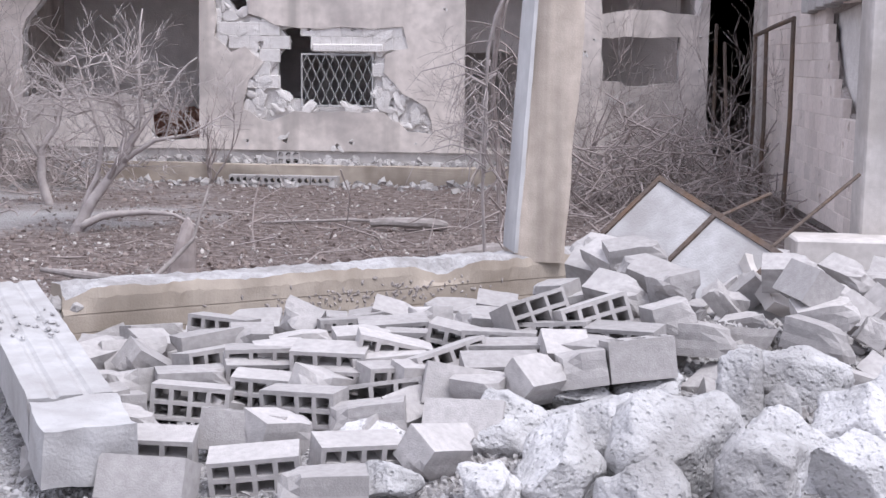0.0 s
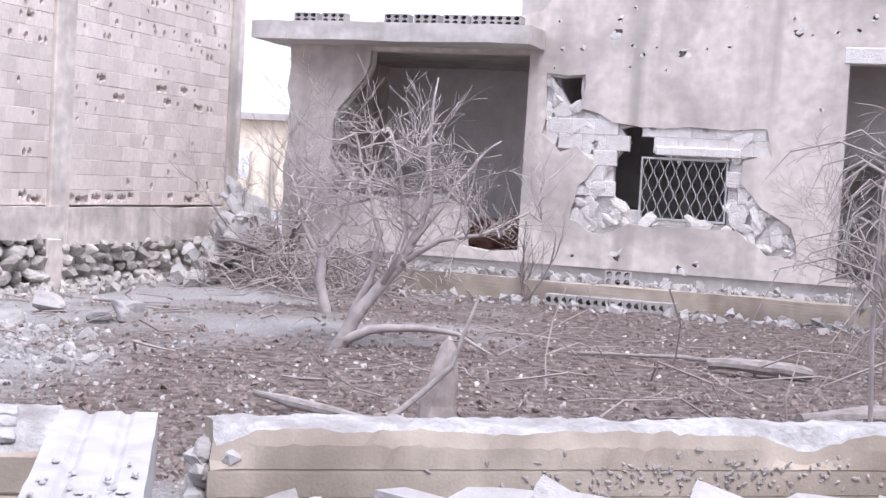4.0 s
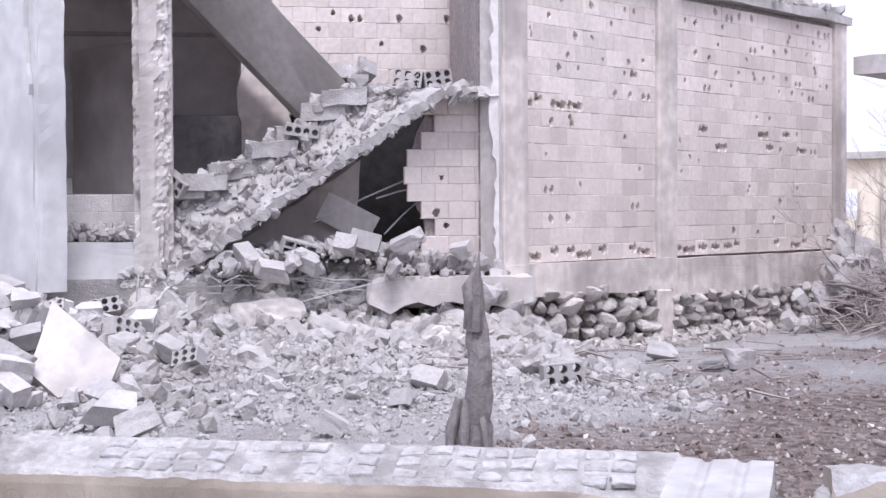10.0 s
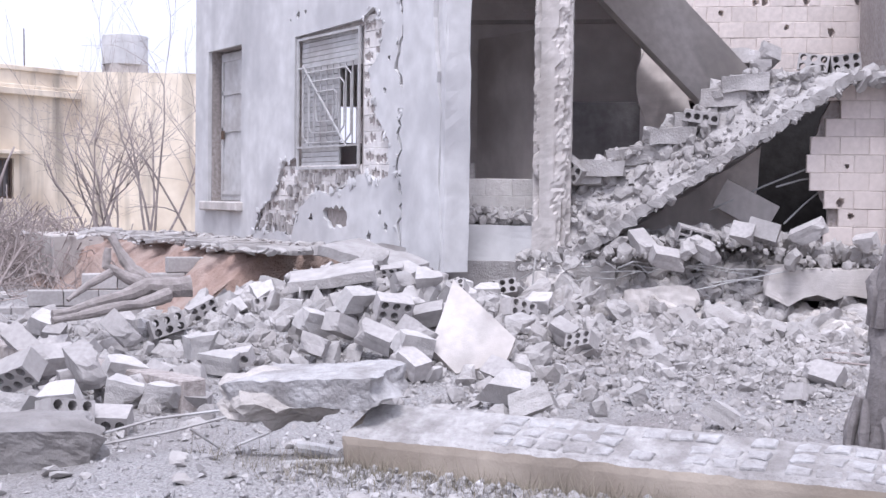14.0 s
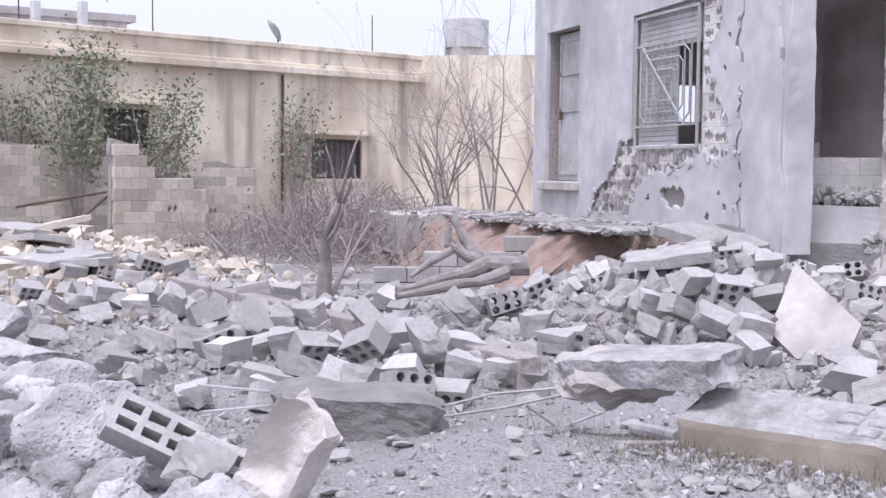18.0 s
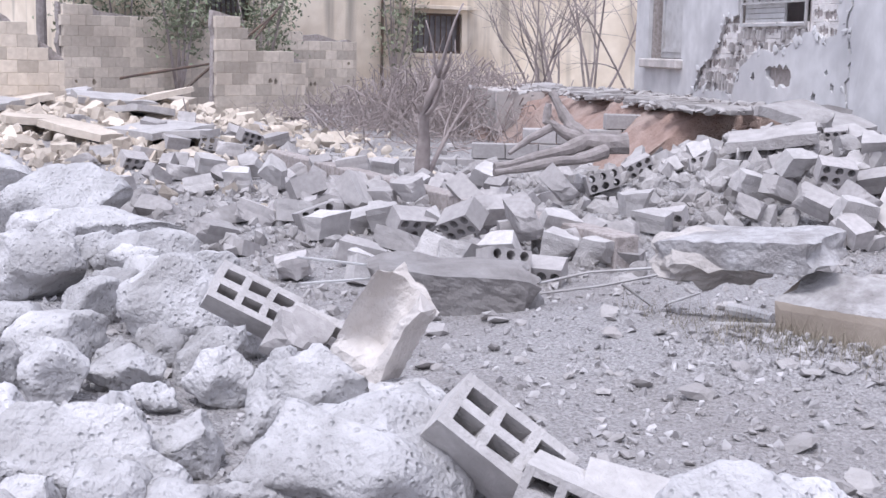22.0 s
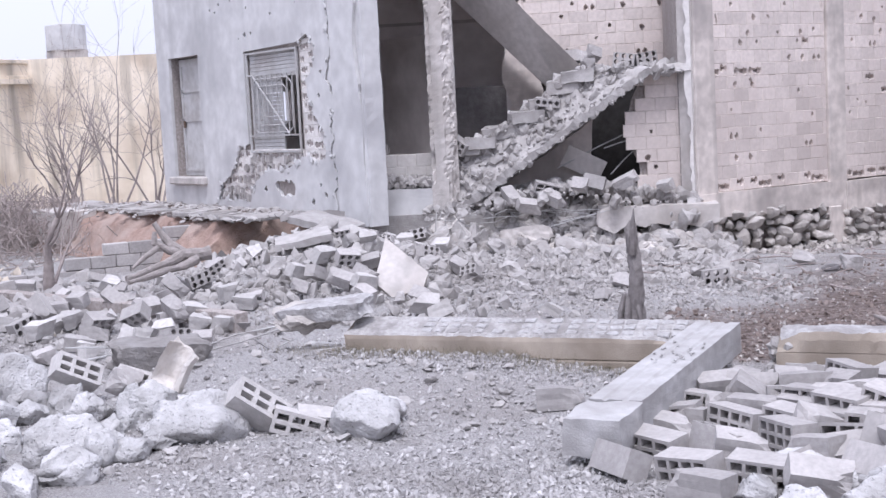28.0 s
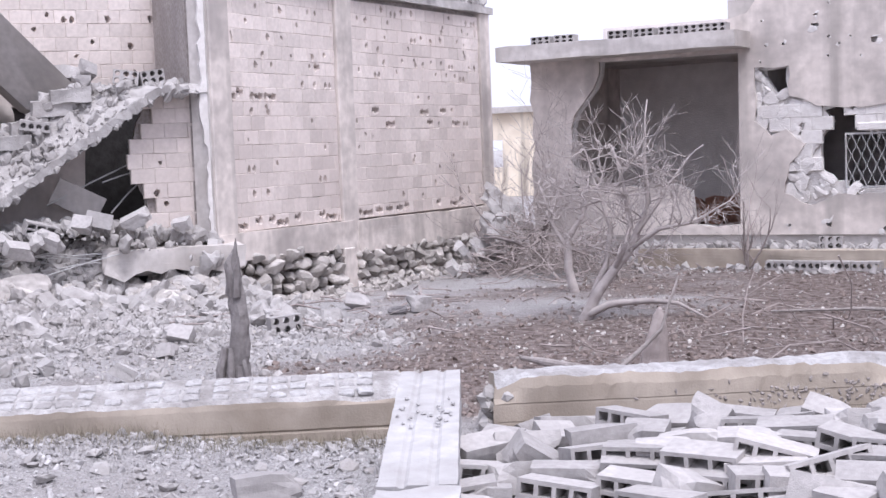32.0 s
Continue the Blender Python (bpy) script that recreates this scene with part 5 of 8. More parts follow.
lay_blocks(flank, Matrix.Identity(4), 0.46, 3.28, 0.92, 4.65, 1, None, 0.2, (0,), 7, 0.0, 0.045, scar=gashed)
lay_blocks(flank, Matrix.Identity(4), 3.75, 8.36, 0.92, 4.65, 1, None, 0.22, (0,), 8, 0.2, 0.045, scar=gashed)
rubble_wall(foundation, Matrix.Identity(4), 0.45, 3.25, -0.2, 0.5, 0.6, 5, 0.22)
rubble_wall(foundation, Matrix.Identity(4), 3.6, 8.6, -0.15, 0.35, -0.2, 6, 0.2)


# ---- loose blocks ----
def block_outline(L, H):
    return rect(-L / 2, L / 2, -H / 2, H / 2)


def cell_holes(L, H, nx, nz, web=0.028):
    w, h = (L - web * (nx + 1)) / nx, (H - web * (nz + 1)) / nz
    return [rect(-L / 2 + web + i * (w + web), -L / 2 + web + i * (w + web) + w, -H / 2 + web + j * (h + web), -H / 2 + web + j * (h + web) + h) for i in range(nx) for j in range(nz)]


def round_holes(L, H, nx, nz, r_):
    return [[(-L / 2 + L * (i + 0.5) / nx + r_ * math.cos(a_), -H / 2 + H * (j + 0.5) / nz + r_ * math.sin(a_)) for a_ in [k * math.pi / 4 for k in range(8)]] for i in range(nx) for j in range(nz)]


def chipped_solid(L, W, H, seed):
    bm = bmesh.new()
    add_box(bm, -L / 2, L / 2, -W / 2, W / 2, -H / 2, H / 2)
    bmesh.ops.subdivide_edges(bm, edges=bm.edges[:], cuts=3, use_grid_fill=True)
    r_ = random.Random(seed)
    for _ in range(r_.choice((2, 3, 3, 4))):
        c = Vector((r_.choice((-1, 1)) * L / 2, r_.choice((-1, 1)) * W / 2, r_.choice((-1, 1)) * H / 2))
        s = r_.uniform(0.06, 0.15)
        for v in bm.verts:
            d = (v.co - c).length
            if d < s:
                v.co -= c.normalized() * (s - d) * 0.7
    for v in bm.verts:   # shallow pressed grooves on the long faces
        if abs(v.co.y) > W / 2 - 0.001 and abs(v.co.z) < 0.03:
            v.co.y *= 0.955
    return roughen(bm, 0.004, 25, seed)


def broken_block(seed):
    """A block snapped across by one or two breaks."""
    r_ = random.Random(seed)
    bm = chipped_solid(0.40, 0.20, 0.185, seed)
    for _ in range(r_.choice((1, 1, 2))):
        n_ = Vector((r_.choice((-1, 1)), r_.uniform(-0.7, 0.7), r_.uniform(-0.7, 0.7))).normalized()
        res = bmesh.ops.bisect_plane(bm, geom=bm.verts[:] + bm.edges[:] + bm.faces[:], plane_co=n_ * r_.uniform(0.0, 0.09), plane_no=n_, clear_outer=True)
        rim_ = [e_ for e_ in res["geom_cut"] if isinstance(e_, bmesh.types.BMEdge)]
        bmesh.ops.holes_fill(bm, edges=rim_, sides=0)
    return roughen(bm, 0.008, 18, seed)


KITS = {
    "broken": [mesh_of(broken_block(400 + k), "hollow_block", PALEBLOCK) for k in range(10)],
    "solid": [mesh_of(chipped_solid(0.40, 0.20, 0.185, k), "hollow_block", BLOCK) for k in range(7)] + [mesh_of(chipped_solid(0.26, 0.20, 0.185, 30 + k), "hollow_block", BLOCK) for k in range(3)],
    "cells": [mesh_of(roughen(slab_bm(block_outline(0.42, 0.19), cell_holes(0.42, 0.19, (4, 3, 4)[k], 2, 0.024), -0.1, 0.1), 0.004, 9, k), "hollow_block", BLOCK) for k in range(3)],
    "stout": [mesh_of(roughen(slab_bm(block_outline(0.44, 0.21), cell_holes(0.44, 0.21, 3, 2, 0.036), -0.1, 0.1), 0.006, 11, k), "hollow_block", PALEBLOCK) for k in range(2)],
    "round": [mesh_of(roughen(slab_bm(block_outline(0.36, 0.2), round_holes(0.36, 0.2, 3, 2, 0.041), -0.11, 0.11), 0.004, 9, k), "hollow_block", BLOCK) for k in range(2)],
    "four": [mesh_of(roughen(slab_bm(block_outline(0.42, 0.14), round_holes(0.42, 0.14, 4, 1, 0.04), -0.1, 0.1), 0.003, 9, k), "hollow_block", BLOCK) for k in range(2)],
}
KIND_LABEL = {"stout": "pale thick-walled hollow block tipped on the stones", "broken": "snapped pale piece of concrete block in the heap", "solid": "fallen grey concrete block with chipped corners", "cells": "fallen grey hollow block showing its square cells",
              "round": "broken grey hollow block with round holes", "four": "grey ceiling block with four round holes"}
placer = random.Random(17)
DROPPED = []


def drop(kind, x, y, up, rz, rx=0, ry=0, size=1.0):
    """A loose block, turned and tipped as it fell. up: its middle over the ground."""
    loose = x < -8.0
    if kind == "solid" and loose and placer.random() < 0.42:
        kind, size = "broken", size * 1.15
    if loose:
        size, up = size * 0.86, up * 0.9
    if any(math.hypot(x - a, y - b) < 0.3 for a, b in ((-9.75, 5.9), (-9.5, 5.6), (-9.45, 5.95))):   # the leaning slab stands here
        x, y = x - 1.1, y + 0.35
    ob = new("block_fragment" if kind == "broken" else "hollow_block", placer.choice(KITS[kind]))
    ob.matrix_basis = pose(x, y, lie(x, y, up) - 0.012 + placer.uniform(0, 0.02), rx + placer.gauss(0, 13 if loose else 6), ry + placer.gauss(0, 12 if loose else 6), rz + placer.gauss(0, 16 if loose else 9)) @ Matrix.Diagonal((size, size, size, 1))
    DROPPED.append((x, y))
    return tagged(ob, KIND_LABEL[kind], "concrete block", "fallen blocks")


def set_block(kind, base, u, y, z, rx=0, ry=0, rz=0):
    ob = new("hollow_block", placer.choice(KITS[kind]))
    ob.matrix_basis = base @ pose(u, y, z, rx, ry, rz)
    return tagged(ob, KIND_LABEL[kind], "concrete block", "fallen blocks")


# left field
drop("solid", -11.34, 0.85, 0.10, 86, 0, 0)
drop("solid", -11.37, 1.19, 0.10, 109, 0, 0)
drop("round", -10.96, 1.29, 0.10, 91, 0, 0)
drop("solid", -10.32, 1.34, 0.16, 58, 0, 0)
drop("solid", -10.63, 0.45, 0.10, 100, 0, 0)
drop("solid", -9.00, 0.91, 0.10, 96, 0, 0)
drop("solid", -9.02, 1.36, 0.10, 116, 0, 0)
drop("round", -12.32, 1.36, 0.20, 104, 60, 0)
drop("solid", -13.94, 0.51, 0.10, 103, 0, 0)
drop("solid", -13.99, 0.92, 0.18, 66, 15, 10)
drop("solid", -15.73, 0.34, 0.10, 104, 5, 0)
drop("solid", -15.35, 0.07, 0.10, 110, 0, 0)
drop("solid", -15.51, 0.67, 0.20, 108, 8, 5)
drop("solid", -14.93, 1.81, 0.20, 103, 0, 5)
drop("solid", -13.42, 1.23, 0.20, 70, 10, 0)
drop("solid", -17.16, -0.83, 0.10, 93, 0, 0)
drop("round", -16.77, -0.22, 0.10, 96, 0, 0)
drop("solid", -19.28, 1.71, 0.20, 99, 0, 0)
drop("round", -19.57, 1.35, 0.20, 116, 0, 20)
drop("round", -18.55, 0.78, 0.20, 98, 0, 8)
drop("solid", -17.03, 0.43, 0.10, 99, 0, 0)
drop("solid", -11.40, 1.53, 0.10, 72, 0, 0)
drop("solid", -11.29, 1.65, 0.25, 22, 55, 20)
drop("solid", -10.74, 1.68, 0.10, 91, 0, 0)
drop("solid", -11.23, 2.09, 0.30, 47, -8, 8)
drop("solid", -11.30, 1.88, 0.20, 71, 10, 10)
drop("solid", -10.60, 1.70, 0.15, 86, 5, 0)
drop("round", -9.60, 2.19, 0.30, 37, 50, -20)
drop("round", -10.04, 1.90, 0.20, 99, 15, 15)
drop("solid", -9.40, 2.59, 0.35, 40, 20, 10)
drop("solid", -9.56, 2.63, 0.20, 65, -8, 5)
drop("round", -8.58, 2.24, 0.15, 90, -20, 10)
drop("four", -8.63, 2.49, 0.10, 74, 0, 0)
drop("solid", -11.26, 3.41, 0.30, 28, 30, 20)
drop("round", -11.85, 4.00, 0.20, 96, 0, -15)
drop("solid", -10.81, 4.02, 0.20, 80, 0, 10)
drop("solid", -10.21, 2.57, 0.25, 96, 10, 0)
drop("solid", -9.68, 3.20, 0.15, 42, 25, 10)
drop("solid", -9.98, 3.55, 0.10, 90, 5, 0)
drop("solid", -9.80, 3.04, 0.20, 53, 15, 10)
drop("solid", -9.05, 1.94, 0.15, 138, 30, 0)
drop("solid", -8.86, 2.05, 0.15, 87, 10, 20)
drop("solid", -9.82, 1.76, 0.10, 72, 5, 0)
drop("solid", -9.42, 1.45, 0.10, 76, 0, 0)
drop("solid", -8.89, 1.30, 0.10, 94, 0, 0)
drop("solid", -9.16, 3.04, 0.10, 77, 10, 0)
drop("solid", -11.42, 2.64, 0.20, 27, 40, 10)
drop("solid", -13.14, 3.19, 0.20, 46, 35, 0)
drop("four", -10.44, 4.06, 0.14, 67, 0, 0)
drop("solid", -15.48, 1.15, 0.20, 56, 20, 0)
drop("solid", -18.08, -0.05, 0.10, 95, 0, 0)
drop("solid", -18.09, -0.56, 0.10, 92, 0, 0)
drop("solid", -17.20, 0.96, 0.25, 87, 12, 4)
drop("solid", -14.24, 2.07, 0.25, 57, 10, 0)
drop("solid", -14.41, 2.39, 0.20, 61, 20, 0)
drop("solid", -10.11, 2.07, 0.20, 93, 20, 15)
drop("solid", -9.32, 2.77, 0.15, 58, 8, 10)
drop("solid", -9.22, 2.45, 0.12, 55, 15, 0)
drop("solid", -14.02, -0.28, 0.15, 131, 20, 10)
drop("solid", -18.51, 0.31, 0.20, 99, 10, 10)
drop("solid", -20.08, -0.74, 0.10, 92, 0, 5)
drop("solid", -21.40, -1.11, 0.10, 98, 0, 0)
drop("solid", -20.32, 0.03, 0.20, 100, 8, 0)
drop("solid", -21.18, 0.60, 0.20, 78, 0, 10)
drop("solid", -48.13, -2.30, 0.30, 98, 0, 5)
drop("solid", -37.62, 0.34, 0.30, 104, 0, 10)
drop("round", -40.06, 1.22, 0.30, 78, 10, 5)
drop("solid", -45.15, -0.97, 0.30, 91, 0, -8)
drop("solid", -38.74, -1.57, 0.10, 102, 0, 0)
drop("solid", -36.25, -0.37, 0.10, 86, 0, 0)
# below the whitewashed front
drop("solid", -11.08, 6.15, 0.25, 56, 12, 0)
drop("solid", -10.01, 5.53, 0.30, 1, 70, 15)
drop("solid", -9.12, 5.85, 0.15, 37, 55, 25)
drop("solid", -9.67, 5.30, 0.15, 31, 20, 15)
drop("solid", -9.49, 5.60, 0.15, 69, 15, 5)
drop("solid", -9.83, 5.46, 0.25, 81, 10, 10)
drop("solid", -11.98, 8.18, 0.20, 41, 20, 5)
drop("solid", -10.19, 7.15, 0.15, 30, 15, 10)
drop("solid", -10.50, 5.10, 0.25, 79, 10, 0)
drop("round", -13.05, 8.33, 0.25, 77, 0, 0)
drop("solid", -13.60, 7.72, 0.20, 50, 5, 10)
drop("solid", -13.09, 7.81, 0.20, 89, 10, 30)
drop("solid", -10.73, 4.98, 0.25, 60, 12, 8)
drop("solid", -10.17, 5.25, 0.25, 43, 25, 0)
drop("round", -10.58, 5.62, 0.30, 72, 10, 15)
drop("solid", -10.93, 5.39, 0.30, 94, 15, 0)
drop("solid", -10.36, 4.76, 0.20, 50, 10, 10)
drop("solid", -11.97, 6.07, 0.25, 63, 5, 5)
drop("solid", -12.73, 7.84, 0.20, 28, 25, 0)
# street-side fall
drop("solid", -1.87, 3.40, 0.10, 29, 0, 0)
drop("cells", -1.50, 3.52, 0.10, 21, 0, 0)
drop("cells", -1.10, 3.67, 0.10, -1, 0, 0)
drop("cells", -0.86, 3.33, 0.10, -12, 0, 0)
drop("solid", -0.79, 3.62, 0.10, 72, 0, 8)
drop("cells", -0.47, 3.53, 0.10, 16, 0, 0)
drop("solid", -0.29, 3.37, 0.10, 55, 25, 0)
drop("solid", -2.26, 4.13, 0.16, 59, 15, -5)
drop("solid", -2.06, 4.28, 0.15, 36, 70, 0)
drop("solid", -1.89, 4.11, 0.10, 65, 10, 30)
drop("solid", -1.63, 4.42, 0.15, 28, -5, 0)
drop("solid", -1.38, 4.49, 0.15, 5, 0, 5)
drop("cells", -1.66, 4.96, 0.15, -7, 0, 0)
drop("solid", -1.56, 5.37, 0.10, 6, 25, 0)
drop("solid", -1.16, 4.99, 0.20, -22, 50, 20)
drop("solid", -1.17, 5.71, 0.10, 7, 0, 0)
drop("solid", -0.83, 5.80, 0.10, -2, 10, 0)
drop("solid", -0.62, 5.86, 0.10, 6, 12, 0)
drop("cells", -0.81, 4.83, 0.15, 4, -10, 0)
drop("cells", -0.53, 4.62, 0.15, 15, 0, 0)
drop("solid", -1.03, 4.36, 0.15, 13, 5, 0)
drop("solid", -0.63, 4.18, 0.20, 9, 0, 0)
drop("cells", -1.55, 4.19, 0.10, 26, 0, 0)
drop("cells", -1.22, 4.02, 0.15, 13, 0, 0)
drop("cells", -0.80, 3.84, 0.20, -0, 0, 4)
drop("cells", -1.22, 3.97, 0.10, 15, 0, 0)
drop("solid", -1.92, 3.79, 0.10, 35, -8, 0)
drop("solid", -1.57, 3.79, 0.10, 27, 0, 0)
drop("cells", -0.47, 3.96, 0.20, 15, 0, 0)
drop("cells", -0.49, 3.88, 0.15, 27, 0, 0)
drop("cells", -0.41, 3.71, 0.15, 26, -4, -6)
drop("cells", -0.14, 3.80, 0.20, 27, -5, -5)
drop("cells", 0.18, 3.88, 0.20, 11, 0, -3)
drop("cells", 0.15, 3.60, 0.20, 2, 0, 0)
drop("round", -0.07, 3.44, 0.20, 16, 75, 10)
drop("solid", 0.05, 3.36, 0.20, -21, 10, 0)
drop("solid", 0.36, 3.45, 0.25, 59, 40, 10)
drop("solid", -0.51, 3.17, 0.10, 14, -5, 0)
drop("cells", -1.09, 2.93, 0.12, 10, 70, 0)
drop("solid", 0.04, 4.55, 0.20, -1, 8, 0)
drop("solid", 0.08, 5.04, 0.20, -6, 20, 0)
drop("cells", 0.31, 4.34, 0.30, 28, -20, -12)
drop("cells", 0.66, 4.34, 0.30, 15, -10, -14)
drop("solid", 0.69, 4.83, 0.25, 17, 0, -10)
drop("cells", 0.13, 4.10, 0.20, 3, 0, 0)
drop("cells", 0.45, 4.24, 0.20, -12, 0, 5)
drop("solid", 1.10, 4.30, 0.30, 24, -10, -10)
drop("solid", 1.30, 4.26, 0.20, -17, 0, 2)
drop("solid", 1.15, 4.52, 0.40, 16, -10, -10)
drop("solid", 1.02, 4.79, 0.40, -27, 20, 10)
drop("solid", 0.97, 5.13, 0.50, 11, 0, -12)
drop("solid", 0.83, 5.18, 0.45, -39, 25, 0)
drop("solid", 0.75, 5.46, 0.35, -18, 30, 10)
drop("round", 1.99, 4.82, 0.35, -77, 60, 0)
drop("solid", 2.09, 4.72, 0.25, 16, 10, -15)
drop("solid", 1.99, 4.39, 0.20, -29, 0, 0)
drop("solid", 0.58, 3.57, 0.25, -14, 0, 0)
drop("solid", 0.69, 3.76, 0.25, -35, 12, 0)
drop("cells", 0.84, 4.06, 0.25, -22, 10, 0)
drop("round", 0.88, 3.62, 0.30, 16, 80, 0)
drop("solid", 2.71, 6.96, 0.35, -41, 20, 5)
drop("solid", 2.98, 7.05, 0.30, -28, 10, 0)
drop("solid", 2.02, 5.46, 0.35, -10, 25, 0)
drop("solid", 3.38, 7.56, 0.30, -24, 0, 0)
drop("solid", 0.81, 6.46, 0.50, 23, 20, 10)
drop("solid", 2.39, 8.45, 0.30, -36, 10, 10)
drop("solid", -0.29, 6.17, 0.10, 3, 10, 0)
drop("solid", 0.46, 4.83, 0.30, -35, 12, 0)
drop("solid", -0.33, 4.99, 0.15, 9, -8, 0)
drop("solid", 0.84, 4.62, 0.35, -40, 25, 0)
drop("cells", -0.34, 4.28, 0.15, 5, 0, 0)
drop("cells", -2.18, 3.74, 0.10, 40, 0, 0)
drop("cells", -2.03, 3.38, 0.10, 31, 0, 0)
drop("solid", 0.49, 3.79, 0.25, 3, 30, 0)
drop("cells", -0.07, 4.15, 0.20, 6, 0, 0)
drop("solid", -2.31, 4.44, 0.12, 18, 15, 0)
drop("solid", -2.08, 4.73, 0.10, 44, 20, 0)
drop("solid", -1.08, 4.12, 0.15, 5, 0, 0)
drop("cells", -0.69, 3.76, 0.10, 5, 0, 0)
drop("solid", -0.23, 3.66, 0.15, 19, 5, 0)
drop("solid", -3.26, 3.31, 0.08, 40, 0, 0)
drop("solid", -7.20, 11.77, 0.10, 61, 0, 0)
drop("solid", -8.54, 5.45, 0.20, 37, 40, 20)
drop("round", -7.74, 9.66, 0.10, 54, 0, 0)
drop("solid", -8.36, 8.54, 0.10, 24, 30, 10)
drop("solid", -8.29, 12.07, 0.10, 44, 10, 0)
drop("stout", -6.78, 0.48, 0.30, 78, -30, 24)
drop("solid", -5.95, 0.62, 0.30, 69, -50, 25)
drop("stout", -6.02, 0.78, 0.25, 68, -40, 28)
drop("stout", -4.50, 1.17, 0.20, 68, -42, 34, 1.1)
drop("stout", -4.26, 1.40, 0.06, 62, -15, 15, 0.95)
drop("stout", -4.24, 1.60, 0.04, 75, 10, 8, 0.9)
drop("solid", -2.13, 5.03, 0.10, 43, 0, 0)

for kind, x, y, rz, rx in (("cells", -1.5, 2.72, 12, 0), ("cells", -0.95, 2.5, -8, 6), ("solid", -1.95, 2.75, 20, 0), ("cells", -0.5, 2.7, 20, 0), ("solid", -0.1, 2.75, 60, 25), ("cells", -1.4, 2.3, 5, 70), ("solid", -0.6, 2.25, 14, 0), ("solid", -1.75, 3.1, 8, 0), ("cells", 0.0, 3.15, -18, 65), ("solid", -0.9, 2.95, 40, 10)):
    drop(kind, x, y, 0.1, rz, rx)

# blocks left on the stair, the canopy and the terrace
for kind, u, y, z, rx, ry, rz in (("four", 2.42, -0.4, 2.58, 5, 8, 175), ("solid", 1.72, -0.7, 3.2, 0, 0, 178), ("solid", 1.9, -0.9, 3.34, 75, 0, 150), ("solid", 1.62, -0.9, 3.38, 60, 20, 200),
                                  ("round", 1.1, -0.6, 3.24, 0, 8, 170), ("round", 0.75, -0.6, 3.24, 0, -8, 190), ("solid", 3.0, -0.5, 2.36, 0, 10, 172), ("round", 3.95, -0.35, 1.93, 0, 35, 150),
                                  ("solid", 2.2, -0.7, 2.95, 8, 10, 185), ("solid", 2.75, -0.75, 2.52, 8, 10, 160), ("solid", 1.95, 0.35, 1.2, 60, 10, 165), ("round", 1.72, 0.3, 1.22, 70, 15, 170), ("solid", 1.2, 0.25, 1.22, 20, -25, 160), ("solid", 0.55, 0.15, 1.1, 20, -10, 150),
                                  ("solid", 2.4, 0.4, 1.0, 15, 20, 140), ("solid", 2.8, 0.5, 0.9, 30, 10, 200), ("solid", 3.1, 0.3, 1.05, 10, 30, 120), ("cells", 2.5, 0.15, 1.15, 10, 15, 190), ("solid", 5.42, -0.78, 1.91, 0, 0, 178), ("solid", 5.7, -0.78, 1.9, 0, 0, 176)):
    set_block(kind, DIAG, u, y, z, rx, ry, rz)
for k, u in enumerate((0.55, 0.98, 1.95, 2.4, 2.83, 3.25, 3.6)):
    set_block("round", FAR, u, -0.62, 3.80, 0, 0, placer.uniform(-3, 3)).scale = (1, 1, 0.7)
set_block("round", FAR, 5.3, -0.45, 0.35, -8, 0, 8)
for k in range(4):
    set_block("four", FAR, 4.75 + 0.43 * k, -1.35, 0.08, 0, placer.uniform(-3, 3), -3)


for k in range(9):
    drop(placer.choice(("solid", "solid", "cells")), -10.3 + placer.uniform(-0.4, 0.7), 20.0 + placer.uniform(-0.6, 0.6), placer.uniform(0.08, 0.3), placer.uniform(0, 360), placer.uniform(-30, 30), placer.uniform(-30, 30))


# ---- rubble too small or too many to count ----
def joined(name, label, category, mats, items, seed):
    """Many small pieces as one mesh. items: (kit number, matrix)."""
    vs, fs, base = [], [], 0
    for (pv, pf), m in items:
        a_ = np.array(m)
        vs.append(pv @ a_[:3, :3].T + a_[:3, 3])
        fs.append([[i + base for i in f] for f in pf])
        base += len(pv)
    me = bpy.data.meshes.new(name)
    me.from_pydata(np.concatenate(vs).tolist(), [], [f for part_ in fs for f in part_])
    me.materials.append(mats)
    return tagged(new(name, me), label, category, kind="stuff")


def kit_of(bm):
    bm.verts.index_update()
    out = (np.array([v.co[:] for v in bm.verts]), [[v.index for v in f.verts] for f in bm.faces])
    bm.free()
    return out


def chip_bm(seed):
    bm = bmesh.new()
    r_ = random.Random(seed)
    pts = [bm.verts.new(Vector((r_.gauss(0, 1), r_.gauss(0, 1), r_.gauss(0, 1))).normalized() * r_.uniform(0.42, 0.62)) for _ in range(9)]
    hull = bmesh.ops.convex_hull(bm, input=pts)
    bmesh.ops.delete(bm, geom=[v for v in bm.verts if not v.link_faces], context="VERTS")
    bmesh.ops.recalc_face_normals(bm, faces=bm.faces)
    return bm


CHIPS = [kit_of(chip_bm(k)) for k in range(14)]
PEBBLES = [kit_of(stone_bm(0.62, 0.55, 0.45, 680 + k, 1, 0.45)) for k in range(12)]
LUMPS = [kit_of(stone_bm(0.62, 0.55, 0.45, 700 + k, 2, 0.42)) for k in range(10)]
BITS = [kit_of(chipped_solid(0.40, 0.20, 0.185, 60 + k)) for k in range(3)] + [kit_of(broken_block(70 + k)) for k in range(5)]


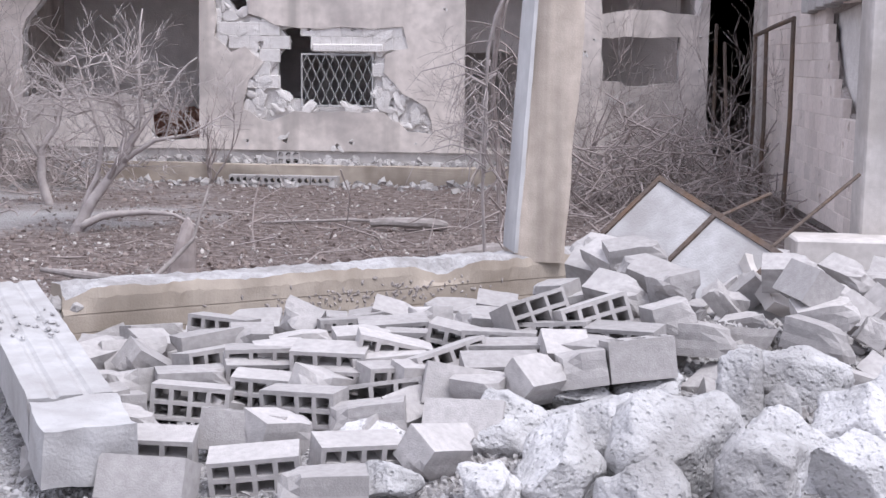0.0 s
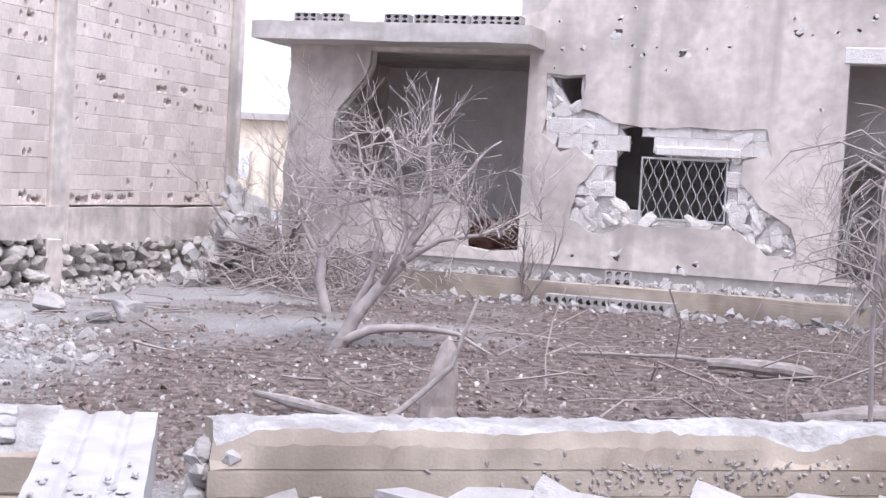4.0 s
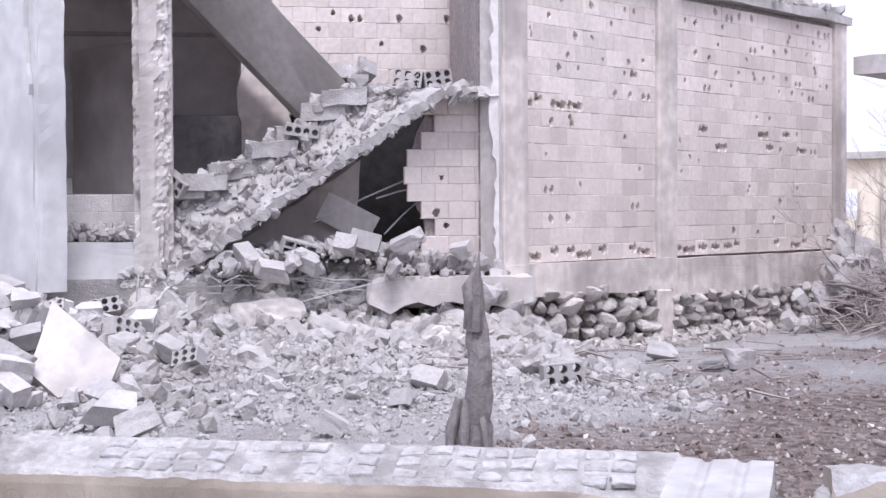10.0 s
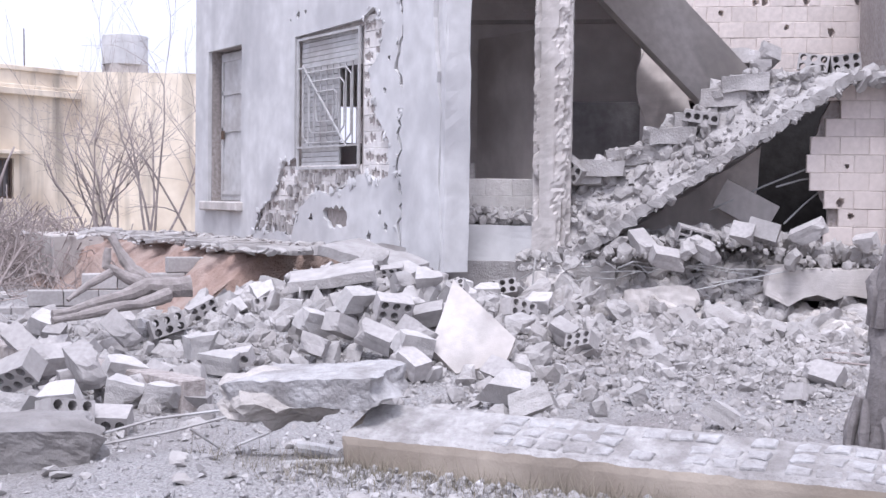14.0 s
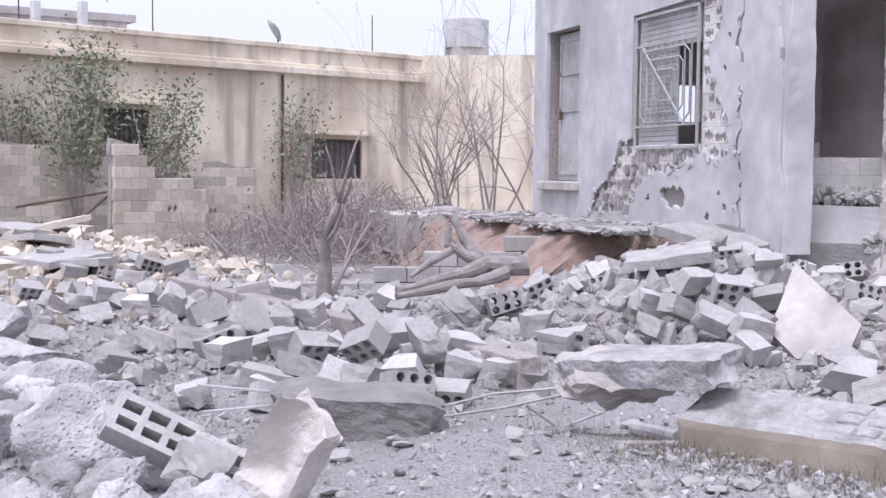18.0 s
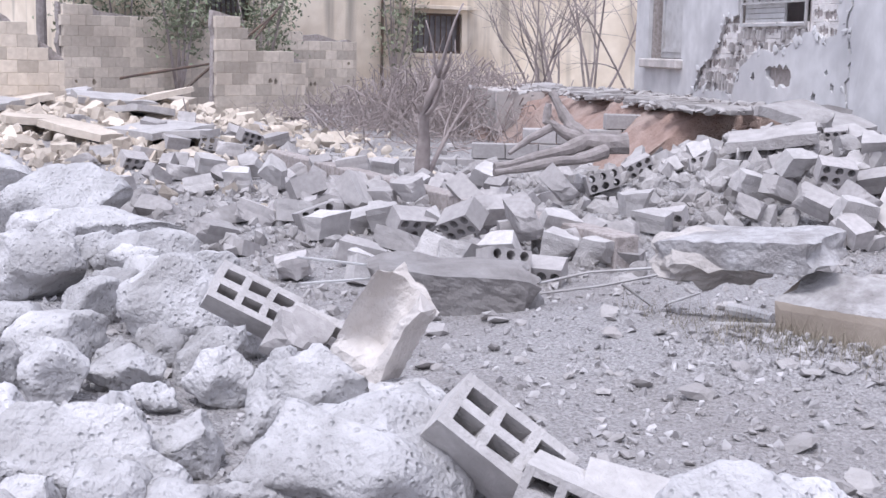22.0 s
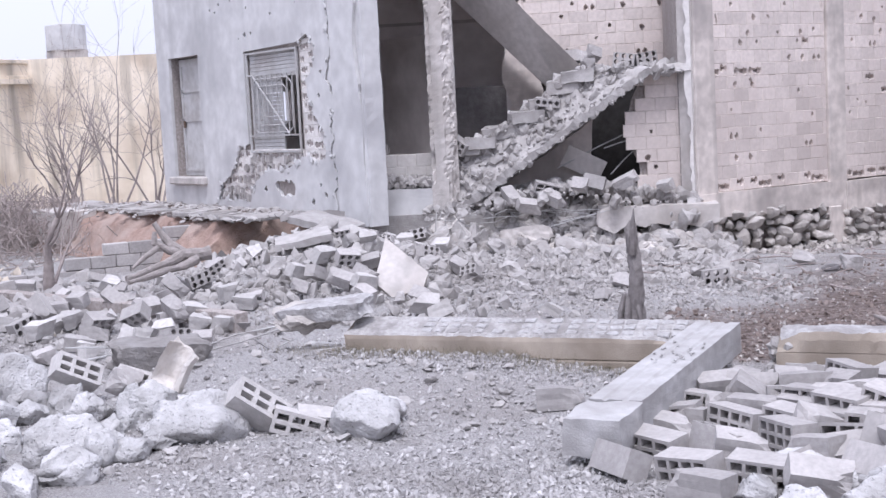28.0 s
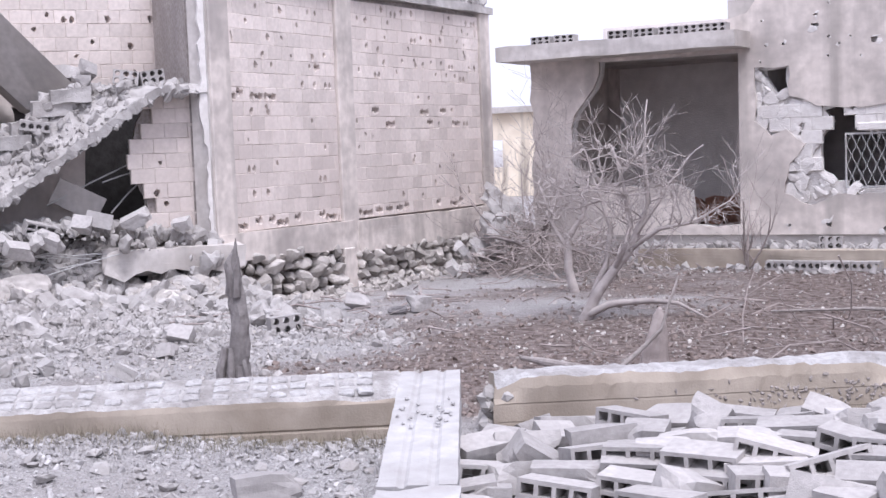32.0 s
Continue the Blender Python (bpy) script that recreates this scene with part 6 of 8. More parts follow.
def strewn(n, spot, smin, smax, seed, kits, sink=0.3, flat=0.8, power=2.5, tilt=180.0):
    r_, out = random.Random(seed), []
    while len(out) < n:
        p = spot(r_)
        if p is None:
            continue
        s = smin + (smax - smin) * r_.random() ** power
        z = p[2] if len(p) > 2 else lie(p[0], p[1])
        m = pose(p[0], p[1], z + s * (0.5 - sink) * 0.8, r_.uniform(-tilt, tilt), r_.uniform(-tilt, tilt), r_.uniform(0, 360)) @ Matrix.Diagonal((s, s, s * flat, 1))
        out.append((r_.choice(kits), m))
    return out


def box_spot(x0, x1, y0, y1, test=None):
    def f(r_):
        x, y = r_.uniform(x0, x1), r_.uniform(y0, y1)
        return (x, y) if test is None or test(x, y, r_) else None
    return f


def polar_spot(yaw0, yaw1, d0, d1, test=None):
    """Evenly over the view from the street corner, so thinner with distance."""
    def f(r_):
        a_, d = radians(r_.uniform(yaw0, yaw1)), d0 * (d1 / d0) ** r_.random()
        x, y = -d * math.sin(a_), d * math.cos(a_)
        return (x, y) if test is None or test(x, y, r_) else None
    return f


def street_side(x, y, r_):
    return (LOW_I @ Vector((x, y, 0))).y < -0.02 or (LOW_I @ Vector((x, y, 0))).x < -0.9


def garden_side(x, y, r_):
    p = LOW_I @ Vector((x, y, 0))
    return p.y > 0.42 and (DIAG_I @ Vector((x, y, 0))).y > 0.0 and y < 18.2 and x > -10.9


def talus_spot(r_):
    u, y = r_.uniform(-0.6, 8.0), abs(r_.gauss(0, 2.3))
    p = DIAG @ Vector((u, y + 0.05, 0))
    return (p.x, p.y)


joined("gravel", "pale stone chips strewn over the street edge", "gravel", GRAVEL, strewn(40000, polar_spot(-35, 95, 1.6, 15, street_side), 0.010, 0.065, 1, CHIPS, 0.34, 0.6, 3.6), 1)
joined("street_stones", "pale stones and shards lying on the street edge", "gravel", RAW, strewn(520, polar_spot(28, 95, 4.0, 11, street_side), 0.04, 0.17, 61, PEBBLES, 0.32, 0.55, 3.0, 30), 61)
joined("garden_clods", "crumbled brown clods of dug soil", "soil", SOIL, strewn(9000, polar_spot(-8, 50, 6.5, 18, lambda x, y, r_: garden_side(x, y, r_) and soil_share(x, y) > 0.35), 0.015, 0.09, 32, CHIPS, 0.42, 0.7, 3.0), 32)
joined("garden_chips", "pale and brown chips over the garden soil", "gravel", FIELDSTONE, strewn(5000, polar_spot(-8, 50, 6.5, 18, garden_side), 0.010, 0.07, 2, CHIPS, 0.38, 0.7, 5.5), 2)
joined("garden_chalk", "white plaster chips over the garden soil", "gravel", RAW, strewn(2600, polar_spot(-8, 50, 6.5, 18, garden_side), 0.008, 0.05, 3, CHIPS, 0.35, 0.6, 4.0), 3)
joined("talus_chips", "white broken plaster and concrete under the stair", "rubble", RAW, strewn(14000, talus_spot, 0.012, 0.06, 4, CHIPS, 0.34, 0.8, 2.6) + strewn(9000, talus_spot, 0.03, 0.15, 44, PEBBLES, 0.34, 0.8, 2.6), 4)
def yard_spot(r_):
    x, y = r_.uniform(-11.0, -4.6), r_.uniform(3.6, 11.0)
    p, d = LOW_I @ Vector((x, y, 0)), DIAG_I @ Vector((x, y, 0))
    return (x, y) if p.y > 0.42 and d.y > 1.5 and r_.random() < 1.25 - 0.16 * d.y and soil_share(x, y) < 0.7 else None


joined("yard_chips", "pale chips and crumbs strewn before the fallen stair", "rubble", RAW, strewn(9000, yard_spot, 0.012, 0.07, 34, CHIPS, 0.34, 0.7, 2.8) + strewn(600, yard_spot, 0.05, 0.17, 35, PEBBLES, 0.36, 0.8, 2.4), 34)
joined("talus_lumps", "lumps of broken masonry under the stair", "rubble", RAW, strewn(420, talus_spot, 0.10, 0.24, 5, LUMPS, 0.38, 0.85, 1.6), 5)
joined("talus_stones", "brown field stones fallen from the foundation", "rubble", FIELDSTONE, strewn(200, lambda r_: (lambda p: (p.x, p.y))(DIAG @ Vector((r_.uniform(-0.3, 3.6), abs(r_.gauss(0.2, 0.5)), 0))), 0.1, 0.26, 6, LUMPS, 0.3, 0.85, 1.5), 6)


CHUNKS = [mesh_of(stone_bm(0.62, 0.55, 0.45, 720 + k, 3, 0.36), "concrete_chunk", RAW) for k in range(9)] + [mesh_of(chipped_solid(0.62, 0.46, 0.4, 740 + k), "concrete_chunk", RAW) for k in range(4)]
FIELD = [mesh_of(stone_bm(0.62, 0.55, 0.45, 760 + k, 3, 0.3), "field_stone", FIELDSTONE if k % 3 == 0 else RAW) for k in range(7)]
cr = random.Random(71)
for k in range(150):
    x, y = talus_spot(cr)
    s_ = 0.2 + 0.24 * cr.random() ** 1.9
    ob = new("concrete_chunk", cr.choice(CHUNKS))
    ob.matrix_basis = pose(x, y, lie(x, y, 0.1 * s_), cr.uniform(0, 360), cr.uniform(-60, 60), cr.uniform(0, 360)) @ Matrix.Diagonal((s_, s_ * cr.uniform(0.7, 1), s_ * cr.uniform(0.6, 1), 1))
    tagged(ob, "pale broken chunk of concrete in the fall", "concrete chunk", "chunks under the stair")
for k in range(80):
    p = DIAG @ Vector((cr.uniform(0.0, 4.5), 0.2 + abs(cr.gauss(0.3, 0.55)), 0))
    s_ = cr.uniform(0.3, 0.52)
    ob = new("concrete_chunk", cr.choice(CHUNKS))
    ob.matrix_basis = pose(p.x, p.y, lie(p.x, p.y, 0.16 * s_), cr.uniform(0, 360), cr.uniform(-60, 60), cr.uniform(0, 360)) @ Matrix.Diagonal((s_, s_ * cr.uniform(0.7, 1), s_ * cr.uniform(0.65, 1), 1))
    tagged(ob, "large pale chunk of masonry below the torn beam", "concrete chunk", "chunks under the stair")
for k in range(170):
    q = abs(cr.gauss(0.1, 0.42))
    p = DIAG @ Vector((cr.uniform(-0.4, 3.5), q + (0.12 if k % 3 else 0.35), 0))
    s_ = cr.uniform(0.28, 0.6) * (1 - 0.3 * min(q, 1.0))
    ob = new("field_stone", cr.choice(FIELD))
    ob.matrix_basis = pose(p.x, p.y, lie(p.x, p.y, 0.10 * s_ + 0.10 * cr.random() * max(0.0, 0.5 - q)), cr.uniform(0, 360), cr.uniform(-40, 40), cr.uniform(0, 360)) @ Matrix.Diagonal((s_, s_, s_ * 0.85, 1))
    tagged(ob, "rounded grey field stone fallen from the foundation", "stone", "fallen field stones")


def mound_spot(r_):
    a_, d = r_.uniform(0, 6.28), abs(r_.gauss(0, 1.3))
    return (-11.9 + 1.5 * d * math.cos(a_), 5.9 + d * math.sin(a_))


for _ in range(120):
    q = mound_spot(placer)
    if (FRONT_I @ Vector((*q, 0))).y > 1.2 or q[0] > -14.8:
        drop(placer.choice(("solid", "broken", "broken", "broken", "round")), q[0], q[1], placer.uniform(0.05, 0.16), placer.uniform(0, 360), placer.uniform(-40, 40), placer.uniform(-30, 30), placer.uniform(0.6, 1.0))
joined("mound_chips", "plaster crumbs in the heap", "rubble", RAW, strewn(3000, mound_spot, 0.02, 0.08, 8, CHIPS, 0.3, 0.8, 2.4) + strewn(1500, mound_spot, 0.06, 0.28, 48, PEBBLES, 0.3, 0.8, 2.4), 8)


def field_spot(r_):
    x, y = r_.gauss(-13.0, 3.6), r_.gauss(1.9, 1.2)
    return (x, y) if x < -8.2 and y > -0.6 + 0.05 * (x + 12) ** 2 * 0.0 and y < 4.6 else None


joined("field_blocks", "scatter of broken blocks on the waste ground", "rubble", BLOCK, strewn(110, field_spot, 0.45, 0.95, 9, BITS, 0.44, 1.0, 0.8, 40), 9)
joined("field_chips", "chips among the scattered blocks", "rubble", RAW, strewn(3000, field_spot, 0.02, 0.09, 10, CHIPS, 0.3, 0.75, 2.4) + strewn(800, field_spot, 0.06, 0.2, 50, PEBBLES, 0.3, 0.75, 2.4), 10)
joined("far_heap", "far heap of pale blocks beside the broken yard wall", "rubble", YARDBLOCK, strewn(240, lambda r_: (r_.gauss(-22.5, 2.4), r_.gauss(-1.1, 1.9)), 0.5, 1.1, 11, BITS, 0.44, 1.0, 0.8, 30), 11)
joined("far_chips", "pale dust and chips on the far heap", "rubble", YARDBLOCK, strewn(2600, lambda r_: (r_.gauss(-21.0, 3.2), r_.gauss(-0.6, 2.0)), 0.05, 0.3, 12, CHIPS, 0.35, 0.5, 2.4), 12)


fr_ = random.Random(37)
for k in range(14):
    x, y = -19.5 - 5.5 * fr_.random(), fr_.uniform(-2.6, 1.4)
    s_ = thing("fallen_slab", pose(x, y, lie(x, y, 0.16), fr_.uniform(-9, 9), fr_.uniform(-9, 12), fr_.uniform(0, 360)), "flat pale slab of a fallen roof on the far heap", "slab", "slabs on the far heap")
    bm = slab_bm(jagged(rect(-fr_.uniform(0.4, 0.8), fr_.uniform(0.4, 0.8), -fr_.uniform(0.3, 0.5), fr_.uniform(0.3, 0.5)), 0.2, 0.07, 500 + k), [], -0.05, 0.05)
    part("sheet", roughen(bm, 0.015, 5, k), PALEBLOCK if k % 2 else YARDBLOCK, s_, m=pose(0, 0, 0, 90, 0, 0))


def pile_spot(r_):
    x, y = r_.gauss(-0.1, 1.45), r_.gauss(4.75, 0.85)
    p = LOW_I @ Vector((x, y, 0))
    return (x, y) if p.y < -0.1 and p.x > 3.6 and y > 2.9 else None


joined("pile_blocks", "half-buried blocks in the street-side fall", "rubble", BLOCK, strewn(120, pile_spot, 0.6, 1.0, 13, BITS, 0.5, 1.0, 0.8, 25), 13)
joined("pile_chips", "chips between the fallen blocks", "rubble", RAW, strewn(2200, pile_spot, 0.015, 0.08, 14, CHIPS, 0.3, 0.7, 2.6) + strewn(500, pile_spot, 0.05, 0.17, 54, PEBBLES, 0.3, 0.7, 2.2), 14)
joined("pile_end", "broken blocks banked against the pillar house", "rubble", BLOCK, strewn(90, lambda r_: (r_.gauss(2.4, 0.8), r_.gauss(6.9, 0.9)), 0.5, 1.1, 15, BITS, 0.3, 1.0, 0.8, 60), 15)


def stair_spot(r_):
    u = r_.uniform(0.15, 4.3)
    if r_.random() < 0.6:   # along the top
        p = DIAG @ Vector((u, r_.uniform(-1.2, -0.4), flight_high(u)))
    else:                   # down the broken front
        f = r_.random()
        p = DIAG @ Vector((u, -0.6 * f + 0.02, flight_low(u) + (flight_high(u) - flight_low(u)) * f))
    return (p.x, p.y, p.z - 0.02)


joined("stair_rubble", "rubble and dust lying on the stair flight", "rubble", RAW, strewn(3000, stair_spot, 0.012, 0.09, 16, CHIPS, 0.42, 0.6, 3.0) + strewn(420, stair_spot, 0.06, 0.24, 56, PEBBLES, 0.42, 0.6, 2.4), 16)
joined("stair_lumps", "broken chunks on the stair flight", "rubble", RAW, strewn(12, stair_spot, 0.4, 0.8, 17, BITS, 0.48, 0.8, 1.4, 20) + strewn(380, stair_spot, 0.07, 0.26, 76, LUMPS, 0.4, 0.8, 1.8), 17)


def under_spot(r_):
    u, y = r_.uniform(0.0, 4.6), r_.uniform(-0.9, 0.0 if r_.random() < 0.75 else 0.5)
    p = DIAG @ Vector((u, y, 0))
    return (p.x, p.y, 0.82 + 0.3 * bell(u - 2.2, 1.5) - 0.25 * max(0.0, y) - 0.3 * max(0.0, 1.6 - u) * max(0.0, y))


joined("porch_rubble", "broken masonry heaped on the porch floor", "rubble", RAW, strewn(2000, under_spot, 0.02, 0.10, 18, CHIPS, 0.38, 0.7, 3.0) + strewn(700, under_spot, 0.08, 0.3, 58, LUMPS, 0.38, 0.8, 2.4), 18)
def face_spot(r_):
    """The broken edge of the porch, from its floor down to the heap."""
    u, f_ = r_.uniform(1.45, 4.0), r_.random()
    p = DIAG @ Vector((u, -0.34 + 0.62 * f_ + 0.06 * math.sin(u * 5), 0))
    return (p.x, p.y, 0.88 - 0.72 * f_ ** 1.2 + 0.08 * noise.noise(Vector((u * 2, f_ * 3, 0))))


joined("edge_rubble", "broken masonry spilling over the porch edge", "rubble", RAW, strewn(1500, face_spot, 0.02, 0.09, 74, CHIPS, 0.38, 0.8, 2.4) + strewn(620, face_spot, 0.08, 0.3, 75, LUMPS, 0.4, 0.85, 1.8), 74)
for k in range(46):
    q = face_spot(cr)
    s_ = cr.uniform(0.2, 0.4)
    ob = new("concrete_chunk", cr.choice(CHUNKS))
    ob.matrix_basis = pose(*q, cr.uniform(0, 360), cr.uniform(-60, 60), cr.uniform(0, 360)) @ Matrix.Diagonal((s_, s_ * 0.85, s_ * cr.uniform(0.65, 1), 1))
    tagged(ob, "pale chunk of masonry on the spilling porch edge", "concrete chunk", "chunks under the stair")
for k in range(70):
    near = k % 2 == 0
    p = DIAG @ Vector((cr.uniform(-0.2, 1.8), cr.uniform(-0.2, 0.3), 0)) if near else DIAG @ Vector((cr.uniform(0.4, 3.4), cr.uniform(0.3, 0.8), 0))
    s_ = cr.uniform(0.26, 0.42)
    ob = new("field_stone", cr.choice(FIELD))
    ob.matrix_basis = pose(p.x, p.y, lie(p.x, p.y, 0.12 * s_ + (0.3 if near else 0.12) * cr.random()), cr.uniform(0, 360), cr.uniform(-40, 40), cr.uniform(0, 360)) @ Matrix.Diagonal((s_, s_, s_ * 0.85, 1))
    tagged(ob, "rounded grey field stone wedged under the torn beam", "stone", "fallen field stones")
joined("kerb_dust", "plaster rubble on the porch kerb", "rubble", RAW, strewn(900, lambda r_: (lambda p: (p.x, p.y, 1.25 + 0.12 * r_.random()))(DIAG @ Vector((r_.uniform(4.4, 6.0), r_.uniform(-0.64, -0.06), 0))), 0.03, 0.22, 19, PEBBLES, 0.3, 0.6, 1.8), 19)
joined("terrace_rubble", "plaster rubble along the terrace of the shelled house", "rubble", RAW, strewn(1300, lambda r_: (r_.uniform(-8.2, 3.5), 19 - min(0.9, abs(r_.gauss(0.1, 0.4))), 0.26), 0.02, 0.24, 20, CHIPS, 0.4, 0.6, 3.4), 20)
joined("terrace_foot", "rubble at the foot of the terrace", "rubble", RAW, strewn(700, lambda r_: (r_.uniform(-8.2, 3.5), 18 - abs(r_.gauss(0.0, 0.5))), 0.03, 0.24, 21, CHIPS, 0.4, 0.7, 3.0), 21)
joined("bank_rubble", "stone chips on the bank rim", "rubble", RAW, strewn(1300, lambda r_: (r_.uniform(-23.5, -15), 8 - abs(r_.gauss(0.8, 0.6)), 0.88), 0.02, 0.22, 22, PEBBLES, 0.42, 0.5, 3.4, 25), 22)
joined("wall_foot", "crumbs along the foot of the garden wall", "rubble", GRAVEL, strewn(700, lambda r_: (lambda p: (p.x, p.y))(LOW @ Vector((r_.uniform(-0.8, 7.2), -abs(r_.gauss(0.05, 0.35)), 0))), 0.015, 0.09, 23, CHIPS, 0.35, 0.6, 3.6), 23)
joined("wall_foot_soil", "earth clods along the foot of the garden wall", "soil", GROUND, strewn(1600, lambda r_: (lambda p: (p.x, p.y))(LOW @ Vector((r_.uniform(-1.0, 3.0), -abs(r_.gauss(0.0, 0.45)), 0))), 0.02, 0.08, 29, CHIPS, 0.42, 0.6, 2.6), 29)
joined("eaves_rubble", "broken blocks on the roof edge", "rubble", RAW, strewn(160, lambda r_: (-11.04 - r_.uniform(-0.03, 0.5), r_.uniform(12.8, 21.3), 4.82), 0.08, 0.34, 24, CHIPS, 0.3, 0.8, 1.4), 24)
joined("flank_rubble", "earth and stones at the foot of the flank", "rubble", FIELDSTONE, strewn(500, lambda r_: (-11.0 + abs(r_.gauss(0.05, 0.5)), r_.uniform(12.8, 21)), 0.04, 0.22, 25, CHIPS, 0.35, 0.7, 2.2), 25)


# ---- boulders ----
boulder_no = [0]


def boulder(x, y, up, sx, sz, rz):
    boulder_no[0] += 1
    k = boulder_no[0]
    bm = stone_bm(sx * 1.12, sx * 0.85, sz * 1.15, 1000 + k, 4, 0.15)
    roughen(roughen(bm, 0.016, 11, k), 0.012, 26, k)
    ob = part("boulder", bm, ROCK, None, "rough pale limestone boulder beside the road", smooth=True, m=pose(x, y, lie(x, y, up), 0, 0, rz + rng.uniform(-12, 12)))
    return tagged(ob, category="boulder", group="boulders along the road")


boulder(-7.54, 0.10, 0.15, 0.34, 0.24, 89)
boulder(-9.59, -0.05, 0.11, 0.36, 0.17, 90)
boulder(-10.90, -0.22, 0.11, 0.49, 0.17, 91)
boulder(-11.98, -0.71, 0.18, 0.59, 0.30, 93)
boulder(-11.15, -0.84, 0.10, 0.27, 0.15, 94)
boulder(-8.67, -0.73, 0.15, 0.33, 0.26, 95)
boulder(-7.83, -0.33, 0.10, 0.19, 0.16, 92)
boulder(-8.48, -0.22, 0.08, 0.25, 0.12, 91)
boulder(-6.66, -0.44, 0.11, 0.27, 0.18, 94)
boulder(-4.85, -0.32, 0.12, 0.29, 0.22, 94)
boulder(-5.02, 0.12, 0.10, 0.16, 0.16, 89)
boulder(-4.68, -0.06, 0.08, 0.17, 0.13, 91)
boulder(-5.46, 0.53, 0.13, 0.21, 0.22, 84)
boulder(-5.44, 0.69, 0.13, 0.23, 0.22, 83)
boulder(-4.65, 0.78, 0.13, 0.35, 0.21, 81)
boulder(-6.30, -0.14, 0.08, 0.17, 0.12, 91)
boulder(-6.65, 0.04, 0.08, 0.14, 0.12, 90)
boulder(-6.03, 0.33, 0.10, 0.18, 0.15, 87)
boulder(-7.39, -0.69, 0.08, 0.23, 0.12, 95)
boulder(-6.10, -0.46, 0.10, 0.17, 0.16, 94)
boulder(-6.34, -0.70, 0.09, 0.12, 0.13, 96)
boulder(-5.03, 0.73, 0.08, 0.14, 0.13, 82)
boulder(-5.52, 1.04, 0.09, 0.21, 0.14, 79)
boulder(-4.48, 0.07, 0.06, 0.19, 0.09, 89)
boulder(-4.53, 0.32, 0.05, 0.14, 0.06, 86)
boulder(-14.51, -1.48, 0.16, 0.39, 0.26, 96)
boulder(-9.80, -0.40, 0.09, 0.20, 0.13, 92)
boulder(-5.63, -0.54, 0.06, 0.16, 0.09, 95)
boulder(-4.07, 2.03, 0.08, 0.23, 0.12, 63)
boulder(-5.94, 0.01, 0.05, 0.12, 0.07, 90)
boulder(0.19, 3.12, 0.10, 0.23, 0.17, -3)
boulder(0.72, 3.16, 0.11, 0.31, 0.20, -13)
boulder(0.91, 3.66, 0.08, 0.28, 0.13, -14)
boulder(1.22, 3.45, 0.08, 0.21, 0.14, -20)
boulder(1.42, 3.51, 0.14, 0.18, 0.28, -22)
boulder(1.76, 3.99, 0.10, 0.29, 0.18, -24)
boulder(0.53, 3.62, 0.07, 0.21, 0.11, -8)
boulder(-0.49, 3.02, 0.05, 0.18, 0.09, 9)
boulder(-0.16, 3.03, 0.05, 0.18, 0.09, 3)
boulder(1.58, 4.32, 0.06, 0.15, 0.10, -20)
boulder(1.64, 3.44, 0.09, 0.13, 0.18, -25)
boulder(1.09, 3.23, 0.07, 0.14, 0.12, -19)
boulder(-0.33, 3.18, 0.04, 0.06, 0.06, 6)
boulder(-3.67, 1.78, 0.12, 0.32, 0.22, 64)
boulder(-4.71, 0.61, 0.11, 0.45, 0.21, 83)
boulder(-5.23, 0.90, 0.09, 0.33, 0.16, 80)
for x, y, s, h in ((0.5, 2.55, 0.3, 0.24), (1.02, 2.72, 0.34, 0.3), (1.5, 2.9, 0.3, 0.26), (1.95, 3.2, 0.32, 0.28), (0.15, 2.35, 0.2, 0.16), (2.3, 3.55, 0.3, 0.26), (1.35, 2.35, 0.3, 0.24), (1.85, 2.7, 0.28, 0.24), (2.3, 3.0, 0.3, 0.26), (0.8, 2.25, 0.24, 0.2), (-0.35, 2.45, 0.18, 0.12)):
    boulder(x, y, h * 0.45, s, h, rng.uniform(0, 360))
for k in range(26):
    x, y = -3.9 - 6.5 * rng.random() ** 1.2, rng.uniform(-0.9, 0.5)
    s = rng.uniform(0.12, 0.24)
    boulder(x, y, s * 0.4, s, s * 0.8, rng.uniform(0, 360))

# ---- large broken members ----
fallen = thing("fallen_column", Matrix.Translation((-2.38, 3.62, 0.33)) @ pose(0, 0, 0, 0, 0, math.degrees(math.atan2(2.33, -1.25))) @ pose(0, 0, 0, 0, -3.2, 0), "white cast concrete column fallen across the garden wall", "column")
bm = bmesh.new()
add_box(bm, -1.05, 1.55, -0.2, 0.2, -0.13, 0.13)
bmesh.ops.subdivide_edges(bm, edges=bm.edges[:], cuts=20, use_grid_fill=True)
for v in bm.verts:
    if v.co.z > 0.12:
        v.co.z -= 0.012 * (1 if abs(abs(v.co.y) - 0.075) < 0.012 else 0)
part("shaft", roughen(bm, 0.005, 14, 3), SHEET, fallen)
bm = bmesh.new()
add_box(bm, -1.55, -1.07, -0.21, 0.21, -0.14, 0.12)
bmesh.ops.subdivide_edges(bm, edges=bm.edges[:], cuts=6, use_grid_fill=True)
part("broken_end", roughen(bm, 0.02, 6, 5), SHEET, fallen)
for k in range(22):
    part("crumb", stone_bm(rng.uniform(0.01, 0.035), rng.uniform(0.01, 0.025), 0.012, 1300 + k, 2, 0.5), SHEET, fallen, m=pose(0.4 + rng.uniform(-0.35, 0.35), rng.uniform(-0.18, 0.18), 0.14))


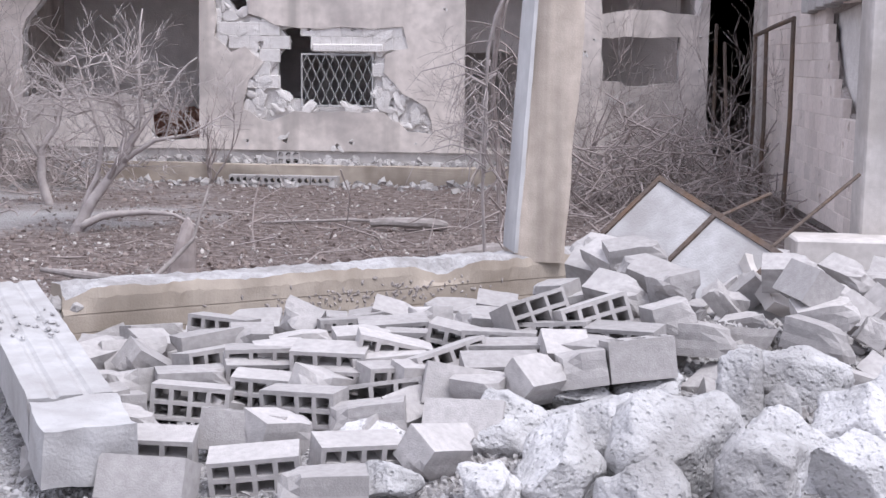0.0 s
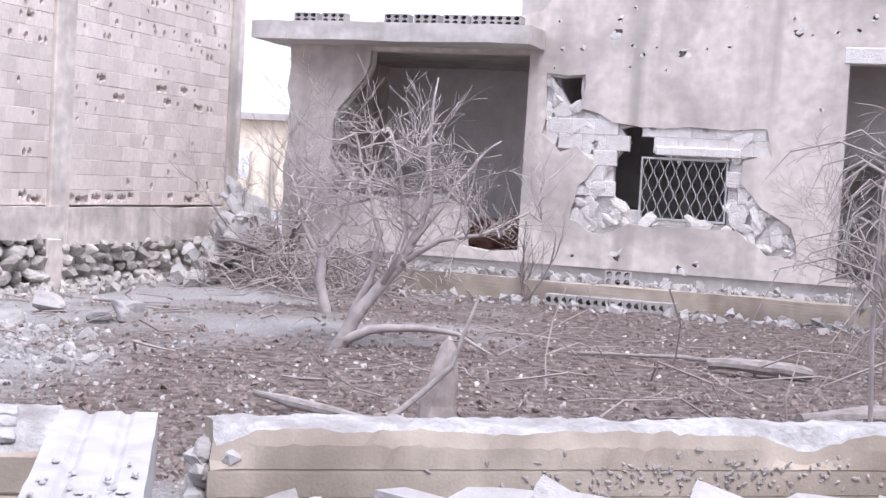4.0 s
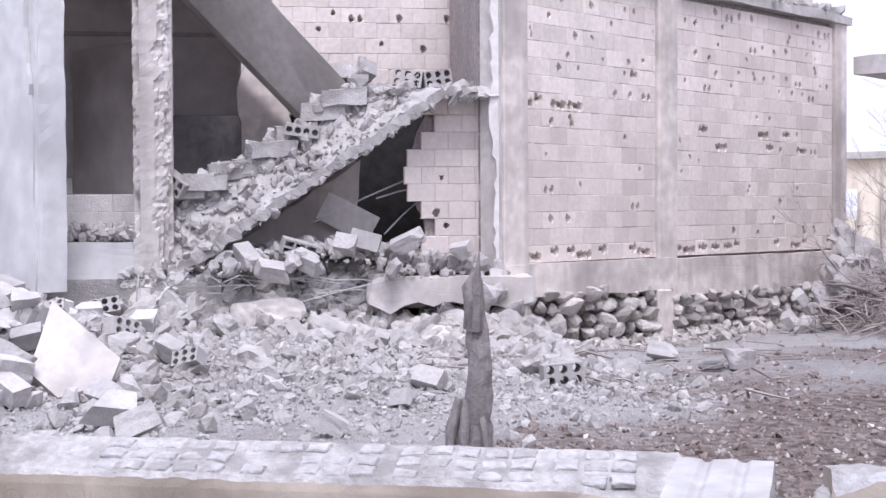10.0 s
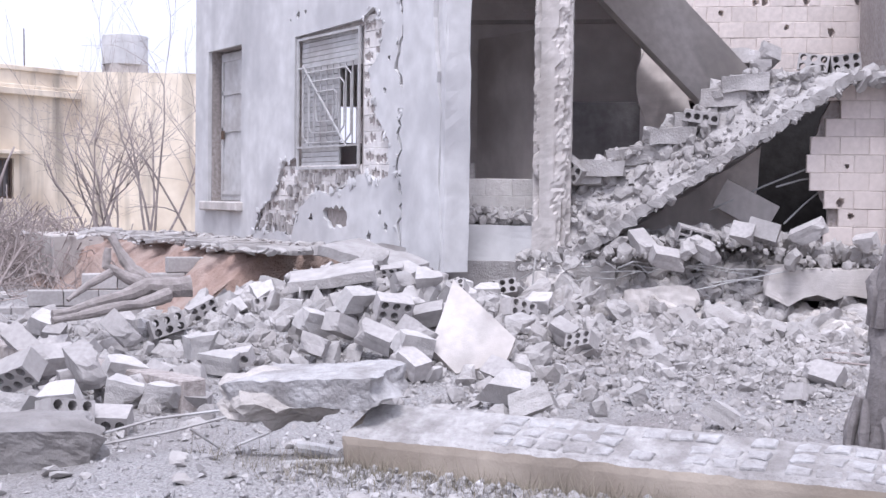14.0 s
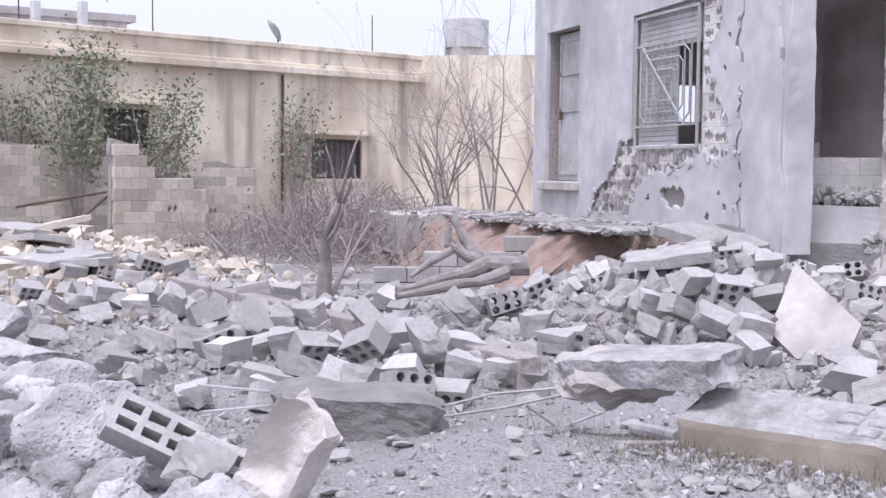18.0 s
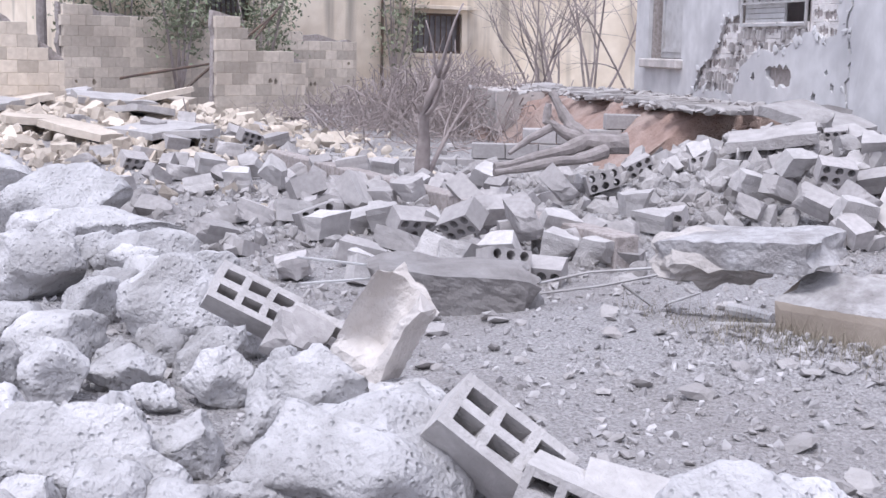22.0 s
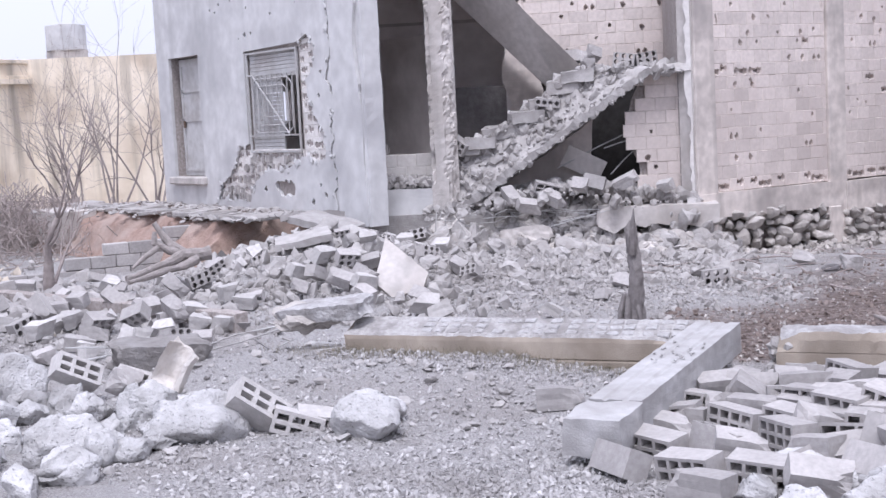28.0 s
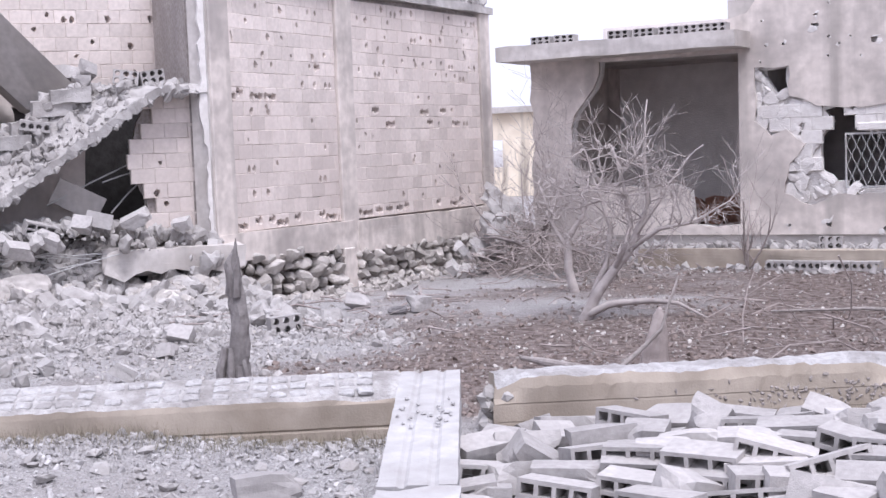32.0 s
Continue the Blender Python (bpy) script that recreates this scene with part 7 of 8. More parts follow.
def broken_beam(name, label, m, L, W, H, seed, mat=RAW):
    bm = bmesh.new()
    add_box(bm, -L / 2, L / 2, -W / 2, W / 2, -H / 2, H / 2)
    bmesh.ops.subdivide_edges(bm, edges=bm.edges[:], cuts=14, use_grid_fill=True)
    for v in bm.verts:
        e_ = max(0.0, abs(v.co.x) - L * 0.36) / (L * 0.14)
        v.co.x += 0.35 * W * e_ * noise.noise(v.co * 5 + Vector((seed, 0, 0)))
        v.co.z *= 1 - 0.25 * e_ * e_
        v.co.y *= 1 - 0.15 * e_ * e_
    ob = thing(name, m, label, "beam")
    part("core", roughen(roughen(bm, 0.02, 5, seed), 0.012, 17, seed), mat, ob)
    return ob


b1 = broken_beam("broken_beam", "pale broken end of the garden wall tilted up", LOW @ pose(-1.02, 0.2, 0.55, 7, -6, 6), 0.95, 0.42, 0.16, 2, CROWN)
part("torn_core", roughen(stone_bm(0.42, 0.3, 0.15, 83, 4, 0.3), 0.03, 9, 3), FIELDSTONE, b1, "crumbling core of stones and earth", m=pose(-0.2, 0.02, -0.09, 0, 9, 0))
b2 = broken_beam("broken_beam", "grey broken concrete beam lying on the ground", Matrix.Translation((-7.85, 1.75, 0.14)) @ pose(0, 0, 0, 8, 3, 78), 1.0, 0.42, 0.34, 5, DIRTY_SHADED)
b3 = broken_beam("broken_beam", "broken concrete beam end hanging by its rods", Matrix.Translation((*(DIAG @ Vector((2.92, 0.62, 0)))[:2], 0.40)) @ pose(0, 0, 0, -10, -5, 51), 0.78, 0.36, 0.3, 7, CONCRETE)
for ob, pts in ((b2, [(0.5, 0, 0.1), (0.8, 0.1, 0.16), (1.2, 0.0, 0.25), (1.6, -0.15, 0.3)]), (b2, [(0.5, 0.1, 0.0), (0.9, 0.2, 0.05), (1.3, 0.1, 0.2), (1.7, 0.1, 0.42)]), (b2, [(-0.5, 0, 0.05), (-0.9, -0.1, 0.02)]), (b2, [(-0.5, 0.1, 0.1), (-0.95, 0.1, 0.12)]),
                (b2, [(1.0, 0.1, 0.1), (1.25, 0.3, -0.1), (1.5, 0.2, 0.05)]), (b3, [(0.45, 0.1, 0.12), (1.0, 0.2, 0.22), (1.7, 0.15, 0.3)]), (b3, [(-0.45, 0.1, 0.05), (-1.1, 0.25, -0.05), (-1.8, 0.2, 0.15), (-2.6, 0.1, 0.3)]), (b3, [(0.3, 0.2, -0.1), (0.5, 0.35, -0.3), (0.9, 0.3, -0.3)])):
    part("rod", tube_bm(pts, [0.009] * len(pts), 5), GREYPAINT, ob, "bent reinforcing rod")

rr = random.Random(12)
for k in range(6):
    rod = thing("reinforcing_rod", DIAG, "long thin bent reinforcing rod torn from the beam", "rod", "torn reinforcing rods")
    u, L, z = rr.uniform(0.4, 3.4), rr.uniform(0.9, 2.2), rr.uniform(0.62, 0.86)
    part("bar", tube_bm([(u + L * j / 6, 0.18 + 0.25 * rr.random(), z + rr.uniform(-0.07, 0.07)) for j in range(7)], [0.008] * 7, 5), GREYPAINT, rod)

slab = thing("plaster_slab", pose(0, 0, 0), "large smooth triangular slab leaning on the heap", "slab")
bm = bmesh.new()
loop = [Vector(p) for p in ((-10.32, 6.07, 0.86), (-10.10, 5.82, 0.55), (-9.97, 5.64, 0.33), (-9.69, 5.74, 0.13), (-9.56, 6.14, 0.22), (-9.66, 6.30, 0.40))]
nrm = (loop[2] - loop[0]).cross(loop[4] - loop[0]).normalized()
nrm = nrm if nrm.z > 0 else -nrm
a_ = [bm.verts.new(p) for p in loop]
b_ = [bm.verts.new(p - nrm * 0.09) for p in loop]
bm.faces.new(a_)
bm.faces.new(b_[::-1])
for k in range(6):
    bm.faces.new((a_[k], b_[k], b_[(k + 1) % 6], a_[(k + 1) % 6]))
part("sheet", bm, CONCRETE, slab)
for x, y, z, L, W, rx, ry, rz in ((-11.75, 5.6, 0.82, 0.8, 0.5, 10, -8, 60), (-12.5, 6.4, 0.95, 1.0, 0.6, 5, 12, 20), (2.1, 5.85, 0.42, 0.75, 0.5, 35, 20, 30), (-14.0, 7.0, 0.95, 0.9, 0.5, -8, 5, 100)):
    s_ = thing("plaster_slab", pose(x, y, z, rx, ry, rz), "broken slab of plastered concrete on the rubble", "slab")
    bm = bmesh.new()
    add_box(bm, -L / 2, L / 2, -W / 2, W / 2, -0.05, 0.05)
    bmesh.ops.subdivide_edges(bm, edges=bm.edges[:], cuts=5, use_grid_fill=True)
    part("sheet", roughen(bm, 0.04, 3, x), RAW if x < 0 else CONCRETE, s_)

part("under_flight_wall", roughen(slab_bm(jagged([(1.62, 0.82), (3.9, 0.82), (2.6, 1.62), (1.66, 2.26), (1.72, 1.6)], 0.2, 0.03, 58), [], -1.2, -1.08), 0.01, 6, 3), PLASTER, stair_house, "pale plastered wall under the flight", m=DIAG)
board = thing("fallen_board", DIAG @ pose(1.86, -0.75, 1.5, 10, 28, 180), "pale sheet board fallen askew under the stair", "board")
part("sheet", roughen(box_bm(-0.36, 0.36, -0.015, 0.015, -0.18, 0.2, 0.004), 0.006, 4, 2), CONCRETE, board)
for k, (p, q) in enumerate((((2.3, -0.7, 1.45), (0.95, -0.9, 2.05)), ((1.4, -0.7, 1.3), (0.9, -0.95, 1.75)), ((1.5, -0.7, 1.75), (0.9, -0.9, 1.9)))):
    rod = thing("iron_rod", DIAG, "thin pale rod slanting under the stair", "rod")
    part("bar", tube_bm([p, [(a + b) / 2 + 0.01 for a, b in zip(p, q)], q], [0.012] * 3, 5), GREYPAINT, rod)

# broken hollow block stood on end among the boulders: one long cell torn open to a smooth hollow
def torn_block():
    bm = bmesh.new()
    nu, nv, w, d, h = 14, 22, 0.15, 0.12, 0.30
    def skin(u, v):
        """u round the block, v up it: the front is scooped out above, the rim is torn."""
        a_ = u * 4
        k, f_ = int(a_) % 4, a_ - int(a_)
        x, y = ((-w + 2 * w * f_, -d), (w, -d + 2 * d * f_), (w - 2 * w * f_, d), (-w, d - 2 * d * f_))[k]
        z = -h + 2 * h * v
        if k == 0:
            dip = max(0.0, 1 - ((x + 0.02) / 0.115) ** 2) ** 0.6
            y += 0.16 * dip * step01((v - 0.36) / 0.16)
        top = 0.10 * math.sin(u * 9.0 + 1.2) * 0.5 + 0.05 * noise.noise(Vector((u * 14, 3, 1)))
        if v > 0.8:
            z += top * (v - 0.8) / 0.2
            x += 0.03 * (v - 0.8) / 0.2
        return Vector((x, y, z))
    n_ = nu * 4
    rings = [[bm.verts.new(skin(i / n_, j / nv)) for i in range(n_)] for j in range(nv + 1)]
    for p_, q_ in zip(rings, rings[1:]):
        for i in range(n_):
            bm.faces.new((p_[i], p_[(i + 1) % n_], q_[(i + 1) % n_], q_[i]))
    bm.faces.new(rings[0][::-1])
    bm.faces.new(rings[-1])
    return roughen(roughen(bm, 0.010, 12, 4), 0.008, 30, 6)


drain = thing("broken_drain_block", Matrix.Translation((-5.68, 0.93, 0.33)) @ pose(0, 0, 0, 0, 0, 50) @ pose(0, 0, 0, -6, 26, 0) @ Matrix.Diagonal((0.86, 0.86, 0.9, 1)), "broken hollow block stood on end, torn open to a smooth hollow", "concrete block")
part("shell", torn_block(), TORN, drain)
# no hollow here: a black patch on the face paints the cell's shade
part("cell", roughen(slab_bm(jagged(rect(-0.07, 0.075, -0.26, -0.06), 0.05, 0.012, 6), [], -0.156, -0.135), 0.005, 20, 2), SHADE_BLACK, drain, "black patch painting the shade of an open cell", m=pose(0, 0, 0, 0, 0, -90))

for x, y, L, r_, rz, lab in ((-7.4, 3.45, 0.36, 0.045, 20, "short white pipe stub on the ground"), (-6.5, 3.2, 0.75, 0.016, 74, "thin grey pipe lying on the ground")):
    pipe = thing("pipe", pose(x, y, lie(x, y, r_ + 0.005), 0, 0, rz), lab, "pipe")
    part("tube", tube_bm([(-L / 2, 0, 0), (0, 0, 0.004), (L / 2, 0, 0)], [r_] * 3, 10), SHEET, pipe)
ring_ = thing("rubber_ring", pose(-7.38, 11.55, lie(-7.38, 11.55, 0.05), 8, 0, 0), "small black rubber ring on the ground", "ring")
pts = [(0.1 * math.cos(k * math.pi / 8), 0.1 * math.sin(k * math.pi / 8), 0) for k in range(17)]
part("loop", tube_bm(pts, [0.03] * 17, 6), DARK, ring_)


# ---- dead wood ----
def branchy(bm, twigs, p, d, length, radius, depth, r_, droop=0.0, spread_=0.6):
    """Grows a bare branch with side shoots; the thin ends go into twigs."""
    pts, rad, n = [Vector(p)], [radius], 5
    d = Vector(d).normalized()
    for k in range(n):
        d = (d + Vector((r_.uniform(-1, 1), r_.uniform(-1, 1), r_.uniform(-0.8, 0.9) - droop)) * 0.23).normalized()
        pts.append(pts[-1] + d * length / n)
        rad.append(radius * (1 - 0.62 * (k + 1) / n))
    rad = [max(q, 0.0026) for q in rad]
    if radius > 0.013 and isinstance(bm, list):
        bm.append(tube_bm(pts, rad, 6 if radius > 0.02 else 5))
    else:
        tube_bm(pts, rad, 4 if radius > 0.007 else 3, twigs)
    if depth:
        for k in range(r_.choice((4, 4, 5))):
            j = r_.randint(2 if radius > 0.03 else 1, n)
            e_ = (d + Vector((r_.uniform(-1, 1), r_.uniform(-1, 1), r_.uniform(-0.7, 1.0))) * spread_ * 1.4).normalized()
            branchy(bm, twigs, pts[j], e_, length * r_.uniform(0.42, 0.72), rad[j] * r_.uniform(0.45, 0.7), depth - 1, r_, droop, spread_)


def bare_tree(name, label, m, stems, seed, depth=3, mat=TWIG, category="tree"):
    ob = thing(name, m, label, category)
    r_ = random.Random(seed)
    trunk, twigs = [], bmesh.new()
    for d, L, rad in stems:
        branchy(trunk, twigs, (r_.uniform(-0.04, 0.04), r_.uniform(-0.04, 0.04), -0.08), d, L, rad, depth, r_)
    for k, bm in enumerate(trunk):
        part("limb" if k else "trunk", bm, mat, ob, smooth=True)
    part("crown", twigs, mat, ob)
    return ob


def crowned_tree(name, label, m, limbs, crown, n, seed, mat=TWIG):
    """A bare tree from its main limbs and the middle and half-size of a thin twiggy crown."""
    ob = thing(name, m, label, "tree")
    r_ = random.Random(seed)
    nodes = []
    for k, (pts, rads) in enumerate(limbs):
        fine, fr = [], []
        for i in range(len(pts) - 1):
            for j in range(3):
                p = Vector(pts[i]).lerp(Vector(pts[i + 1]), j / 3)
                fine.append(p + noise.noise_vector(p * 2.7 + Vector((seed, k, 0))) * 0.035)
                fr.append(rads[i] + (rads[i + 1] - rads[i]) * j / 3)
        fine.append(Vector(pts[-1]))
        fr.append(rads[-1])
        part("limb" if k else "trunk", tube_bm(fine, fr, 7), mat, ob, smooth=True)
        nodes += fine[len(fine) // 3:]
    tw, (c, half) = bmesh.new(), crown
    for k in range(n):
        q = Vector((r_.gauss(0, 1), r_.gauss(0, 1), r_.gauss(0, 1))).normalized() * r_.random() ** 0.4
        tip = Vector(c) + Vector((q.x * half[0], q.y * half[1], q.z * half[2]))
        below = [p for p in nodes if p.z < tip.z + 0.1] or nodes
        root = min(below, key=lambda p: (p - tip).length + r_.uniform(0, 0.5))
        sag = Vector((r_.uniform(-0.1, 0.1), r_.uniform(-0.1, 0.1), r_.uniform(-0.16, 0.04)))
        pts = [root, root.lerp(tip, 0.35) + sag, root.lerp(tip, 0.7) + sag * 0.8, tip]
        tube_bm(pts, [0.011, 0.0085, 0.006, 0.003], 4, tw)
        d0 = (tip - root).normalized()
        for j in range(r_.choice((4, 5, 6))):
            f_ = r_.uniform(0.25, 0.98)
            p = root.lerp(tip, f_) + sag * (1 - abs(2 * f_ - 1))
            d1 = (d0 + Vector((r_.uniform(-1, 1), r_.uniform(-1, 1), r_.uniform(-0.5, 1.0))) * 0.9).normalized()
            branchy(tw, tw, p, d1, r_.uniform(0.18, 0.5), 0.0046, 1 if r_.random() < 0.4 else 0, r_)
    part("crown", tw, mat, ob)
    return ob


# turned so that x runs across the garden
crowned_tree("bare_tree", "uprooted bare fruit tree leaning over the soil, grey splintered limbs", pose(-5.0, 11.75, lie(-5.0, 11.75), 0, 0, 23),
             [([(0, 0, -0.1), (0.28, 0, 0.4), (0.6, 0, 0.78), (0.85, 0.05, 1.35), (0.82, 0.1, 1.9), (0.86, 0.05, 2.55)], [0.08, 0.062, 0.05, 0.035, 0.02, 0.008]),
              ([(0.05, 0, 0.02), (0.34, -0.1, 0.18), (0.8, -0.2, 0.25), (1.15, -0.3, 0.2), (1.5, -0.4, 0.02)], [0.05, 0.045, 0.035, 0.022, 0.01]),
              ([(0.15, 0.05, 0.2), (0.32, 0.2, 0.62), (0.4, 0.25, 1.05), (0.25, 0.3, 1.55), (0.12, 0.3, 2.0)], [0.045, 0.04, 0.03, 0.02, 0.009]),
              ([(0.6, 0, 0.78), (0.95, -0.2, 1.05), (1.3, -0.25, 1.12), (1.75, -0.2, 1.35)], [0.03, 0.026, 0.018, 0.008]),
              ([(0.45, 0, 0.6), (0.62, -0.15, 1.1), (0.55, -0.2, 1.6), (0.42, -0.2, 2.05)], [0.032, 0.026, 0.018, 0.008]),
              ([(0.7, 0, 1.0), (1.05, 0.15, 1.5), (1.3, 0.2, 1.8), (1.5, 0.2, 2.0)], [0.026, 0.02, 0.014, 0.007])],
             ((0.66, 0.0, 1.5), (1.25, 0.8, 0.85)), 92, 5, PALETWIG)
crowned_tree("bare_tree", "smaller bare tree with a curved stem by the brushwood", pose(-6.1, 14.2, lie(-6.1, 14.2), 0, 0, 23),
             [([(0, 0, -0.1), (-0.12, 0, 0.35), (-0.1, 0, 0.7), (0.12, 0, 1.05), (0.2, 0, 1.6)], [0.07, 0.06, 0.05, 0.03, 0.012]),
              ([(-0.1, 0, 0.6), (-0.35, 0.1, 1.0), (-0.5, 0.1, 1.5)], [0.035, 0.025, 0.01])],
             ((-0.15, 0, 1.3), (0.8, 0.6, 0.6)), 26, 6, PALETWIG)
bare_tree("bare_sapling", "thin bare shrub at the terrace", FAR @ pose(4.2, -1.2, 0.0), [((0.1, 0, 1), 1.6, 0.025), ((-0.4, 0, 1), 1.2, 0.02), ((0.4, 0, 1), 1.2, 0.02)], 9, 2)
bare_tree("bare_sapling", "dead forked sapling between the blocks", pose(-14.9, 2.95, lie(-14.9, 2.95)), [((0.0, 0.06, 1), 1.35, 0.10), ((-0.1, 0.4, 0.9), 1.2, 0.035)], 10, 1, TWIG)
for k, (x, y, h) in enumerate(((-29.4, 9.6, 4.2), (-30.3, 8.6, 3.9), (-29.0, 10.6, 4.0), (-31.5, 9.4, 3.6))):
    bare_tree("bare_shrub", "tall bare many-stemmed shrub before the ochre house", pose(x, y, 0), [((-0.35 + 0.2 * j, 0.25 - 0.15 * j, 1.0), h * (0.8 + 0.08 * (j % 3)), 0.035) for j in range(5)], 20 + k, 2)
for k, (u, y) in enumerate(((0.5, -1.0), (9.9, -1.1), (11.2, -1.4), (9.0, -1.6), (12.4, -1.6))):
    bare_tree("bare_shrub", "dry tangled shrub against the shelled house", FAR @ pose(u, y, 0.0), [((rng.uniform(-0.7, 0.7), rng.uniform(-0.5, 0.3), 1.0), rng.uniform(1.1, 1.9), 0.025) for j in range(5)], 40 + k, 3)


def sticks(name, label, spot, n, lmin, lmax, rmin, rmax, seed, flat=0.35, category="brushwood", mat=TWIG):
    r_, bm = random.Random(seed), bmesh.new()
    for _ in range(n):
        p = Vector(spot(r_))
        d = Vector((r_.uniform(-1, 1), r_.uniform(-1, 1), r_.uniform(-flat, flat))).normalized()
        L, rad = r_.uniform(lmin, lmax), r_.uniform(rmin, rmax)
        bend = Vector((r_.uniform(-1, 1), r_.uniform(-1, 1), r_.uniform(-0.5, 1))) * L * 0.17
        pts = [p - d * L / 2, p - d * L / 6 + bend * r_.uniform(0.2, 1.2), p + d * L / 6 + bend * r_.uniform(-0.4, 0.9), p + d * L / 2]
        for q in pts:
            q.z = max(q.z, lie(q.x, q.y, 0.01))
        tube_bm(pts, [rad, rad * 0.9, rad * 0.7, rad * 0.35], 4, bm)
    return tagged(part(name, bm, mat), label, category, kind="stuff")


def heap(cx, cy, sx, sy, h):
    def f(r_):
        a_, b_ = r_.gauss(0, 0.5), r_.gauss(0, 0.5)
        k = math.exp(-(a_ * a_ + b_ * b_) * 1.5)
        x, y = cx + sx * a_, cy + sy * b_
        return (x, y, lie(x, y, 0.03 + h * k * r_.random()))
    return f


sticks("brushwood", "tangled heap of thin dead branches between the houses", heap(-8.35, 17.3, 0.95, 0.9, 0.85), 430, 0.2, 0.9, 0.003, 0.011, 1, 0.8)
sticks("brushwood", "dry brush along the shelled house", heap(-7.2, 16.6, 1.3, 0.9, 0.7), 300, 0.4, 1.2, 0.004, 0.012, 2, 0.8)
hr = random.Random(64)
for k in range(6):
    spot_ = Vector((-8.5 + hr.gauss(0, 0.5), 17.2 + hr.gauss(0, 0.4), 0))
    d_ = Vector((hr.uniform(-1, 1), hr.uniform(-1, 0.4), hr.uniform(0.15, 0.9))).normalized()
    L_ = hr.uniform(0.8, 1.7)
    base_ = Vector((spot_.x, spot_.y, lie(spot_.x, spot_.y, hr.uniform(0.0, 0.35))))
    bough = thing("dead_bough", pose(0, 0, 0), "thick dead bough in the brushwood heap", "bough", "boughs in the heap")
    part("stem", tube_bm([base_, base_ + d_ * L_ * 0.4 + Vector((hr.uniform(-0.1, 0.1), 0, 0.06)), base_ + d_ * L_ * 0.75, base_ + d_ * L_ + Vector((hr.uniform(-0.15, 0.15), 0, -0.1))], [0.04, 0.033, 0.022, 0.008], 7), DEADWOOD, bough, smooth=True)
for k in range(20):
    drop("broken", -9.5 + hr.gauss(0, 0.4), 18.2 + hr.gauss(0, 0.7), 0.08 + 0.5 * hr.random(), hr.uniform(0, 360), hr.uniform(-50, 50), hr.uniform(-50, 50), hr.uniform(0.8, 1.4))
for k in range(15):   # stones heaped beside the branches
    up_, s_ = 0.06 + 0.075 * k, hr.uniform(0.45, 0.75)
    x, y = -9.05 + hr.gauss(0, 0.25) * (1.2 - up_), 17.75 + hr.gauss(0, 0.2)
    ob = new("concrete_chunk", hr.choice(CHUNKS))
    ob.matrix_basis = pose(x, y, lie(x, y, up_), hr.uniform(0, 360), hr.uniform(-50, 50), hr.uniform(0, 360)) @ Matrix.Diagonal((s_, s_ * 0.8, s_ * 0.75, 1))
    tagged(ob, "grey chunk of masonry heaped among dead branches", "concrete chunk", "chunks beside the brushwood")
plume = thing("dry_frond", pose(-8.75, 17.0, 0.12, 0, -18, 205), "pale dry frond fallen against the brushwood", "frond")
for k in range(26):
    a_ = radians(-26 + 2 * k)
    part("blade", tube_bm([(0, 0, 0), (0.22 * math.cos(a_), 0.22 * math.sin(a_), 0.05), (0.5 * math.cos(a_ * 0.8), 0.5 * math.sin(a_ * 0.8), 0.02 + hr.uniform(-0.03, 0.05))], [0.006, 0.009, 0.002], 4), PALETWIG, plume)
sticks("brushwood", "dense dry brush beside the gate pillar", heap(2.0, 15.2, 1.6, 2.2, 1.3), 700, 0.5, 1.6, 0.004, 0.014, 3, 0.9)
sticks("brushwood", "dry thorn scrub before the ochre house", heap(-24.8, 5.4, 3.6, 2.6, 1.25), 2100, 0.4, 1.3, 0.005, 0.013, 4, 1.4)
sticks("brushwood", "fallen twigs on the garden soil", lambda r_: (lambda x, y: (x, y, lie(x, y, 0.02)))(r_.uniform(-4.5, 0.5), r_.uniform(8.6, 14.5)), 45, 0.3, 1.0, 0.004, 0.010, 5, 0.1)
sticks("brushwood", "arched thin branches strewn behind the garden wall", lambda r_: (lambda x, y: (x, y, lie(x, y, 0.12 + 0.3 * r_.random())))(r_.uniform(-3.6, 0.4), r_.uniform(8.3, 11.5)), 24, 0.5, 1.2, 0.005, 0.013, 7, 0.7)
sticks("brushwood", "twigs caught in the rubble", lambda r_: (lambda x, y: (x, y, lie(x, y, 0.05)))(r_.uniform(-9.5, -5.5), r_.uniform(9.5, 13.5)), 40, 0.3, 1.2, 0.005, 0.016, 6, 0.1)


hanging = thing("hanging_branch", pose(0, 0, 0), "dead branch with bleached twigs hanging beside the gate pillar", "branch")
part("bough", tube_bm([(0.75, 9.3, 4.1), (0.5, 9.1, 3.5), (0.23, 9.0, 2.98), (0.07, 9.0, 2.7), (-0.07, 9.0, 2.4), (-0.14, 9.0, 2.1), (-0.15, 9.0, 1.75), (-0.16, 9.0, 1.3), (-0.17, 9.02, 0.8), (-0.14, 9.05, 0.2), (-0.12, 9.05, -0.1)], [0.045, 0.04, 0.03, 0.026, 0.022, 0.017, 0.014, 0.013, 0.015, 0.017, 0.02], 7), PALETWIG, hanging, smooth=True)
part("side_shoot", tube_bm([(0.1, 9.0, 2.76), (0.02, 8.98, 2.5), (-0.01, 8.98, 2.3), (0.03, 8.98, 2.2)], [0.016, 0.013, 0.011, 0.003], 5), TWIG, hanging, smooth=True)
hb = random.Random(91)
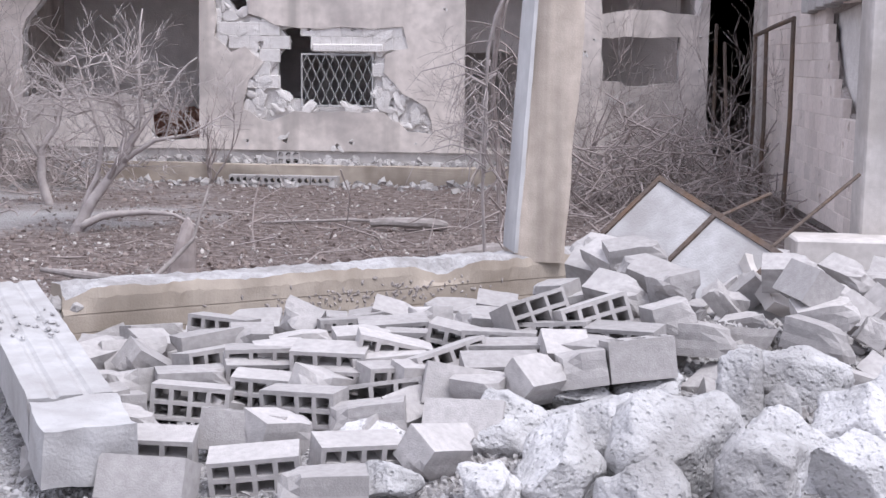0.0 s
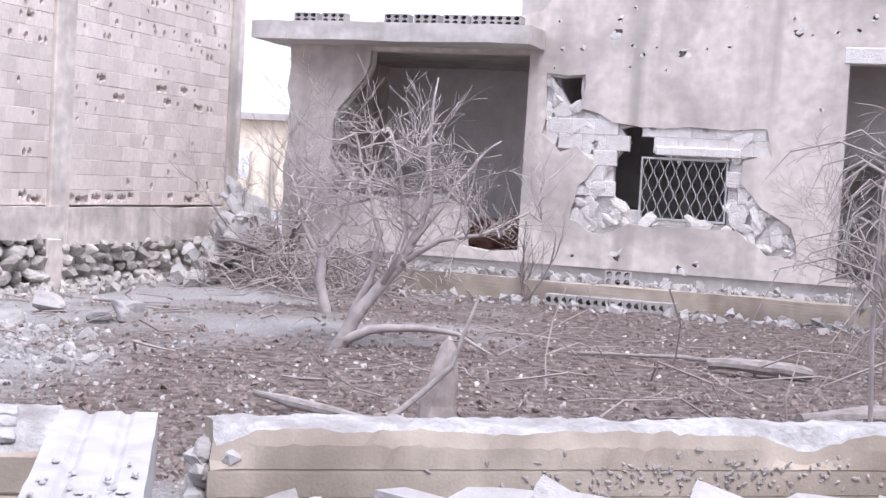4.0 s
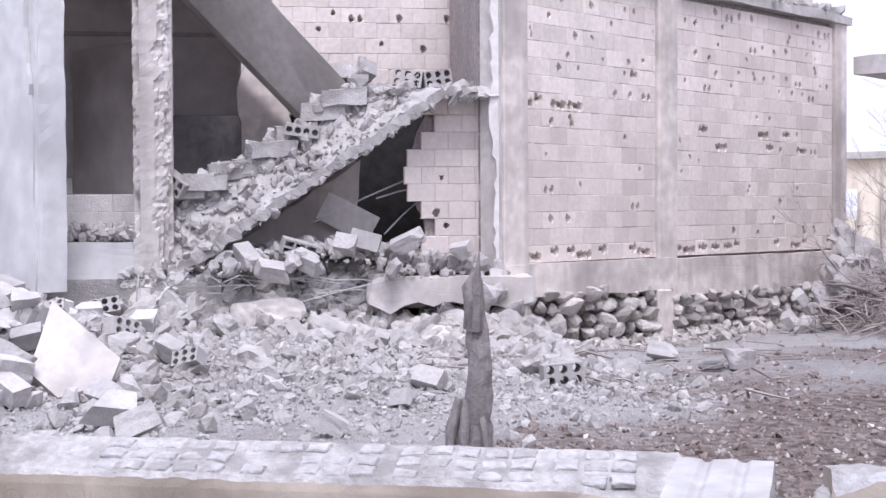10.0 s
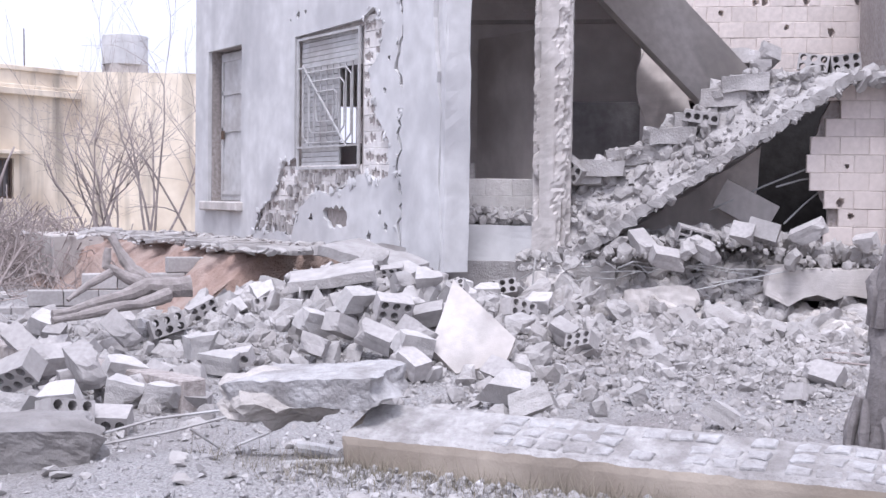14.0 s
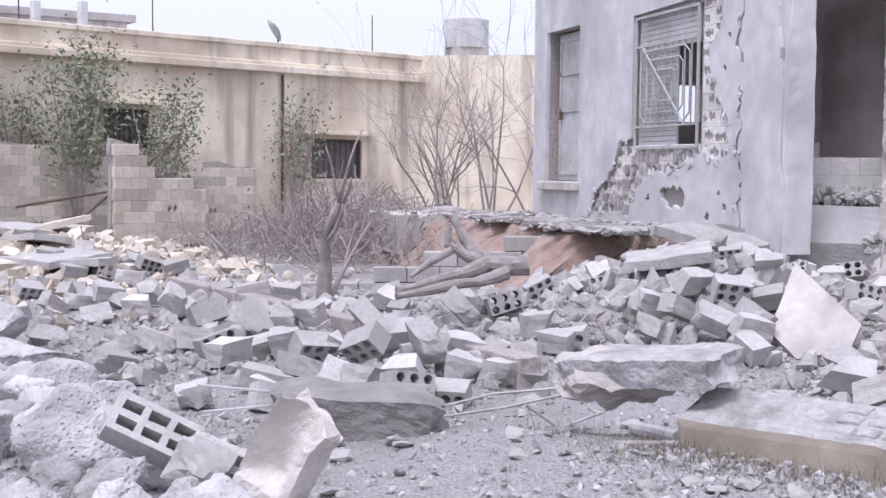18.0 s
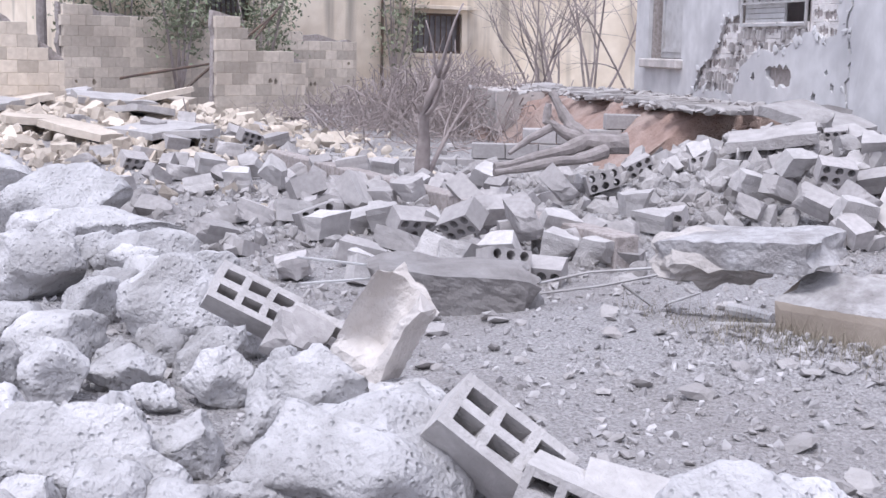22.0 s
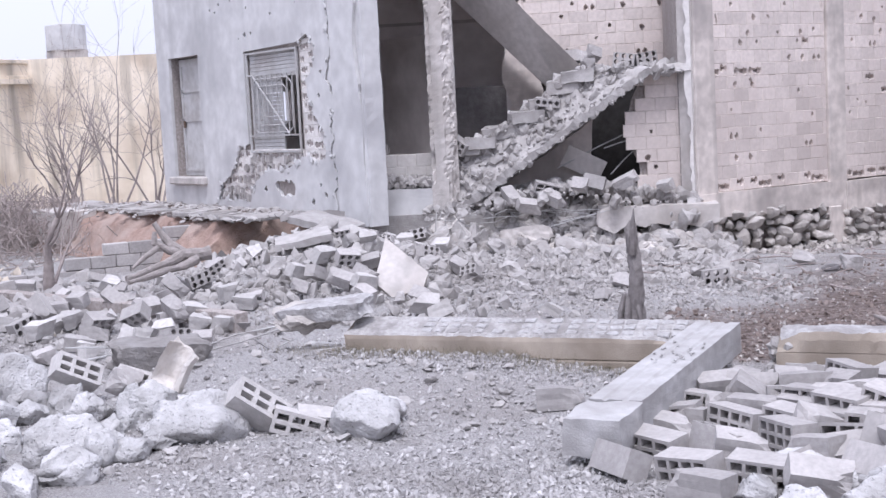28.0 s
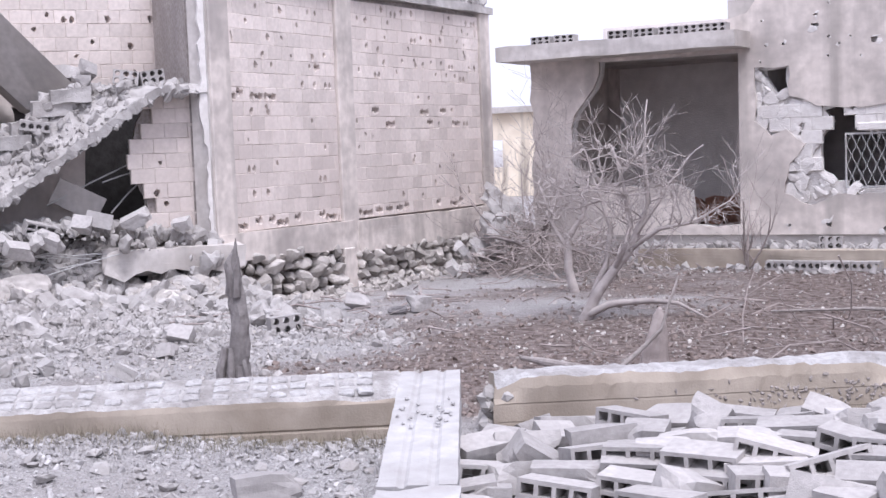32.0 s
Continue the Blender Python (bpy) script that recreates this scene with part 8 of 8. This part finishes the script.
for k in range(46):
    z = hb.uniform(0.9, 1.95)
    p = Vector((-0.15 + hb.uniform(-0.02, 0.02), 9.0, z))
    q = Vector((hb.gauss(-0.09, 0.2), hb.uniform(-0.3, 0.3), hb.uniform(-0.05, 0.12)))
    part("twig", tube_bm([p, p + q * 0.5 + Vector((0, 0, 0.06)), p + q + Vector((0, 0, -0.06)), p + q * 1.25 + Vector((0, 0, -hb.uniform(0.15, 0.5)))], [0.009, 0.007, 0.005, 0.002], 4), PALETWIG, hanging)


def gnarled(pts, rads):
    """A knotty stem through the points."""
    fine = []
    fr = []
    for i in range(len(pts) - 1):
        for k in range(4):
            f_ = k / 4
            p = Vector(pts[i]).lerp(Vector(pts[i + 1]), f_)
            rr = rads[i] * (1 - f_) + rads[i + 1] * f_
            fine.append(p + noise.noise_vector(p * 3) * rr * 0.4)
            fr.append(rr * (1 + 0.2 * noise.noise(p * 5)))
    fine.append(Vector(pts[-1]))
    fr.append(rads[-1])
    return roughen(tube_bm(fine, fr, 10), 0.25 * min(rads) + 0.004, 14, rads[0])


def log(label, pts, rads, mat=BARK, name="log", cat="log"):
    ob = thing(name, pose(0, 0, 0), label, cat)
    part("stem", gnarled(pts, rads), mat, ob)
    return ob


lg = log("fallen forked grey trunk on the rubble", [(-12.16, 4.36, 0.72), (-12.18, 3.93, 0.74), (-12.08, 3.57, 0.62), (-11.92, 3.0, 0.52)], [0.10, 0.085, 0.06, 0.035], name="fallen_tree", cat="tree")
for pts, rads in (([(-12.2, 4.0, 0.74), (-12.32, 3.83, 0.86), (-12.45, 3.74, 1.05), (-12.5, 3.68, 1.18)], [0.07, 0.06, 0.05, 0.04]), ([(-12.2, 3.95, 0.74), (-12.25, 3.72, 0.82), (-12.29, 3.57, 0.92), (-12.3, 3.6, 1.08)], [0.06, 0.05, 0.04, 0.03]),
                  ([(-12.1, 4.1, 0.66), (-11.95, 3.75, 0.58), (-11.82, 3.39, 0.55), (-11.72, 2.95, 0.49)], [0.07, 0.05, 0.045, 0.03]), ([(-12.25, 3.6, 0.86), (-12.2, 3.4, 0.76), (-12.18, 3.2, 0.62)], [0.04, 0.035, 0.02])):
    part("limb", gnarled(pts, rads), BARK, lg)
stump = thing("charred_stump", pose(-6.17, 6.72, 0), "charred pointed tree stump standing by the wall", "stump")
bm = bmesh.new()
rings = []
for j in range(15):
    f_ = j / 14
    rad = 0.105 * (1 - 0.42 * f_) + 0.06 * max(0, 0.22 - f_) * 3
    c = Vector((0.05 * math.sin(f_ * 4) + 0.05 * f_, 0.03 * f_, -0.1 + 1.28 * f_))
    rings.append([bm.verts.new(c + Vector((math.cos(a_), math.sin(a_), 0)) * rad * (1 + 0.28 * noise.noise(Vector((math.cos(a_) * 1.5, math.sin(a_) * 1.5, f_ * 3)))) * (0.35 if j == 14 else 1) + Vector((0, 0, 0.12 * noise.noise(Vector((a_ * 1.5, 2, 3))) if j == 13 else 0))) for a_ in [k * 2 * math.pi / 14 for k in range(14)]])
for p_, q_ in zip(rings, rings[1:]):
    for k in range(14):
        bm.faces.new((p_[k], p_[(k + 1) % 14], q_[(k + 1) % 14], q_[k]))
bm.faces.new(rings[-1])
for k, (x, y, h, t_) in enumerate(((0.04, 0.0, 1.32, 0.03), (-0.02, 0.03, 1.22, 0.025), (0.1, -0.04, 1.16, 0.022))):
    part("splinter", roughen(tube_bm([(x, y, 0.8), (x + 0.02, y, 1.05), (x + 0.04, y + 0.01, h)], [t_ * 2, t_ * 1.4, 0.004], 5), 0.012, 9, k), CHAR, stump)
for k in range(7):
    a_ = k * 0.9 + 0.2 * math.sin(k * 7.0)
    part("root", roughen(tube_bm([(0.07 * math.cos(a_), 0.07 * math.sin(a_), 0.34), (0.13 * math.cos(a_), 0.13 * math.sin(a_), 0.14), (0.15 * math.cos(a_), 0.15 * math.sin(a_), -0.03)], [0.03, 0.035, 0.02], 6), 0.012, 9, k), CHAR, stump)
part("stem", roughen(bm, 0.022, 9, 2), CHAR, stump)
st2 = thing("grey_stump", pose(-2.87, 8.6, 0), "splintered grey stump in the garden soil", "stump")
part("stem", roughen(tube_bm([(0, 0, -0.1), (0.0, 0, 0.1), (0.02, 0, 0.3), (0.05, 0, 0.46), (0.06, 0, 0.55)], [0.15, 0.12, 0.09, 0.06, 0.025], 10), 0.04, 7, 3), TWIG, st2)
for label, pts, rads in (("dry branch lying behind the garden wall", [(-4.1, 8.35, 0.08), (-3.7, 8.1, 0.09), (-3.1, 7.9, 0.06)], [0.02, 0.035, 0.04]), ("short log on the garden soil", [(-1.6, 12.3, 0.08), (-1.1, 12.25, 0.1), (-0.7, 12.3, 0.07)], [0.05, 0.07, 0.05]),
                         ("broken log beside the gate pillar", [(-0.6, 9.6, 0.08), (-0.15, 9.9, 0.12), (0.35, 10.0, 0.1)], [0.05, 0.08, 0.06]), ("grey branch across the soil", [(-2.9, 12.4, 0.05), (-1.9, 12.7, 0.07), (-0.9, 12.5, 0.05)], [0.012, 0.02, 0.012]),
                         ("thin branch rising over the wall", [(-3.0, 8.0, 0.06), (-2.7, 8.3, 0.4), (-2.6, 8.5, 0.85)], [0.025, 0.018, 0.008])):
    log(label, pts, rads)
vine = thing("dead_vine", pose(0, 0, 0), "dead vine hanging before the doorway", "vine")
bm, tw = bmesh.new(), bmesh.new()
tube_bm([(0.35, 12.0, 3.9), (0.09, 12.0, 3.31), (-0.14, 12.5, 2.49), (-0.22, 12.8, 1.7), (-0.15, 13.0, 0.97), (-0.1, 13.0, 0.0)], [0.05, 0.045, 0.04, 0.03, 0.03, 0.03], 7, bm)
vr = random.Random(3)
for k in range(26):
    p = Vector((-0.18 + vr.uniform(-0.1, 0.3), 12.7 + vr.uniform(-0.2, 0.3), vr.uniform(0.6, 2.3)))
    branchy(bm, tw, p, (vr.uniform(-1, 1), vr.uniform(-0.4, 0.4), vr.uniform(-0.8, 0.2)), vr.uniform(0.4, 0.9), 0.011, 1, vr, 0.6)
part("stem", bm, TWIG, vine)
part("crown", tw, TWIG, vine)


# ---- green and dry plants ----
def leafy(m, label, h, w, n, seed):
    ob = thing("leafy_shrub", m, label, "shrub")
    r_ = random.Random(seed)
    bm, tw = bmesh.new(), bmesh.new()
    ends = []
    for k in range(6):
        d = Vector((r_.uniform(-0.5, 0.5) * w, r_.uniform(-0.2, 0.2), 1)).normalized()
        pts = [Vector((0, 0, -0.1)) + d * h * j / 4 + Vector((r_.uniform(-0.1, 0.1), 0, 0)) for j in range(5)]
        tube_bm(pts, [0.04, 0.035, 0.03, 0.02, 0.012], 5, bm)
        ends += pts[2:]
    part("stem", bm, TWIG, ob)
    lv = bmesh.new()
    for k in range(n):
        c = r_.choice(ends) + Vector((r_.gauss(0, 0.35), r_.gauss(0, 0.25), r_.gauss(0, 0.35)))
        mm = Matrix.Translation(c) @ pose(0, 0, 0, r_.uniform(-60, 60), r_.uniform(-60, 60), r_.uniform(0, 360))
        s = r_.uniform(0.045, 0.085)
        q = [lv.verts.new(mm @ Vector(p)) for p in ((-s, 0, 0), (0, -s * 0.45, 0.012), (s, 0, 0), (0, s * 0.45, 0.012))]
        lv.faces.new(q)
    part("crown", lv, LEAF, ob)


leafy(pose(-30.6, 0.6, 0.3), "dusty green shrub climbing over the yard wall", 3.6, 1.5, 2600, 1)
leafy(pose(-31.4, 2.4, 0.3), "dusty green fig shrub over the yard wall", 3.0, 1.3, 1600, 2)
leafy(pose(-31.6, -0.6, 0.3), "dusty green shrub behind the yard wall", 2.9, 1.4, 1300, 5)
leafy(pose(-31.5, -1.5, 0.3), "thin green shrub beside the pole", 2.7, 1.1, 900, 6)
leafy(pose(-34.4, 6.0, 0.3), "small green vine on the ochre wall", 2.9, 0.7, 700, 3)
leafy(pose(-34.6, -2.0, 0.2), "dark green bush beside the pole", 3.0, 1.3, 3200, 4)
for k, (p, q) in enumerate((((-27.6, 1.2, 0.6), (-28.6, 2.6, 2.3)), ((-27.3, 0.6, 0.6), (-27.9, 2.4, 2.1)), ((-28.2, -0.6, 0.8), (-27.9, 1.6, 1.2)))):
    log("bent dark pole leaning in the ruined yard", [p, [(a + b) / 2 for a, b in zip(p, q)], q], [0.03, 0.03, 0.025], IRON, "bent_pole", "pole")

gr, gbm = random.Random(55), bmesh.new()
for _ in range(7500):
    if gr.random() < 0.86:
        p = LOW @ Vector((gr.uniform(-0.9, 3.0) if gr.random() < 0.7 else gr.uniform(3.7, 7.2), -abs(gr.gauss(0.03, 0.22)), 0))
    else:
        p = Vector((gr.uniform(-7.4, -6.0), gr.uniform(2.6, 4.0), 0))
    z = lie(p.x, p.y)
    a_, L = gr.uniform(0, 6.28), 0.03 + 0.17 * gr.random() ** 1.6
    tip = Vector((p.x + 0.6 * L * math.cos(a_), p.y + 0.6 * L * math.sin(a_), z + L * gr.uniform(0.4, 1.0)))
    w_ = Vector((-math.sin(a_), math.cos(a_), 0)) * 0.0018
    b0 = Vector((p.x, p.y, z - 0.01))
    gbm.faces.new([gbm.verts.new(b0 - w_), gbm.verts.new(b0 + w_), gbm.verts.new(tip)])
tagged(part("dry_grass", gbm, GRASS), "dry grass tufts at the foot of the wall", "grass", kind="stuff")
